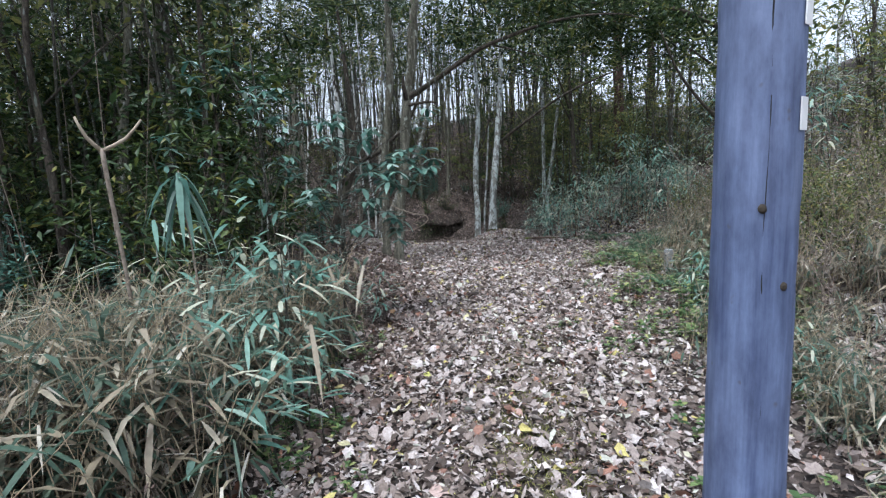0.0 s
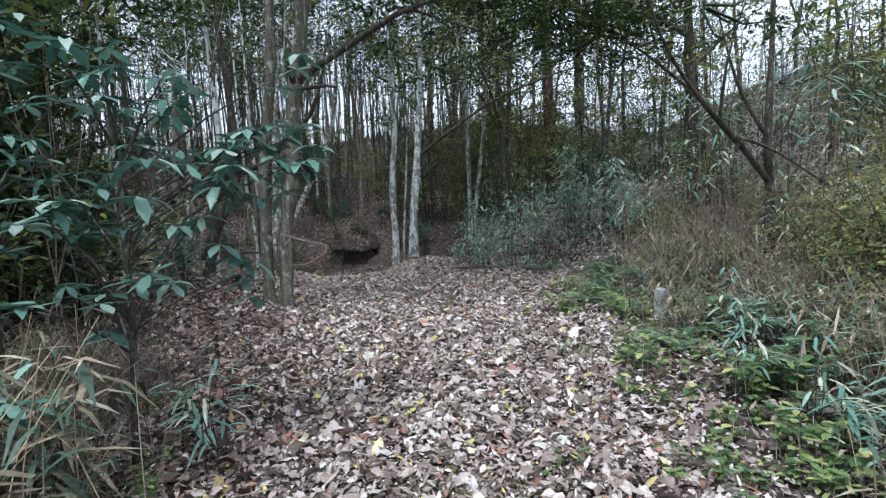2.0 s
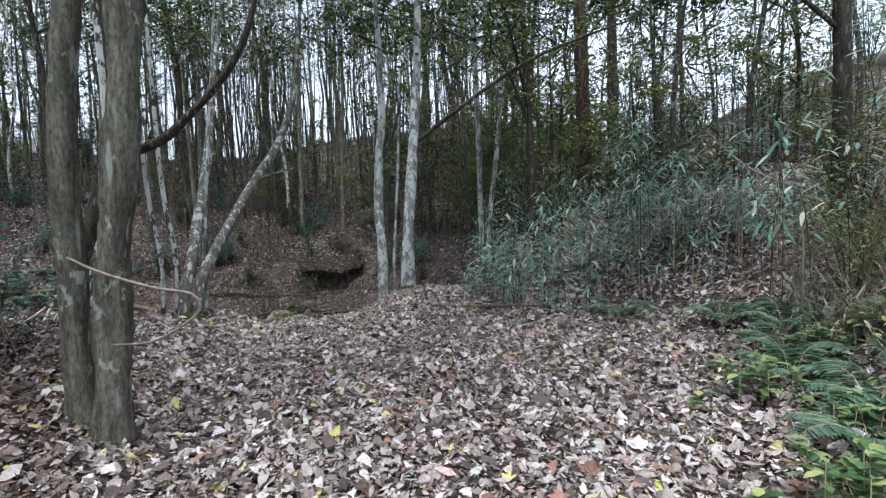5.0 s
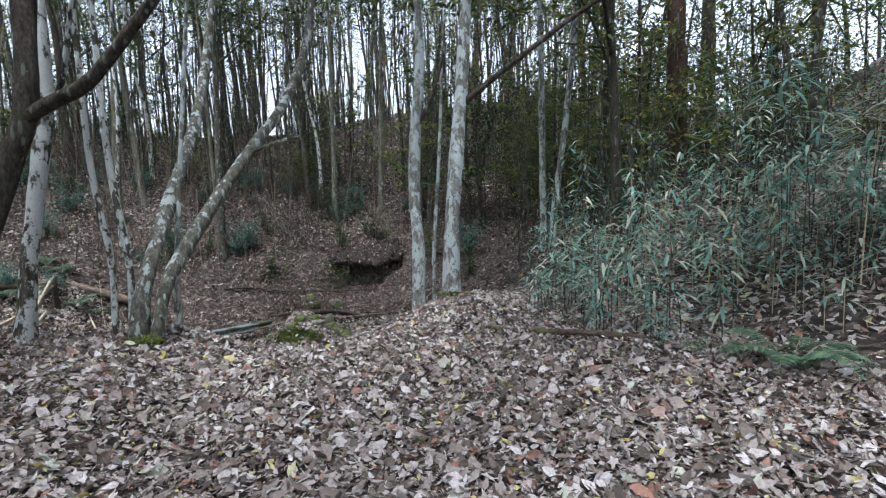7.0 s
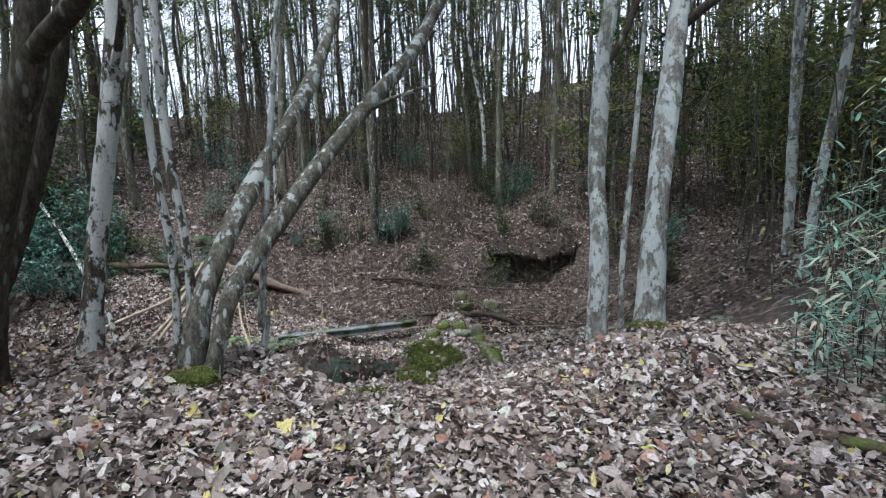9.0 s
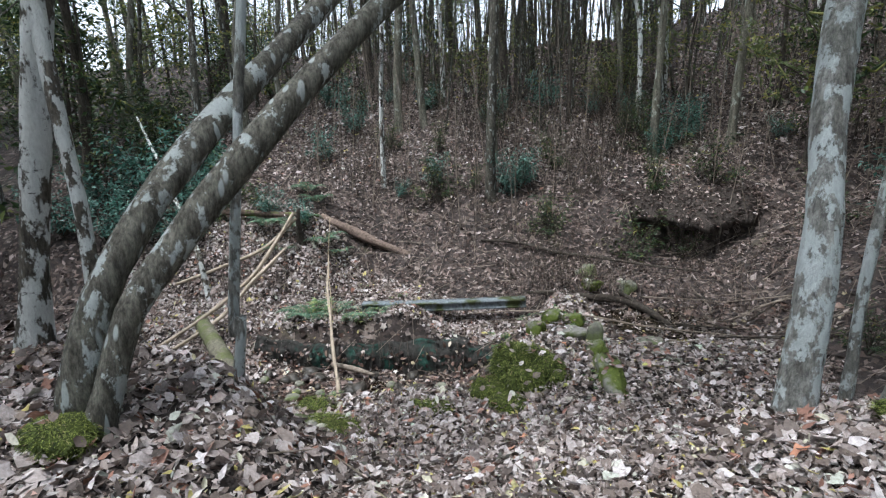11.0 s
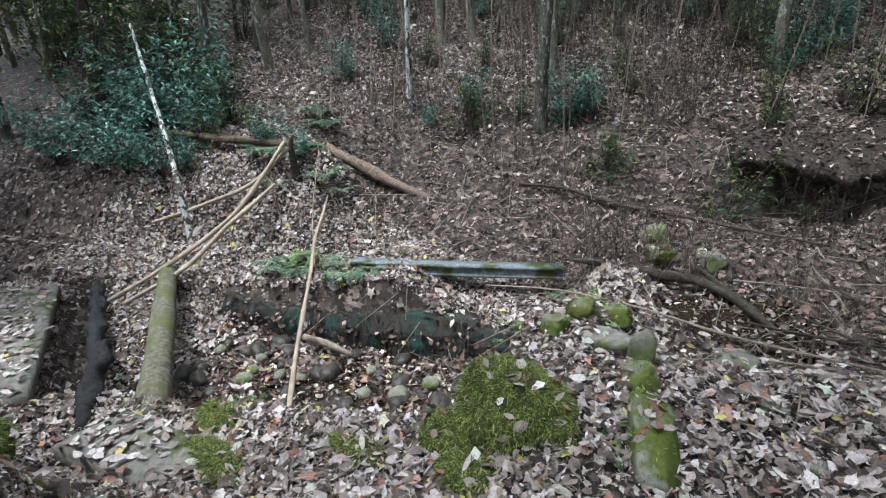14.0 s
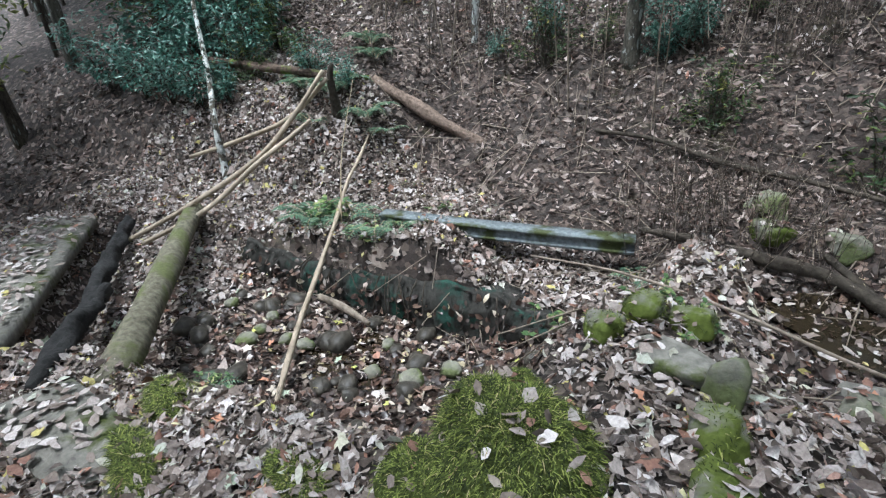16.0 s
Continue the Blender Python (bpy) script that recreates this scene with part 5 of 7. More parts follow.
# tangled dry undergrowth on the right bank
for k in range(95):
    y = vr.uniform(3.8, 13.0)
    x = float(lin(y, 0, 2.2, 5, 3.3, 8, 4.2, 12, 5.6)) + abs(vr.normal(0, 2.0))
    kind = k % 5
    if np.hypot(x - 3.53, y - 7.98) < 0.6:
        continue
    if kind < 2:
        put(SASA, int(vr.integers(3)), x, y, vr.uniform(0.5, 0.9))
    elif kind < 4:
        put(BRUSH, 1, x, y, vr.uniform(0.6, 1.2))
    else:
        put(SHRUB, 3, x, y, vr.uniform(0.35, 0.6))
for k in range(12):
    put(BAMBOO, int(vr.choice([0, 1, 1])), vr.uniform(4.2, 7.0), vr.uniform(12.3, 15.2), vr.uniform(0.55, 0.9))
# slope farther right and behind
for k in range(60):
    x, y = vr.uniform(4.5, 15), vr.uniform(3.5, 14)
    if x > 3.6 + 0.14 * y and not (abs(y - (11.0 + 0.35 * (x - 8.5))) < 0.9 and x > 7.5):
        put(*((BAMBOO, int(vr.integers(3))) if vr.uniform() < 0.55 else (SASA, int(vr.integers(3)))), x, y, vr.uniform(0.7, 1.15))
# bamboo grass on both sides of the path
for k in range(90):
    y = vr.uniform(1.2, 7.8)
    x = lin(y, 0, -1.5, 3, -1.3, 5, -1.15, 8, -1.7) - abs(vr.normal(0, 0.9)) - 0.15
    if y > 6.2 and vr.uniform() < 0.5 or y < 3.2 and x > -1.5:
        continue
    put(SASA, int(vr.integers(3)), float(x), y, vr.uniform(0.65, 1.1) * (1.0 if y < 5.5 else 0.6))
for k in range(52):
    y = vr.uniform(1.9, 12.0)
    x = lin(y, 0, 1.6, 5, 2.35, 8, 3.4, 12, 4.7) + abs(vr.normal(0, 0.9)) + 0.1
    if np.hypot(x - 3.53, y - 7.98) > 0.5 and not (y > 4.2 and k % 2):
        put(SASA, int(vr.integers(3)), float(x), y, vr.uniform(0.45, 0.85))
# herbs and ferns on the right verge
for k in range(44):
    y = vr.uniform(1.7, 10.5)
    x = lin(y, 0, 1.25, 5, 2.0, 8, 2.9, 12, 4.2) + vr.normal(0.2, 0.4)
    put(HERB, int(vr.integers(3)), float(x), y, vr.uniform(0.6, 1.2))
for k in range(26):
    y = vr.uniform(1.7, 7.0)
    put(HERB, int(vr.integers(2)), float(lin(y, 0, -0.95, 5, -1.0, 8, -1.5) + vr.normal(0, 0.2)), y, vr.uniform(0.5, 0.9))
for k in range(16):
    put(HERB, 1, vr.uniform(-1.3, 2.8), vr.uniform(7.5, 15.5), vr.uniform(0.3, 0.55))
for x, y, k, s in ((3.95, 12.85, 1, 0.75), (4.5, 11.7, 1, 0.7), (3.6, 13.35, 2, 1.0), (4.6, 11.0, 0, 1.0), (3.1, 8.9, 0, 0.8), (3.6, 9.3, 0, 0.9), (3.0, 6.9, 0, 0.7), (3.4, 7.2, 2, 1.0), (3.7, 10.0, 0, 0.9), (4.1, 10.4, 1, 0.7), (2.5, 17.2, 2, 0.9), (2.9, 14.9, 2, 0.8)):
    put(FERN, k, x, y, s)
for k in range(18):
    y = vr.uniform(3.6, 8.4)
    x = float(lin(y, 0, 1.7, 5, 2.5, 8, 3.4) + abs(vr.normal(0, 0.55)))
    if np.hypot(x - 3.4, y - 7.5) > 0.7:
        put(HERB, int(vr.choice([0, 2, 2])), x, y, vr.uniform(0.8, 1.3))
for x, y, k, s in ((3.3, 5.7, 0, 1.0), (3.75, 6.3, 1, 0.9), (3.05, 5.1, 2, 1.2), (4.0, 7.0, 0, 1.0), (3.9, 8.3, 0, 0.9), (4.3, 9.2, 1, 0.8)):
    put(FERN, k, x, y, s)
# broad shrubs in the dark wood on the left and on the hillside
for k in range(46):
    x, y = vr.uniform(-9, -2.4), vr.uniform(4.5, 13.4)
    if x < -2.2 - 0.25 * max(0, 8 - y):
        put(SHRUB, int(vr.choice([0, 1, 2, 2])), x, y, vr.uniform(0.8, 1.5))
for x, y, k, s in ((-8.0, 18.75, 0, 0.75), (-8.6, 18.5, 0, 0.8), (-8.5, 19.3, 0, 1.0), (-9.3, 18.3, 0, 0.8), (-9.2, 19.2, 0, 1.1), (-9.9, 18.7, 0, 1.0), (-8.0, 19.6, 0, 0.8), (-10.2, 18.0, 0, 0.9), (-8.9, 20.1, 0, 1.1), (-7.6, 19.0, 0, 0.5), (-7.9, 20.0, 1, 1.1), (-9.6, 20.0, 2, 0.9), (-10.5, 19.0, 2, 1.0), (-10.6, 20.8, 2, 1.0), (-7.6, 19.3, 1, 0.8), (-7.0, 19.9, 1, 0.5),
                   (-0.1, 22.75, 1, 0.8), (-0.6, 23.3, 1, 0.8), (-3.0, 22.9, 0, 0.6), (-2.6, 23.5, 1, 0.8), (-5.2, 23.4, 1, 0.7), (-4.4, 24.6, 1, 0.9), (-1.2, 25.2, 1, 1.0), (1.8, 22.4, 1, 1.0), (2.6, 21.6, 0, 0.8), (2.4, 20.4, 1, 0.7), (1.9, 19.2, 1, 0.5)):
    put(SHRUB, k, x, y, s)
for k in range(30):
    x, y = vr.uniform(-8.5, 1.5), vr.uniform(21.6, 26.5)
    if uv(x, y)[1] > 3.2:
        put(SHRUB, int(vr.choice([0, 0, 1])), x, y, vr.uniform(0.3, 0.75))
for k in range(80):
    x, y = vr.uniform(-16, 11), vr.uniform(23.5, 36)
    if uv(x, y)[1] > 6.0:
        put(SHRUB, int(vr.choice([0, 1, 1, 2, 3, 3])), x, y, vr.uniform(0.5, 1.0))
for k in range(40):
    x, y = vr.uniform(5.0, 12), vr.uniform(20.5, 30)
    put(SHRUB, int(vr.choice([1, 2, 2, 3])), x, y, vr.uniform(0.7, 1.5))
for k in range(24):
    x, y = vr.uniform(6.5, 17), vr.uniform(7, 20)
    if not (abs(y - (11.0 + 0.35 * (x - 8.5))) < 1.0):
        put(SHRUB, 3, x, y, vr.uniform(0.7, 1.6))
for k in range(34):
    x, y = vr.uniform(-24, -10), vr.uniform(19, 34)
    put(SHRUB, int(vr.choice([1, 2, 2, 3])), x, y, vr.uniform(0.8, 1.7))
for k in range(58):
    y = vr.uniform(1.5, 7.5)
    put(BRUSH, 1, float(lin(y, 0, -1.55, 3, -1.35, 5, -1.1, 8, -1.6)) - abs(vr.normal(0, 0.6)), y, vr.uniform(0.4, 0.7))
for k in range(130):
    x, y = vr.uniform(-9, 4.5), vr.uniform(20.8, 29)
    if uv(x, y)[1] > 3.0:
        put(BRUSH, k % 2, x, y, vr.uniform(0.5, 1.3))
for x, y, s in ((-1.1, 20.6, 0.6), (-0.7, 20.9, 0.55), (0.2, 20.6, 0.5), (0.6, 20.1, 0.45), (0.9, 20.8, 0.6), (1.3, 18.0, 0.5), (-3.8, 19.6, 0.3)):
    put(BRUSH, 1, x, y, s)
for x, y, k, s in ((-4.75, 18.75, 0, 0.85), (-4.5, 18.95, 2, 1.2), (-3.95, 19.0, 2, 1.1), (-3.75, 19.1, 0, 0.5), (-5.0, 18.8, 2, 0.9), (-1.75, 20.15, 2, 0.8), (-3.0, 17.0, 2, 0.7), (-6.2, 20.6, 0, 0.7), (-6.6, 20.8, 0, 0.8)):
    put(FERN, k, x, y, s)
for x, y, k, s in ((-4.65, 18.85, 2, 1.0), (-4.0, 18.85, 0, 0.9), (-3.6, 19.3, 1, 0.8), (-1.5, 18.75, 1, 0.9), (-1.1, 19.0, 1, 0.9), (-0.85, 18.95, 1, 0.8), (-0.5, 18.6, 1, 0.6), (-0.15, 17.75, 1, 0.7), (-2.6, 16.95, 1, 0.6), (-3.6, 19.7, 1, 0.8), (-4.7, 19.9, 1, 0.6)):
    put(HERB, k, x, y, s)


for k in range(46):
    x, y = vr.uniform(-4.6, 1.8), vr.uniform(21.8, 26.0)
    u0, v0 = uv(x, y)
    if not (3.4 < u0 < 6.4 and v0 < 3.0):
        put(*((BRUSH, 0) if k % 3 else (SHRUB, 1)), x, y, vr.uniform(0.45, 0.95))
put(SHRUB, 1, -0.75, 22.2, 0.9)
for x, y, k, s in ((-5.55, 19.95, 0, 0.8), (-6.15, 19.85, 1, 0.7), (-6.6, 19.7, 0, 0.8), (-5.3, 20.1, 2, 1.0), (-6.0, 19.45, 2, 1.1)):
    put(FERN, k, x, y, s)
put(SHRUB, 0, -5.95, 20.0, 0.4)
put(SHRUB, 0, -6.7, 19.9, 0.45)
for x, y, s in ((-1.3, 20.45, 0.75), (-1.0, 20.65, 0.7), (-0.7, 20.35, 0.5), (-2.1, 20.55, 0.55), (-1.6, 20.5, 0.7), (0.3, 22.0, 0.8), (0.0, 21.8, 0.6), (0.9, 21.7, 0.7), (-1.8, 20.85, 0.8), (-1.55, 20.95, 0.75), (-1.3, 20.9, 0.6), (-1.9, 17.1, 0.3), (-3.4, 19.1, 0.35), (-2.7, 19.35, 0.3)):
    put(BRUSH, 0, x, y, s)


# young broadleaf with whorled leaves hanging over the verge
def whorled_shrub(x, y, tips, seed):
    z = ground_at(x, y)
    root = thing("broadleaf_sapling", "young evergreen with whorls of broad glossy leaves", "sapling", (x, y, z - 0.05))
    r = np.random.default_rng(seed)
    heap = Heap()
    top = max(t[2] for t in tips)
    part("stem", tube(Heap(), [(0, 0, 0, 0.022), (0.05, 0.05, (top - z) * 0.5, 0.017), (0.0, 0.1, top - z + 0.3, 0.008)], 7, 0.2, 0.05, seed).mesh("stem", BARK_FAR, True), root)
    for t in tips:
        tip = np.array(t) - [x, y, z - 0.05]
        s = np.array([0.03, 0.05, tip[2] * r.uniform(0.55, 0.85)])
        part("branch", tube(Heap(), [(*s, 0.009), (*((s + tip) / 2 + [0, 0, 0.06]), 0.006), (*tip, 0.003)], 5, 0.12, 0.05, seed, cap=False).mesh("branch", BARK_FAR, True), root)
        for q in range(3):
            c = tip + (0 if q == 0 else 1) * r.normal(0, 0.11, 3)
            n = int(r.integers(5, 8))
            a = np.arange(n) * 6.28 / n + r.uniform(0, 6)
            d = np.stack([np.cos(a), np.sin(a), r.normal(-0.15, 0.25, n)], -1)
            leaves(heap, np.tile(c, (n, 1)), d, np.tile([0, 0, 1.0], (n, 1)), r.uniform(0.11, 0.20, n), r.uniform(0.045, 0.068, n), r.uniform(-0.1, 0.5, n), r.uniform(-0.1, 0.45, n), fine=True)
    tagged(part("foliage", heap.mesh("foliage", GREEN_GLOSSY), root), kind="stuff")


wr = np.random.default_rng(170)
whorled_shrub(-1.15, 5.75, [(-1.15 + wr.normal(0, 0.36), 5.6 + wr.normal(0, 0.3), wr.uniform(0.75, 2.2)) for k in range(14)] + [(-0.55, 5.7, 1.45), (-0.54, 5.9, 1.67), (-0.44, 5.9, 1.54), (-0.34, 6.0, 1.7), (-0.21, 6.0, 1.74), (-0.16, 5.9, 1.58), (-0.05, 6.0, 1.69), (-0.48, 5.9, 1.42), (-0.52, 5.9, 0.92), (-1.1, 5.9, 2.15), (-0.77, 5.9, 1.65), (-0.4, 6.05, 1.8), (-1.2, 5.9, 1.55), (-1.45, 5.9, 1.24), (-1.13, 5.9, 1.26), (-0.72, 5.9, 1.28), (-0.46, 5.9, 1.0), (-0.82, 5.9, 1.93)], 171)
whorled_shrub(-2.2, 6.4, [(-2.1 + wr.normal(0, 0.5), 6.2 + wr.normal(0, 0.5), wr.uniform(1.0, 3.0)) for k in range(18)], 172)
whorled_shrub(-1.45, 4.7, [(-1.3 + wr.normal(0, 0.16), 4.75 + wr.normal(0, 0.16), wr.uniform(0.45, 0.8)) for k in range(4)], 173)
# wilted palm-like sprig among the bamboo grass
for x, y, s in ((-1.0, 3.1, 0.8), (-0.72, 5.9, 0.6), (-1.5, 3.9, 1.2), (-1.25, 2.6, 0.9), (-1.9, 4.6, 1.3), (-1.3, 5.0, 0.8), (2.75, 5.0, 0.6), (2.65, 4.3, 0.6), (3.0, 5.9, 0.6), (2.4, 3.3, 0.5), (3.4, 6.5, 0.7)):
    put(BAMBOO, 3, x, y, s)

# thin mossy grass in the middle of the path
heap = Heap()
n = 12000
y = vr.uniform(0.8, 5.2, n)
x = 0.4 + 0.1 * (y - 2) + vr.normal(0, 0.24, n)
d = rand_dirs(vr, n, 1.2)
blades(heap, np.stack([x, y, floor_at(x, y)], -1), d, vr.uniform(0.02, 0.07, n), 0.006, 0.5, 2)
tagged(new("path_grass", heap.mesh("path_grass", PATH_MOSS)), "short mossy grass growing in the path", "grass", kind="stuff")

# thin bare stems and hanging vines in the undergrowth
heap = Heap()
for k in range(280):
    x, y = vr.uniform(-8.5, 3.5), vr.uniform(20.8, 30)
    if k % 3 == 0:
        x, y = vr.uniform(-8, -1.9), vr.uniform(5.5, 13.2)
        if x > -2.0 - 0.3 * max(0, 8.5 - y):
            continue
    elif uv(x, y)[1] < 2.0:
        continue
    z, h = ground_at(x, y), vr.uniform(0.8, 4.5)
    lx, ly = vr.normal(0, 0.07 * h, 2)
    tube(heap, [(x, y, z - 0.05, 0.008), (x + lx + vr.normal(0, 0.05), y + ly, z + h * 0.5, 0.006), (x + 2 * lx, y + 2 * ly, z + h, 0.003)], 4, 0.6, 0.05, k, cap=False)
tagged(new("undergrowth_stems", heap.mesh("undergrowth_stems", TWIG, True)), "thin bare stems and vines of the undergrowth", "stems", kind="stuff")
heap = Heap()
for k in range(1500):
    if k % 4:
        x, y = vr.uniform(-7.5, 3), vr.uniform(18.7, 27)
    else:
        x, y = vr.uniform(-3, 4), vr.uniform(3, 17)
    z = float(floor_at(x, y)) + 0.03
    ln, a = vr.uniform(0.12, 0.8) * (1 if k % 4 else 0.4), vr.uniform(0, 6.28)
    x2, y2 = x + np.cos(a) * ln, y + np.sin(a) * ln
    tube(heap, [(x, y, z, 0.006), (x2, y2, max(float(floor_at(x2, y2)), z - 0.4) + vr.uniform(0.02, 0.1), 0.003)], 4, 0, 0, k, cap=False)
tagged(new("twig_litter", heap.mesh("twig_litter", TWIG, True)), "broken dry twigs strewn over the leaves", "twigs", kind="stuff")


# ---- logs, poles and sticks ----
def log_thing(name, label, category, pts, mat, sides=12, rough=0.08, seed=1, step=0.12):
    heap = tube(Heap(), pts, sides, step, rough, seed)
    return tagged(new(name, heap.mesh(name, mat, True)), label, category)


zl, zr = ground_at(1.88, 14.72) + 0.06, ground_at(3.24, 13.85) + 0.07
log_thing("fallen_branch", "straight fallen branch lying on the leaf litter", "log", [(1.84, 14.72, zl - 0.01, 0.022), (2.2, 14.5, zl - 0.02, 0.032), (2.75, 14.18, zr - 0.01, 0.036), (3.26, 13.83, zr - 0.01, 0.038)], LOG_DARK, rough=0.14, seed=4, step=0.08)
log_thing("slope_log", "brown fallen log lying down the slope", "log", [(-5.92, 20.36, -0.50, 0.075), (-5.4, 20.52, -0.72, 0.08), (-4.9, 20.7, -0.97, 0.075), (-4.34, 20.9, -1.2, 0.06)], LOG_BROWN, 14, 0.14, 6, 0.07)
log_thing("slope_log", "weathered log lying across the slope", "log", [(-8.6, 19.0, -0.27, 0.065), (-7.9, 19.25, -0.30, 0.065), (-7.08, 19.6, -0.36, 0.06), (-6.5, 19.95, -0.42, 0.055), (-5.9, 20.3, -0.47, 0.045)], LOG_DARK, 14, 0.14, 7, 0.07)
POLES = (((-7.22, 18.22, -1.35, 0.026), (-6.77, 18.74, -1.15, 0.029), (-6.18, 19.22, -0.86, 0.031), (-5.75, 19.6, -0.38, 0.026)),
         ((-6.27, 17.12, -1.93, 0.026), (-5.97, 17.84, -1.58, 0.030), (-5.87, 18.62, -1.2, 0.031), (-5.85, 19.13, -0.79, 0.031), (-5.78, 19.58, -0.29, 0.026)),
         ((-5.93, 17.23, -1.88, 0.025), (-5.77, 17.94, -1.61, 0.028), (-5.77, 18.56, -1.24, 0.030), (-5.76, 18.96, -1.03, 0.028), (-5.74, 19.31, -0.83, 0.022)))
for k, line in enumerate(POLES):
    log_thing("bare_pole", ("pale bent barkless pole with its foot on the bank", "long pale bent pole leaning over the mossy log", "pale crooked pole lying over the mossy log")[k], "pole", line, BAMBOO_DRY, 9, 0.10, 9 + k, 0.08)
# upright stump and broken shoots that hold the poles
log_thing("broken_stump", "dark broken stump holding up the leaning poles", "stump", [(-5.78, 19.72, ground_at(-5.78, 19.72) - 0.1, 0.08), (-5.80, 19.70, -0.75, 0.06), (-5.77, 19.66, -0.34, 0.045), (-5.72, 19.68, -0.22, 0.02)], ROTTEN, 11, 0.2, 90, 0.06)
log_thing("leaning_stick", "pale barkless stick standing in the stream bed", "stick", [(-2.98, 17.4, -2.3, 0.022), (-3.39, 17.81, -2.03, 0.026), (-3.85, 18.25, -1.86, 0.023), (-4.33, 18.75, -1.61, 0.023), (-4.77, 19.19, -1.36, 0.02), (-5.08, 19.57, -1.19, 0.017), (-5.31, 19.85, -1.03, 0.010)], BAMBOO_DRY, 8, 0.16, 13, 0.07)
log_thing("thin_shoot", "thin dry shoot standing behind the leaning stick", "stalk", [(-4.35, 18.8, -1.95, 0.008), (-4.45, 18.92, -1.4, 0.007), (-4.61, 19.08, -0.97, 0.006), (-4.79, 19.4, -0.3, 0.003)], STRAW, 5, 0.08, 91)
log_thing("thin_shoot", "broken pale twig hanging from the leaning stick", "twig", [(-4.71, 19.06, -1.42, 0.010), (-4.47, 19.07, -1.68, 0.008), (-4.23, 19.06, -1.93, 0.005)], STRAW, 5, 0.08, 92)
log_thing("bed_branch", "short weathered branch lying in the stream bed", "branch", [(-3.95, 18.3, -2.12, 0.03), (-3.7, 18.4, -2.16, 0.035), (-3.35, 18.48, -2.22, 0.022)], TWIG, 8, 0.18, 93)
log_thing("rotten_branch", "dark rotting branch lying over the stream", "branch", [(-1.9, 20.36, -1.4, 0.02), (-1.36, 20.36, -1.34, 0.036), (-0.97, 20.4, -1.35, 0.044), (-0.58, 20.47, -1.37, 0.042), (-0.3, 20.4, -1.40, 0.046), (-0.07, 20.2, -1.42, 0.036), (0.14, 19.99, -1.45, 0.028)], ROTTEN, 11, 0.26, 14, 0.06)
log_thing("rotten_branch", "dark forked branch lying over the stream", "branch", [(-0.65, 20.66, -1.31, 0.02), (-0.48, 20.56, -1.35, 0.03), (-0.26, 20.4, -1.41, 0.03)], ROTTEN, 9, 0.24, 15, 0.06)
log_thing("long_branch", "long thin dead branch on the slope", "branch", [(-3.24, 21.54, -0.95, 0.022), (-2.6, 21.7, -0.98, 0.026), (-1.88, 21.75, -1.10, 0.028), (-1.2, 21.8, -1.14, 0.026), (-0.4, 21.7, -1.16, 0.018), (0.3, 21.4, -1.1, 0.01)], ROTTEN, 8, 0.1, 16)
log_thing("long_branch", "thin pale dead stem lying across the stones", "branch", [(-2.33, 19.47, -1.50, 0.008), (-1.5, 19.45, -1.33, 0.010), (-0.7, 19.35, -1.24, 0.011), (-0.03, 19.25, -1.22, 0.010), (0.9, 19.2, -1.15, 0.006)], TWIG, 6, 0.08, 17)
log_thing("slope_pole", "thin fallen pole slanting up the hillside", "branch", [(-2.7, 22.6, -0.65, 0.03), (-1.9, 23.6, -0.1, 0.028), (-0.9, 24.9, 0.55, 0.022)], TWIG, 7, 0.08, 18)
log_thing("mossy_post", "mossy round log laid across the ditch", "log", [(-6.12, 17.87, -1.70, 0.105), (-5.2, 17.43, -1.73, 0.115), (-4.2, 16.95, -1.76, 0.122), (-3.2, 16.46, -1.78, 0.125)], MOSSY_LOG, 16, 0.05, 19)
log_thing("black_beam", "black wet rotting timber laid across the ditch", "beam", [(-6.9, 17.28, -1.90, 0.06), (-6.0, 17.0, -1.85, 0.075), (-5.15, 16.72, -1.82, 0.075), (-4.6, 16.55, -1.82, 0.06)], CHARRED, 14, 0.34, 20, 0.05)
log_thing("black_beam", "black broken timber lying beside the ditch", "beam", [(-4.95, 16.75, -1.84, 0.045), (-4.5, 16.55, -1.78, 0.075), (-4.0, 16.33, -1.74, 0.08), (-3.45, 16.12, -1.73, 0.055)], CHARRED, 14, 0.34, 21, 0.05)


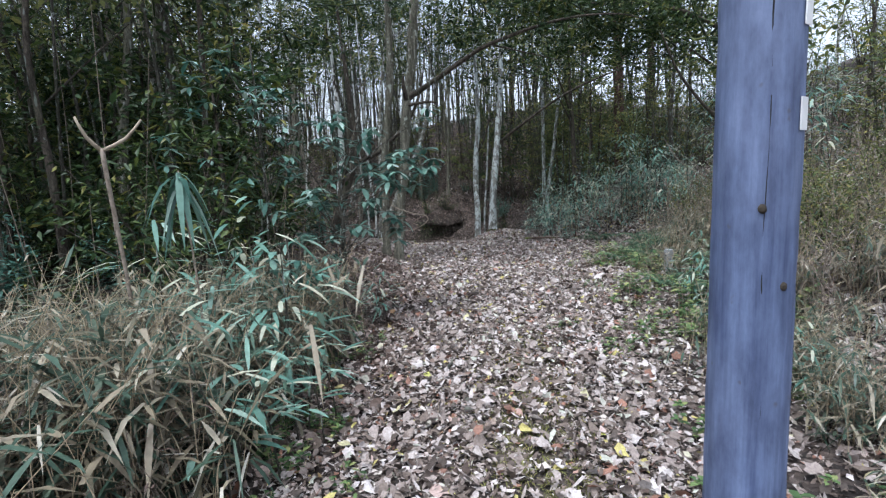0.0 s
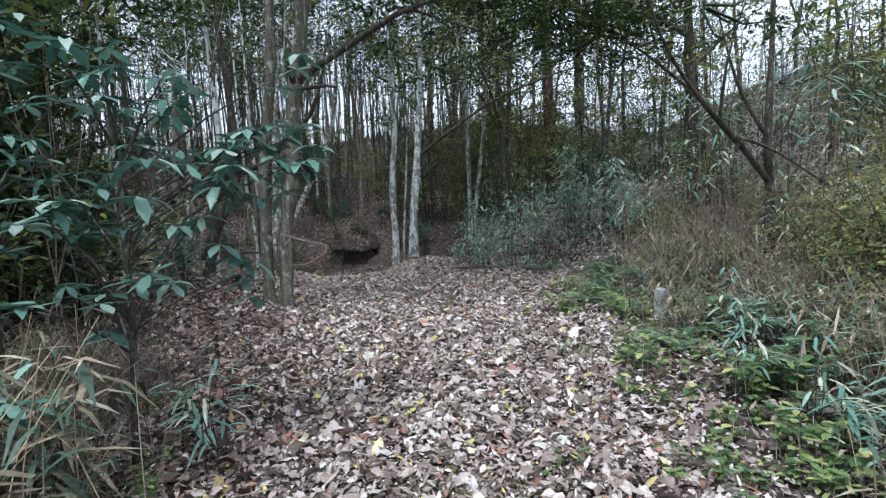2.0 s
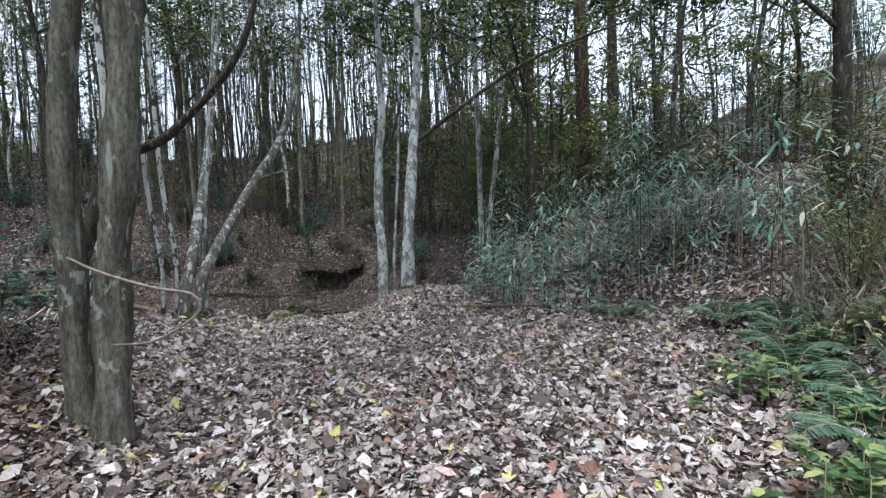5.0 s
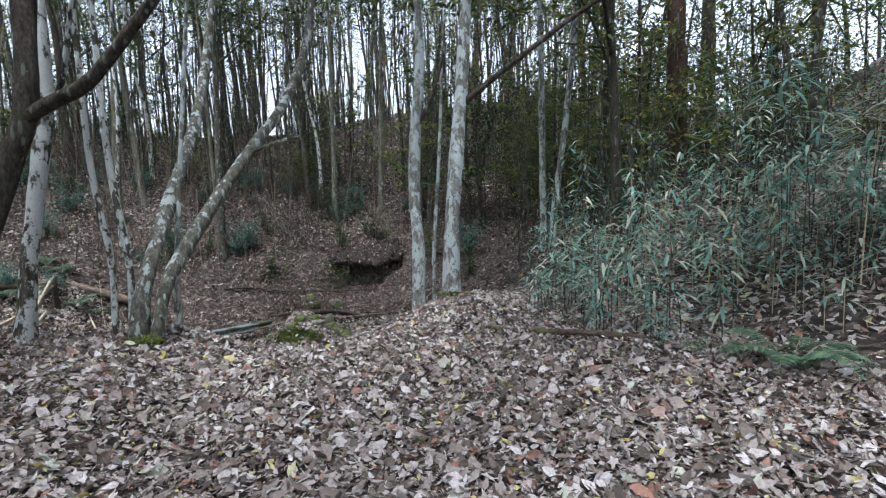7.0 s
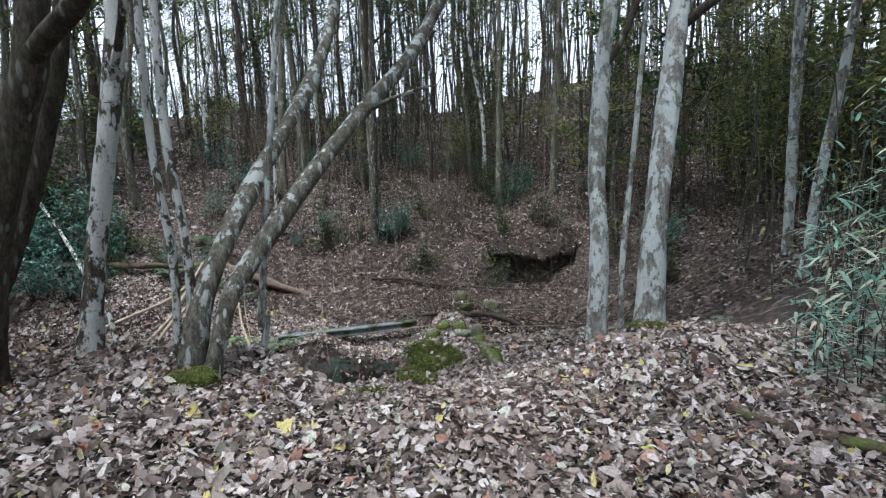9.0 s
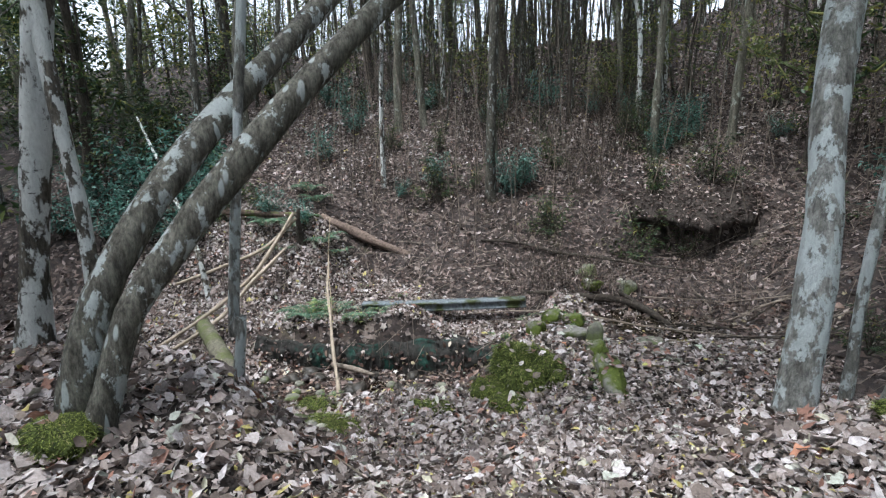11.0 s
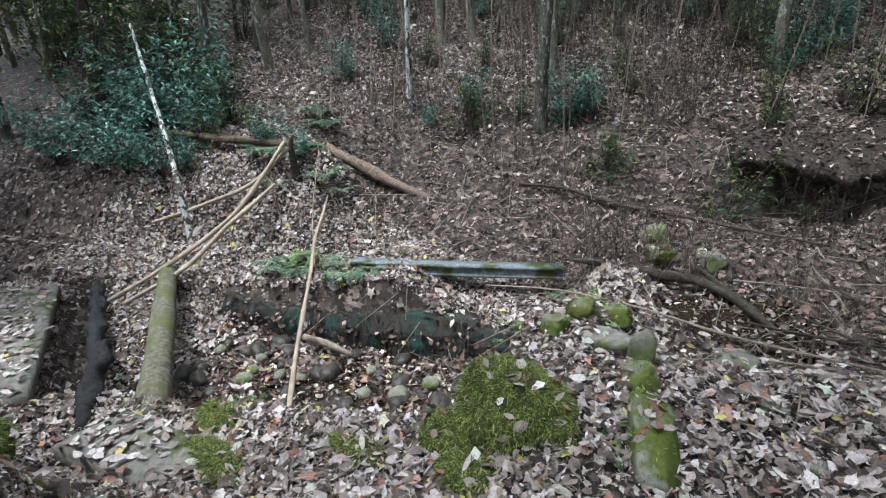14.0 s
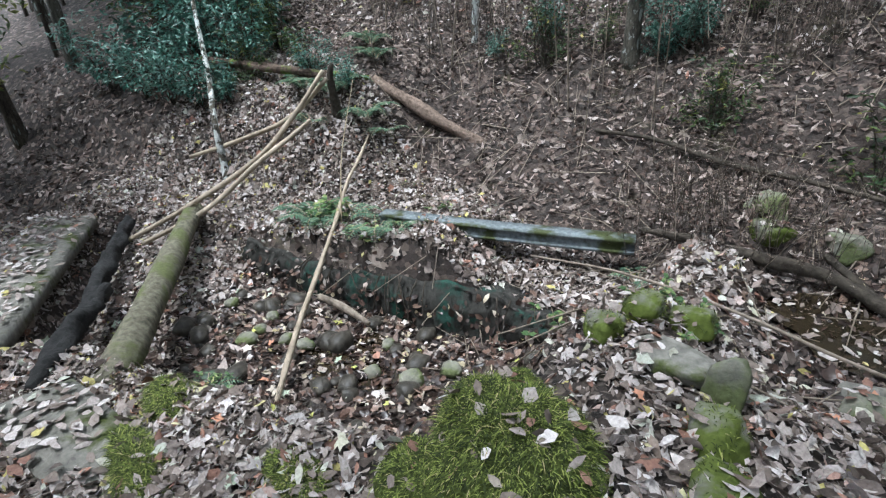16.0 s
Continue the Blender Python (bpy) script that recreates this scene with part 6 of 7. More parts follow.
def block(name, label, category, corners, z, thick, mat, seed, cuts=10, rough=0.012, slope=0.0):
    """A worn slab over four corners in plan; z is its top."""
    r = np.random.default_rng(seed)
    a, b, c, d = (np.array(p, float) for p in corners)
    n, m = cuts, max(3, cuts // 3)
    s, t = np.meshgrid(np.linspace(0, 1, n), np.linspace(0, 1, m), indexing="ij")
    plan = (a * ((1 - s) * (1 - t))[..., None] + b * (s * (1 - t))[..., None] + c * (s * t)[..., None] + d * ((1 - s) * t)[..., None])
    edge = (np.minimum(np.minimum(s, 1 - s) * n, np.minimum(t, 1 - t) * m) < 0.5)
    top = np.dstack([plan, z + slope * s + r.normal(0, rough, s.shape) - 0.012 * edge])
    low = np.dstack([plan, z + slope * s - thick + 0 * s])
    v = np.concatenate([top.reshape(-1, 3), low.reshape(-1, 3)])
    i, j = np.meshgrid(np.arange(n - 1), np.arange(m - 1), indexing="ij")
    q = np.stack([i * m + j, (i + 1) * m + j, (i + 1) * m + j + 1, i * m + j + 1], -1).reshape(-1, 4)
    rim = [(k * m, (k + 1) * m) for k in range(n - 1)] + [((n - 1) * m + k, (n - 1) * m + k + 1) for k in range(m - 1)] + [((k + 1) * m + m - 1, k * m + m - 1) for k in range(n - 1)] + [(k + 1, k) for k in range(m - 1)]
    sides = [(e, f, f + n * m, e + n * m) for e, f in rim]
    heap = Heap().add(v, q, q[:, ::-1] + n * m, np.array(sides)[:, ::-1])
    return tagged(new(name, heap.mesh(name, mat)), label, category)


block("concrete_slab", "worn grey concrete slab bridging the ditch", "slab", ((-7.55, 17.0), (-4.35, 15.98), (-4.75, 15.3), (-8.05, 16.4)), -1.93, 0.14, CONCRETE_DRY, 22, 20, 0.006, 0.2)
block("concrete_edge", "broken mossy concrete edge beside the stream", "slab", ((-3.15, 16.35), (-1.75, 16.75), (-1.6, 16.35), (-3.2, 15.9)), -1.54, 0.25, CONCRETE_DRY, 23, 14, 0.012)


heap = Heap()
br = np.random.default_rng(25)
n = 620
s, t = br.uniform(0, 1, n), br.uniform(0, 1, n) ** 0.7
c = np.stack([-7.55 + 3.2 * s - 0.45 * t, 17.0 - 1.02 * s - 0.62 * t, -1.93 + 0.2 * s + br.uniform(0.01, 0.03, n)], -1)
s, t = br.uniform(0, 1, 170), br.uniform(0, 1, 170)
c = np.vstack([c, np.stack([-3.15 + 1.4 * s + 0.05 * t, 16.35 + 0.4 * s - 0.45 * t, np.full(170, -1.515)], -1)])
n = len(c)
leaves(heap, c, rand_dirs(br, n) * [1, 1, 0.15], rand_dirs(br, n, 4.0), br.uniform(0.05, 0.11, n), br.uniform(0.03, 0.07, n), br.uniform(-0.4, 0.5, n), br.uniform(-0.3, 0.3, n), fine=True)
tagged(new("slab_leaves", heap.mesh("slab_leaves", LITTER)), "dry leaves lying on the concrete slabs", "leaves", kind="stuff")


# old concrete wall of the stream, seen from the bed
def stream_wall():
    r = np.random.default_rng(24)
    n, m = 110, 26
    s, t = np.meshgrid(np.linspace(-1.85, 1.8, n), np.linspace(0, 1, m), indexing="ij")
    top = -1.93 + 0.05 * np.sin(s * 2.2) + 0.02 * np.sin(s * 13) - 0.05 * sstep(0.9, 1.8, s)
    z = -2.62 + (top + 2.62) * t
    front = -0.20 - 0.10 * (1 - t) + 0.025 * np.sin(s * 5 + t * 4) + 0.012 * np.sin(s * 11 + 2 * np.sin(t * 5)) * np.sin(t * 7) + r.normal(0, 0.007, s.shape) + 0.07 * sstep(0.75, 1.0, t)
    X, Y = xy(s, front)
    X2, Y2 = xy(s, 0 * s + 0.16)
    v = np.concatenate([np.dstack([X, Y, z]).reshape(-1, 3), np.dstack([X2, Y2, z]).reshape(-1, 3)])
    i, j = np.meshgrid(np.arange(n - 1), np.arange(m - 1), indexing="ij")
    q = np.stack([i * m + j, (i + 1) * m + j, (i + 1) * m + j + 1, i * m + j + 1], -1).reshape(-1, 4)
    o = n * m
    cap = np.array([(k * m + m - 1, (k + 1) * m + m - 1, (k + 1) * m + m - 1 + o, k * m + m - 1 + o) for k in range(n - 1)])
    ends = np.array([(k + 1, k, k + o, k + 1 + o) for k in range(m - 1)] + [((n - 1) * m + k, (n - 1) * m + k + 1, (n - 1) * m + k + 1 + o, (n - 1) * m + k + o) for k in range(m - 1)])
    heap = Heap().add(v, q, q[:, ::-1] + o, cap, ends)
    tagged(new("stream_wall", heap.mesh("stream_wall", CONCRETE_SHADED, True)), "mossy concrete wall remnant along the stream, darkened for shade", "wall")


stream_wall()
# leaves, roots and dirt caught on the wall
heap = Heap()
n = 420
s, t = br.uniform(-1.8, 1.75, n), br.uniform(0, 1, n) ** 0.6
X, Y = xy(s, -0.23 - 0.06 * (1 - t) + 0.35 * (t > 0.8) * br.uniform(0, 1, n))
c = np.stack([X, Y, -2.42 + 0.5 * t + br.normal(0, 0.02, n)], -1)
leaves(heap, c, rand_dirs(br, n), np.stack([0.39 + 0 * s, -0.92 + 0 * s, 0.5 + 2 * (t > 0.8)], -1) + br.normal(0, 0.3, (n, 3)), br.uniform(0.04, 0.10, n), br.uniform(0.02, 0.06, n), 0.2, 0.2, fine=True)
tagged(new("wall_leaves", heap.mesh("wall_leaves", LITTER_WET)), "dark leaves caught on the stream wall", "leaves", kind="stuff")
for k in range(16):
    s = br.uniform(-1.6, 1.7)
    (x, y), (x2, y2) = xy(s, -0.18), xy(s + br.normal(0, 0.2), -0.33)
    rootlet = tube(Heap(), [(x, y, -1.86, 0.007), ((x + x2) / 2, (y + y2) / 2 - 0.02, -2.0, 0.006), (x2, y2, -2.0 - br.uniform(0.1, 0.4), 0.003)], 5, 0.08, 0.1, k)
    tagged(new("hanging_root", rootlet.mesh("hanging_root", ROTTEN, True)), "thin dark root hanging over the wall", "root", "roots on the wall")


def channel_beam(a, b, wide=0.17, high=0.13):
    a, b = np.array(a, float), np.array(b, float)
    d = (b - a) / np.linalg.norm(b - a)
    s = np.cross(d, [0, 0, 1.0])
    s /= np.linalg.norm(s)
    u = np.cross(s, d)
    prof = [(-wide / 2, high / 2), (wide / 2, high / 2), (wide / 2, high / 2 - 0.03), (wide / 2 - 0.022, high / 2 - 0.035), (wide / 2 - 0.022, -high / 2 + 0.03), (wide / 2, -high / 2 + 0.025), (wide / 2, -high / 2), (-wide / 2, -high / 2)]
    k = len(prof)
    rings = []
    for t in np.linspace(0, 1, 12):
        c = a + (b - a) * t + [0, 0, -0.012 * np.sin(t * 3.14)]
        rings += [c + s * p + u * q for p, q in prof]
    quads = np.array([(r * k + e, r * k + (e + 1) % k, (r + 1) * k + (e + 1) % k, (r + 1) * k + e) for r in range(11) for e in range(k)])
    ends = np.array([(0, 1, 2, 3), (0, 3, 4, 7), (4, 5, 6, 7)])
    heap = Heap().add(rings, quads, ends[:, ::-1], ends + 11 * k)
    tagged(new("steel_channel", heap.mesh("steel_channel", STEEL)), "grey steel channel lying along the bank, mossy on top", "beam")


channel_beam((-4.05, 19.16, -1.57), (-1.9, 20.32, -1.53))


# ---- stones ----
def on_top(at, size, k, d, seed, share=1.0):
    """Dry leaves caught on the top of a stone or mound."""
    r = np.random.default_rng(seed + 1)
    heap = Heap()
    pick = r.choice(len(d), min(len(d), int(share * 160 * size[0] * size[1] / 0.1 * 0.35) + 3), replace=False)
    c = np.array(at) + d[pick] * np.array(size) * k[pick][:, None] * 1.03
    n = len(pick)
    leaves(heap, c, rand_dirs(r, n) * [1, 1, 0.2], d[pick] + r.normal(0, 0.25, (n, 3)), r.uniform(0.05, 0.11, n), r.uniform(0.03, 0.07, n), r.uniform(-0.4, 0.5, n), r.uniform(-0.3, 0.3, n), fine=True)
    tagged(new("caught_leaves", heap.mesh("caught_leaves", LITTER)), "dry leaves caught on a mossy mound", "leaves", kind="stuff")


def stone(name, label, x, y, size, mat, seed, sink=0.35, category="stone", group="stream stones"):
    r = np.random.default_rng(seed)
    bm = bmesh.new()
    soft = name == "moss_mound"
    bmesh.ops.create_icosphere(bm, subdivisions=2 if name == "bed_stone" else 3 if soft else 4, radius=1.0)
    cut = [(Vector(n).normalized(), r.uniform(0.68, 0.95)) for n in list(r.normal(size=(9, 3))) + [(0, 0, 1), (1, 0.1, 0.1), (-1, 0, 0.1), (0, 1, 0.1), (0, -1, 0.15)]]
    off = Vector(np.random.default_rng(seed).uniform(-50, 50, 3))
    for w in bm.verts:
        if soft:
            k = 1 + 0.28 * noise.noise(w.co * 1.1 + off) + 0.10 * noise.noise(w.co * 3.0 + off)
        else:
            k = sum(min(4.0, h / max(0.05, w.co.dot(n))) ** -12 for n, h in cut) ** (-1 / 12) * 1.15
            k += 0.07 * noise.noise(w.co * 3.0 + off) + 0.04 * noise.noise(w.co * 9.0 + off)
        w.co = Vector((w.co.x * size[0], w.co.y * size[1], w.co.z * size[2])) * k
    me = bpy.data.meshes.new(name)
    bm.to_mesh(me)
    bm.free()
    me.polygons.foreach_set("use_smooth", np.ones(len(me.polygons), bool))
    me.materials.append(mat)
    ob = tagged(new(name, me), label, category, group)
    ob.location = (x, y, ground_at(x, y) + size[2] * (1 - sink) * 0.6)
    ob.rotation_euler = (r.normal(0, 0.15), r.normal(0, 0.15), r.uniform(0, 3.1) if size[0] < size[1] * 1.3 else 0)
    if name == "bed_stone":
        return ob
    d = rand_dirs(r, 60, 1.6)
    if name != "moss_mound" and size[2] < 0.17:
        d = d[d[:, 2] > 0.3]
        if mat is STONE_MOSSY:
            heap = Heap()
            top = np.array([w.co for w in me.vertices])
            top = top[top[:, 2] > size[2] * 0.15]
            top = top[np.sin(top[:, 0] * 31 + seed) + np.sin(top[:, 1] * 27) > -0.5]
            blades(heap, top, top / np.array(size) + r.normal(0, 0.6, top.shape), r.uniform(0.01, 0.035, len(top)), 0.005, 0.5, 2)
            tagged(part("moss_tuft", heap.mesh("moss_tuft", MOSS_TUFT), ob), kind="stuff")
        on_top(ob.location, size, np.full(len(d), 0.85), d, seed, 1.3)
    return ob


stone("upright_stone", "smooth greenish upright stone at the stream edge", -0.43, 18.56, (0.085, 0.085, 0.19), STONE, 31)
stone("mossy_stone", "squat mossy stone in a row beside the stream", -0.33, 18.29, (0.13, 0.12, 0.10), STONE_MOSSY, 32)
ob = stone("mossy_stone", "long squared mossy stone beside the stream", -0.13, 17.86, (0.125, 0.36, 0.15), STONE_MOSSY, 34)
ob.rotation_euler = (0, 0, 0.44)
stone("mossy_stone", "bright mossy stone at the stream edge", -1.02, 18.9, (0.13, 0.10, 0.12), STONE_MOSSY, 35)
stone("mossy_stone", "pale mossy stone at the stream edge", -0.80, 19.0, (0.13, 0.09, 0.09), STONE_MOSSY, 36)
stone("mossy_stone", "mossy stone at the stream edge", -1.1, 18.66, (0.11, 0.10, 0.08), STONE_MOSSY, 37)
stone("flat_stone", "flat pale lichen-grey stone beside the stream", -0.72, 18.6, (0.24, 0.12, 0.07), CONCRETE_DRY, 38)
stone("grey_boulder", "pale grey boulder on the far bank", -1.25, 21.15, (0.17, 0.14, 0.12), STONE, 39)
stone("grey_boulder", "mossy grey boulder on the far bank", -1.05, 20.75, (0.15, 0.13, 0.10), STONE_MOSSY, 40)
stone("grey_boulder", "grey boulder on the far bank", -0.6, 20.95, (0.14, 0.12, 0.09), STONE, 41)
stone("stream_rock", "brown rock lying in the shallow run", 0.02, 19.2, (0.16, 0.11, 0.09), STONE, 42)
for k in range(60):
    u0, v0 = vr.uniform(-1.5, 1.9), vr.uniform(-1.7, -0.35)
    x, y = xy(u0, v0)
    q = vr.uniform(0.035, 0.11)
    stone("bed_stone", "small dark stone in the stream bed", x, y, (q * 1.2, q, q * 0.7), STONE_WET if k % 5 else STONE, 200 + k, 0.3)


def moss_mound(x, y, size, seed):
    ob = stone("moss_mound", "low uneven mound overgrown with dark green moss", x, y, size, MOSS, seed, 0.95, "moss", "moss mounds")
    ob.rotation_euler = (0, 0, 0)
    r = np.random.default_rng(seed)
    heap = Heap()
    d = rand_dirs(r, 16000 if size[0] > 0.3 else 6000, 0.9)
    d = d[d[:, 2] > 0.05]
    off = Vector(np.random.default_rng(seed).uniform(-50, 50, 3))
    k = np.array([1 + 0.28 * noise.noise(Vector(p) * 1.1 + off) + 0.10 * noise.noise(Vector(p) * 3.0 + off) for p in d])
    base = d * np.array(size) * k[:, None] * 1.005
    blades(heap, base, d * [1, 1, 0.7] + r.normal(0, 0.75, d.shape) * [1, 1, 0.3], np.where(r.uniform(0, 1, len(d)) < 0.14, r.uniform(0.04, 0.085, len(d)), r.uniform(0.012, 0.03, len(d))) * min(1.0, size[0] * 3), 0.0042, 0.5, 2)
    tagged(part("moss_tuft", heap.mesh("moss_tuft", MOSS_TUFT), ob), kind="stuff")
    on_top(ob.location, size, k, d, seed)


moss_mound(-0.84, 17.64, (0.34, 0.30, 0.27), 43)
moss_mound(-0.58, 17.62, (0.18, 0.20, 0.12), 51)
moss_mound(-1.02, 17.36, (0.24, 0.16, 0.12), 52)
moss_mound(-1.06, 17.95, (0.13, 0.17, 0.20), 44)
moss_mound(-1.45, 17.0, (0.24, 0.13, 0.07), 45)
moss_mound(-0.75, 17.15, (0.2, 0.14, 0.06), 46)
moss_mound(-2.05, 16.5, (0.45, 0.11, 0.06), 47)
moss_mound(-2.6, 16.75, (0.3, 0.12, 0.06), 53)
moss_mound(-3.2, 15.55, (0.26, 0.2, 0.14), 48)
moss_mound(1.62, 16.32, (0.20, 0.14, 0.09), 49)
moss_mound(-1.6, 14.28, (0.18, 0.14, 0.11), 50)

# shallow water in the run and in the bed
for k, (u0, u1, v0, v1, z) in enumerate(((3.0, 5.0, -0.9, 0.3, -1.475), (-0.9, 1.4, -1.5, -0.45, -2.335))):
    a = np.linspace(0, 2 * np.pi, 28, endpoint=False)
    w = 1 + 0.12 * np.sin(a * 3 + k) + 0.07 * np.sin(a * 7)
    X, Y = xy((u0 + u1) / 2 + np.cos(a) * w * (u1 - u0) / 2, (v0 + v1) / 2 + np.sin(a) * w * (v1 - v0) / 2)
    v = np.vstack([np.stack([X, Y, np.full(28, z)], -1), [[X.mean(), Y.mean(), z]]])
    e = np.arange(28)
    tagged(new("water", mesh_of("water", v, [np.stack([e, (e + 1) % 28, np.full(28, 28)], 1)], WATER)), "shallow brown stream water under leaves", "water", kind="structure")

# ---- undercut earth bank: a lip of soil and roots over a dark hollow ----
def earth_lip(u0, u1, v_back, v_front, z):
    r = np.random.default_rng(77)
    n, m = 34, 12
    s, t = np.meshgrid(np.linspace(0, 1, n), np.linspace(0, 1, m), indexing="ij")
    reach = np.sin(np.pi * np.clip(s, 0.02, 0.98)) ** 0.5 * (1 + 0.12 * np.sin(s * 17) + 0.08 * np.sin(s * 41))
    X, Y = xy(u0 + (u1 - u0) * s, v_back + (v_front - v_back) * t * reach)
    top = z + 0.22 * (1 - t) - 0.16 * t ** 3 + 0.05 * np.sin(s * 9) + r.normal(0, 0.015, s.shape)
    low = top - 0.10 - 0.20 * (1 - t) + r.normal(0, 0.02, s.shape)
    v = np.concatenate([np.dstack([X, Y, top]).reshape(-1, 3), np.dstack([X, Y, low]).reshape(-1, 3)])
    i, j = np.meshgrid(np.arange(n - 1), np.arange(m - 1), indexing="ij")
    q = np.stack([i * m + j, (i + 1) * m + j, (i + 1) * m + j + 1, i * m + j + 1], -1).reshape(-1, 4)
    o = n * m
    rim = np.array([(k * m + m - 1, (k + 1) * m + m - 1, (k + 1) * m + m - 1 + o, k * m + m - 1 + o) for k in range(n - 1)])
    ends = np.array([(k + 1, k, k + o, k + 1 + o) for k in range(m - 1)] + [((n - 1) * m + k, (n - 1) * m + k + 1, (n - 1) * m + k + 1 + o, (n - 1) * m + k + o) for k in range(m - 1)])
    heap = Heap().add(v, q, q[:, ::-1] + o, rim, ends)
    tagged(new("earth_overhang", heap.mesh("earth_overhang", EARTH, True)), "overhanging lip of dark soil above a washed-out hollow", "earth bank")
    heap = Heap()
    pick = r.choice(o, 1100)
    leaves(heap, v[:o][pick] + r.normal(0, 0.04, (1100, 3)) * [1, 1, 0.3] + [0, 0, 0.015], rand_dirs(r, 1100) * [1, 1, 0.3], rand_dirs(r, 1100, 2.5), r.uniform(0.04, 0.10, 1100), r.uniform(0.02, 0.05, 1100), 0.2, 0.2)
    tagged(new("overhang_leaves", heap.mesh("overhang_leaves", LITTER_FAR)), "brown leaves lying on the earth lip", "leaves", kind="stuff")
    for k in range(14):
        a, b = int(r.integers(3, n - 3)), int(r.integers(6, m))
        x, y, h = v[o + a * m + b]
        strand = tube(Heap(), [(x, y, h + 0.06, 0.009), (x + r.normal(0, 0.05), y + r.normal(0, 0.05), h - 0.15, 0.007), (x + r.normal(0, 0.12), y + r.normal(0, 0.12), h - r.uniform(0.3, 0.6), 0.003)], 5, 0.1, 0.1, k)
        tagged(new("hanging_root", strand.mesh("hanging_root", ROTTEN, True)), "dark root hanging below the earth lip", "root", "roots below the earth lip")


earth_lip(3.8, 6.1, 2.8, 1.75, -0.42)

# ---- dead stems seen against the wood ----
root = thing("forked_dead_branch", "pale forked dead branch standing beside the track", "branch", (-2.25, 3.54, ground_at(-2.25, 3.54) - 0.03))
foot = ground_at(-2.25, 3.54) - 0.03
part("stem", tube(Heap(), [(0, 0, 0, 0.014), (0.05, 0.03, 0.6, 0.013), (0.0, 0.0, 1.78 - foot, 0.015)], 7, 0.12, 0.08, 51).mesh("stem", TWIG, True), root)
for dx, dy, z in ((-0.1, -0.08, 1.98), (0.22, 0.12, 1.97)):
    part("fork", tube(Heap(), [(0, 0, 1.76 - foot, 0.014), (dx * 0.6, dy * 0.6, (1.8 + z) / 2 - foot - 0.04, 0.012), (dx, dy, z - foot, 0.007)], 6, 0.08, 0.1, 52).mesh("fork", BAMBOO_DRY, True), root)
root = thing("wilted_plant", "wilted plant with limp drooping green leaves", "plant", (-1.6, 3.22, ground_at(-1.6, 3.22) - 0.02))
foot = ground_at(-1.6, 3.22) - 0.02
part("stem", tube(Heap(), [(0, 0, 0, 0.009), (0.04, 0.02, 0.8, 0.007), (0, 0, 1.6 - foot, 0.004)], 6, 0.12, 0.06, 53).mesh("stem", TWIG, True), root)
rng = np.random.default_rng(54)
heap = Heap()
base = np.stack([np.zeros(16), np.zeros(16), 1.6 - foot - rng.uniform(0, 0.14, 16)], 1)
blades(heap, base, rand_dirs(rng, 16, 0.1), rng.uniform(0.16, 0.26, 16), np.full(16, 0.042), rng.uniform(1.2, 2.0, 16))
part("leaf_tuft", heap.mesh("leaf_tuft", GREEN_GLOSSY), root, "limp green drooping leaves")
for k, pts in enumerate((((6.72, 12.1, None), (6.51, 12.5, 1.09), (6.08, 13.2, 1.58), (6.01, 14.0, 2.21)), ((4.86, 11.07, None), (4.87, 11.08, 0.5), (4.82, 11.07, 1.22)),
                         ((-3.7, 21.64, None), (-3.68, 21.5, 0.3), (-3.6, 21.39, 1.37)), ((-5.5, 21.36, None), (-5.3, 21.34, 0.6), (-5.0, 21.32, 1.49)))):
    size = (0.022, 0.016, 0.012, 0.012)[k]
    line = [(x, y, ground_at(x, y) - 0.05 if z is None else z, size * (1 - 0.2 * i)) for i, (x, y, z) in enumerate(pts)]
    log_thing("dry_stalk", ("thin pale dead stem leaning in the thicket", "thin upright pale stick on the verge", "dry bare stalk standing on the hillside", "dry leaning stalk on the hillside")[k], "stalk", line, TWIG, 7, 0.06, 60 + k)

# ---- loose coloured leaves, flat stones and dead sticks by the stream ----
RUST = leafy("rust_leaf", (0.0, (0.42, 0.17, 0.10)), (0.5, (0.50, 0.26, 0.16)), (1.0, (0.34, 0.12, 0.08)), rough=0.55, through_light=0.1)
GREYGREEN = leafy("pale_green_leaf", (0.0, (0.34, 0.42, 0.30)), (1.0, (0.50, 0.56, 0.44)), rough=0.5, through_light=0.1)
STREAM_LEAVES = [(big_leaf(RUST, 0.12, 5), "rust-red lobed fallen leaf beside the stream"), (big_leaf(GREYGREEN, 0.12, 6), "pale green fallen leaf beside the stream"), (big_leaf(YELLOW, 0.09, 7), "small yellow fallen leaf beside the stream"), (big_leaf(PALE, 0.15, 8), "large pale dry leaf beside the stream")]
lr2 = np.random.default_rng(301)
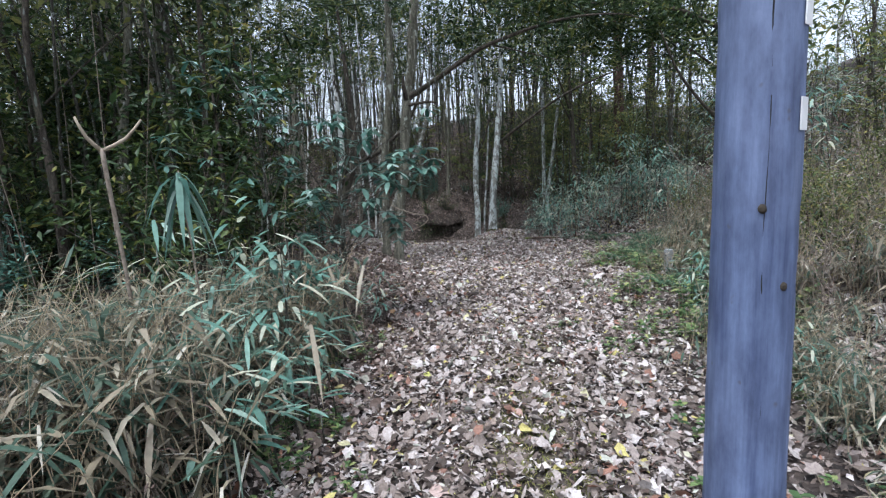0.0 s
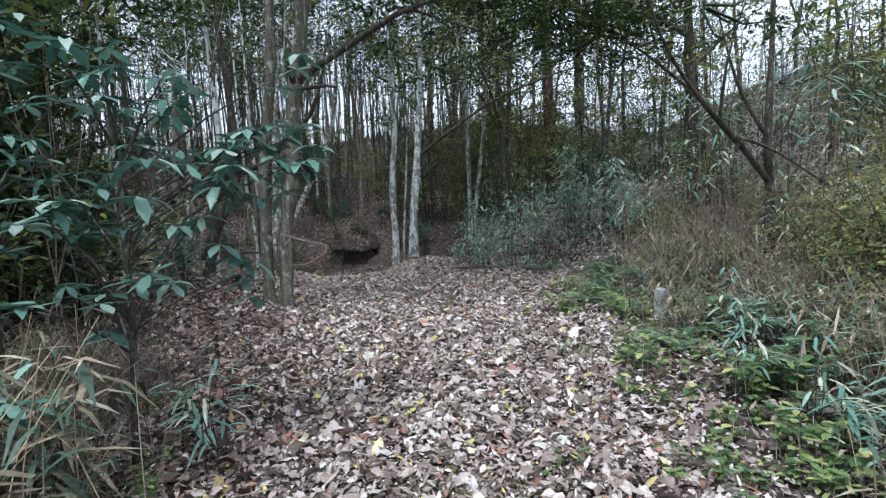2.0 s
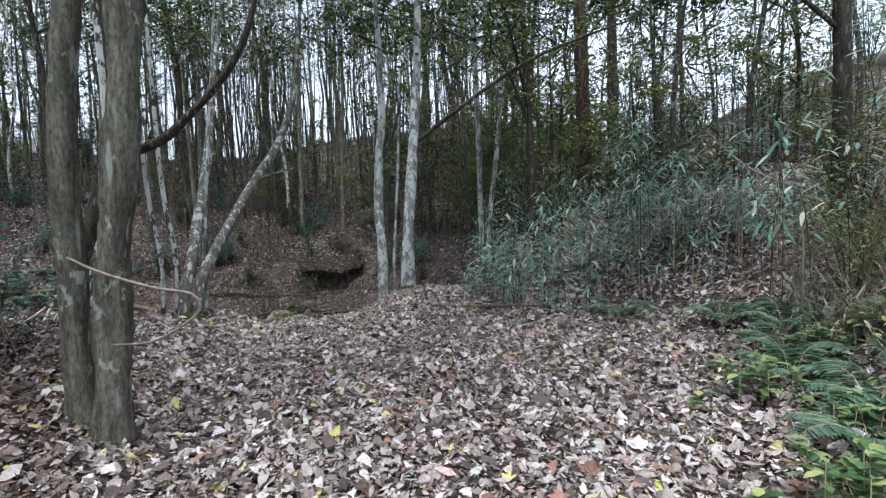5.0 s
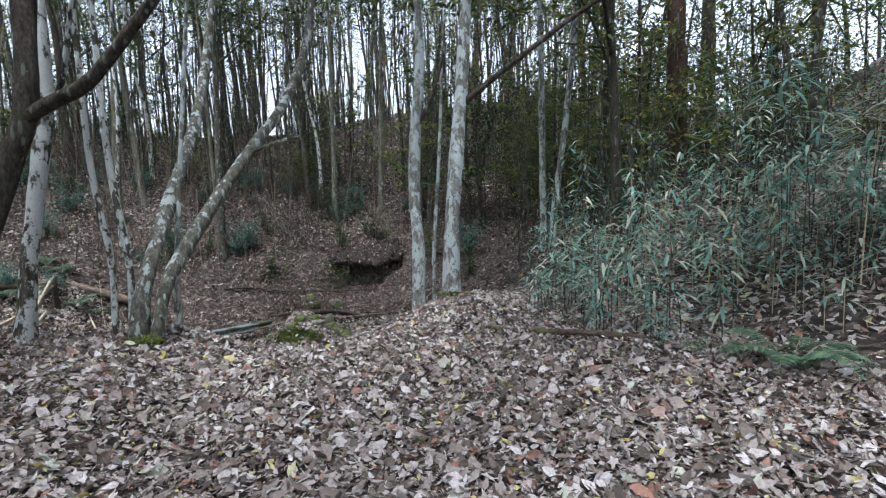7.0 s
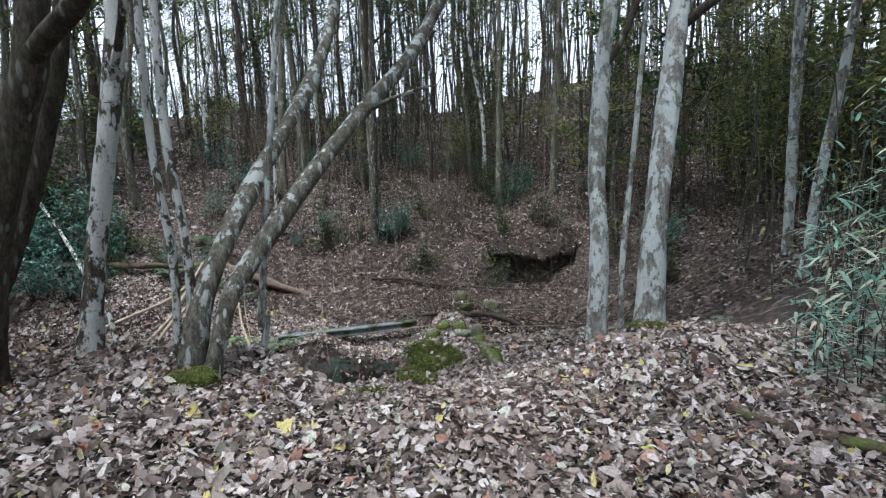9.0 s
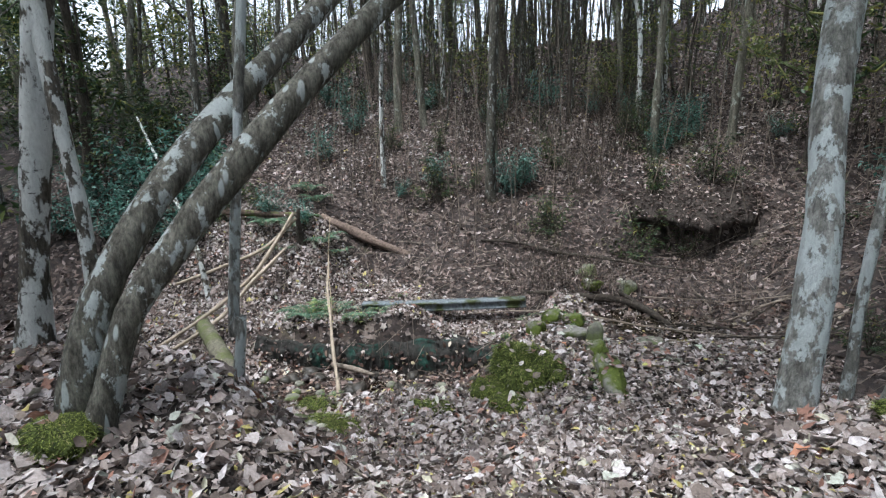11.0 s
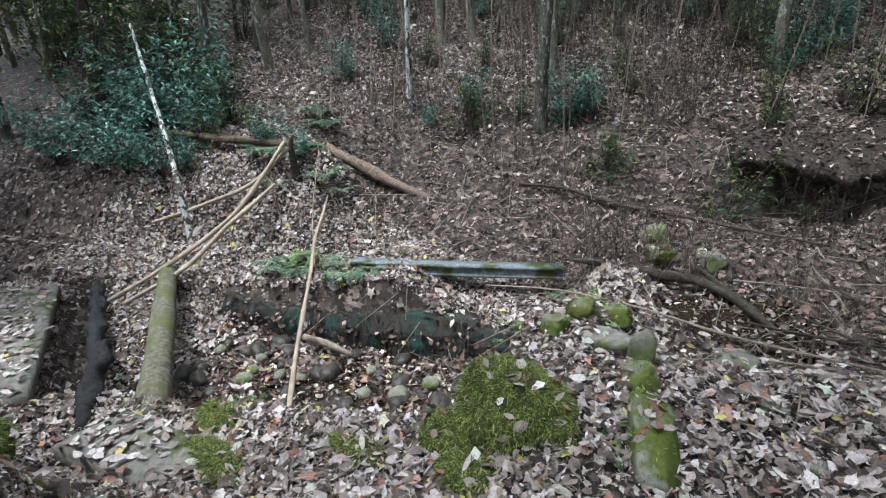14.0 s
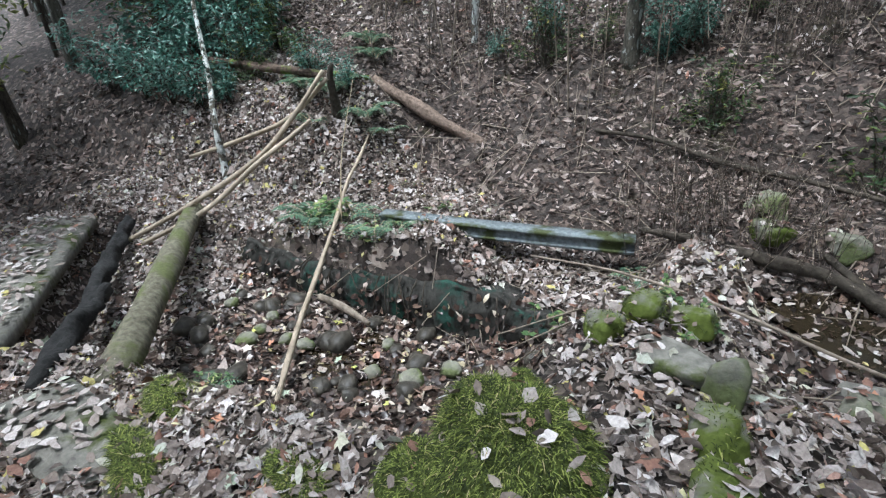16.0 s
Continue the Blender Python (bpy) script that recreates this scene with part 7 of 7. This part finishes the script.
for k in range(120):
    x, y = lr2.uniform(-5.6, 1.2), lr2.uniform(15.6, 19.4)
    if near_cover(np.array([x]), np.array([y]))[0] < 0.05 and k % 3:
        continue
    me, label = STREAM_LEAVES[k % 4]
    ob = tagged(new("fallen_leaf", me), label, "leaf", "coloured fallen leaves")
    ob.location = (x, y, float(floor_at(x, y)) + 0.05)
    nx, ny, _n = normal_at(np.array([x]), np.array([y]))[0]
    ob.rotation_euler = (-ny + lr2.normal(0, 0.2), nx + lr2.normal(0, 0.2), lr2.uniform(0, 6.28))
    s = lr2.uniform(0.6, 1.1)
    ob.scale = (s * 0.8, s * 0.8, s * 0.8)
for k, (x, y, q) in enumerate(((0.22, 18.69, 0.10), (0.34, 18.62, 0.08), (0.12, 18.42, 0.07), (-0.06, 19.42, 0.14), (0.55, 18.2, 0.08))):
    stone("flat_stone", "flat pale stone lying among the leaves", x, y, (q, q * 0.75, q * 0.4), CONCRETE_DRY, 310 + k, 0.3)
for k in range(16):
    x, y, a, ln = lr2.uniform(0.2, 1.6), lr2.uniform(19.3, 21.0), lr2.uniform(0, 3.14), lr2.uniform(0.3, 0.65)
    dx, dy = np.cos(a) * ln, np.sin(a) * ln
    za, zb = float(floor_at(x - dx, y - dy)) + lr2.uniform(0.03, 0.2), float(floor_at(x + dx, y + dy)) + lr2.uniform(0.02, 0.06)
    log_thing("dead_stick", "thin grey dead stick lying beside the stream", "stick", [(x - dx, y - dy, za, 0.011), (x + lr2.normal(0, 0.04), y + lr2.normal(0, 0.04), max((za + zb) / 2, float(floor_at(x, y)) + 0.03), 0.009), (x + dx, y + dy, zb, 0.005)], ROTTEN if k % 2 else TWIG, 5, 0.08, 330 + k, 0.2)

# ---- small marker post on the verge ----
root = thing("marker_post", "short weathered grey square post on the verge", "post", (3.53, 7.98, ground_at(3.53, 7.98) - 0.05))
bm = bmesh.new()
bmesh.ops.create_cube(bm, size=1)
bmesh.ops.scale(bm, verts=bm.verts, vec=(0.10, 0.10, 0.40))
bmesh.ops.bevel(bm, geom=bm.edges[:], offset=0.012, segments=2)
me = bpy.data.meshes.new("post")
bm.to_mesh(me)
bm.free()
me.materials.append(POST_GREY)
ob = part("post", me, root)
ob.location, ob.rotation_euler = (0, 0, 0.19), (0.05, -0.04, 0.4)
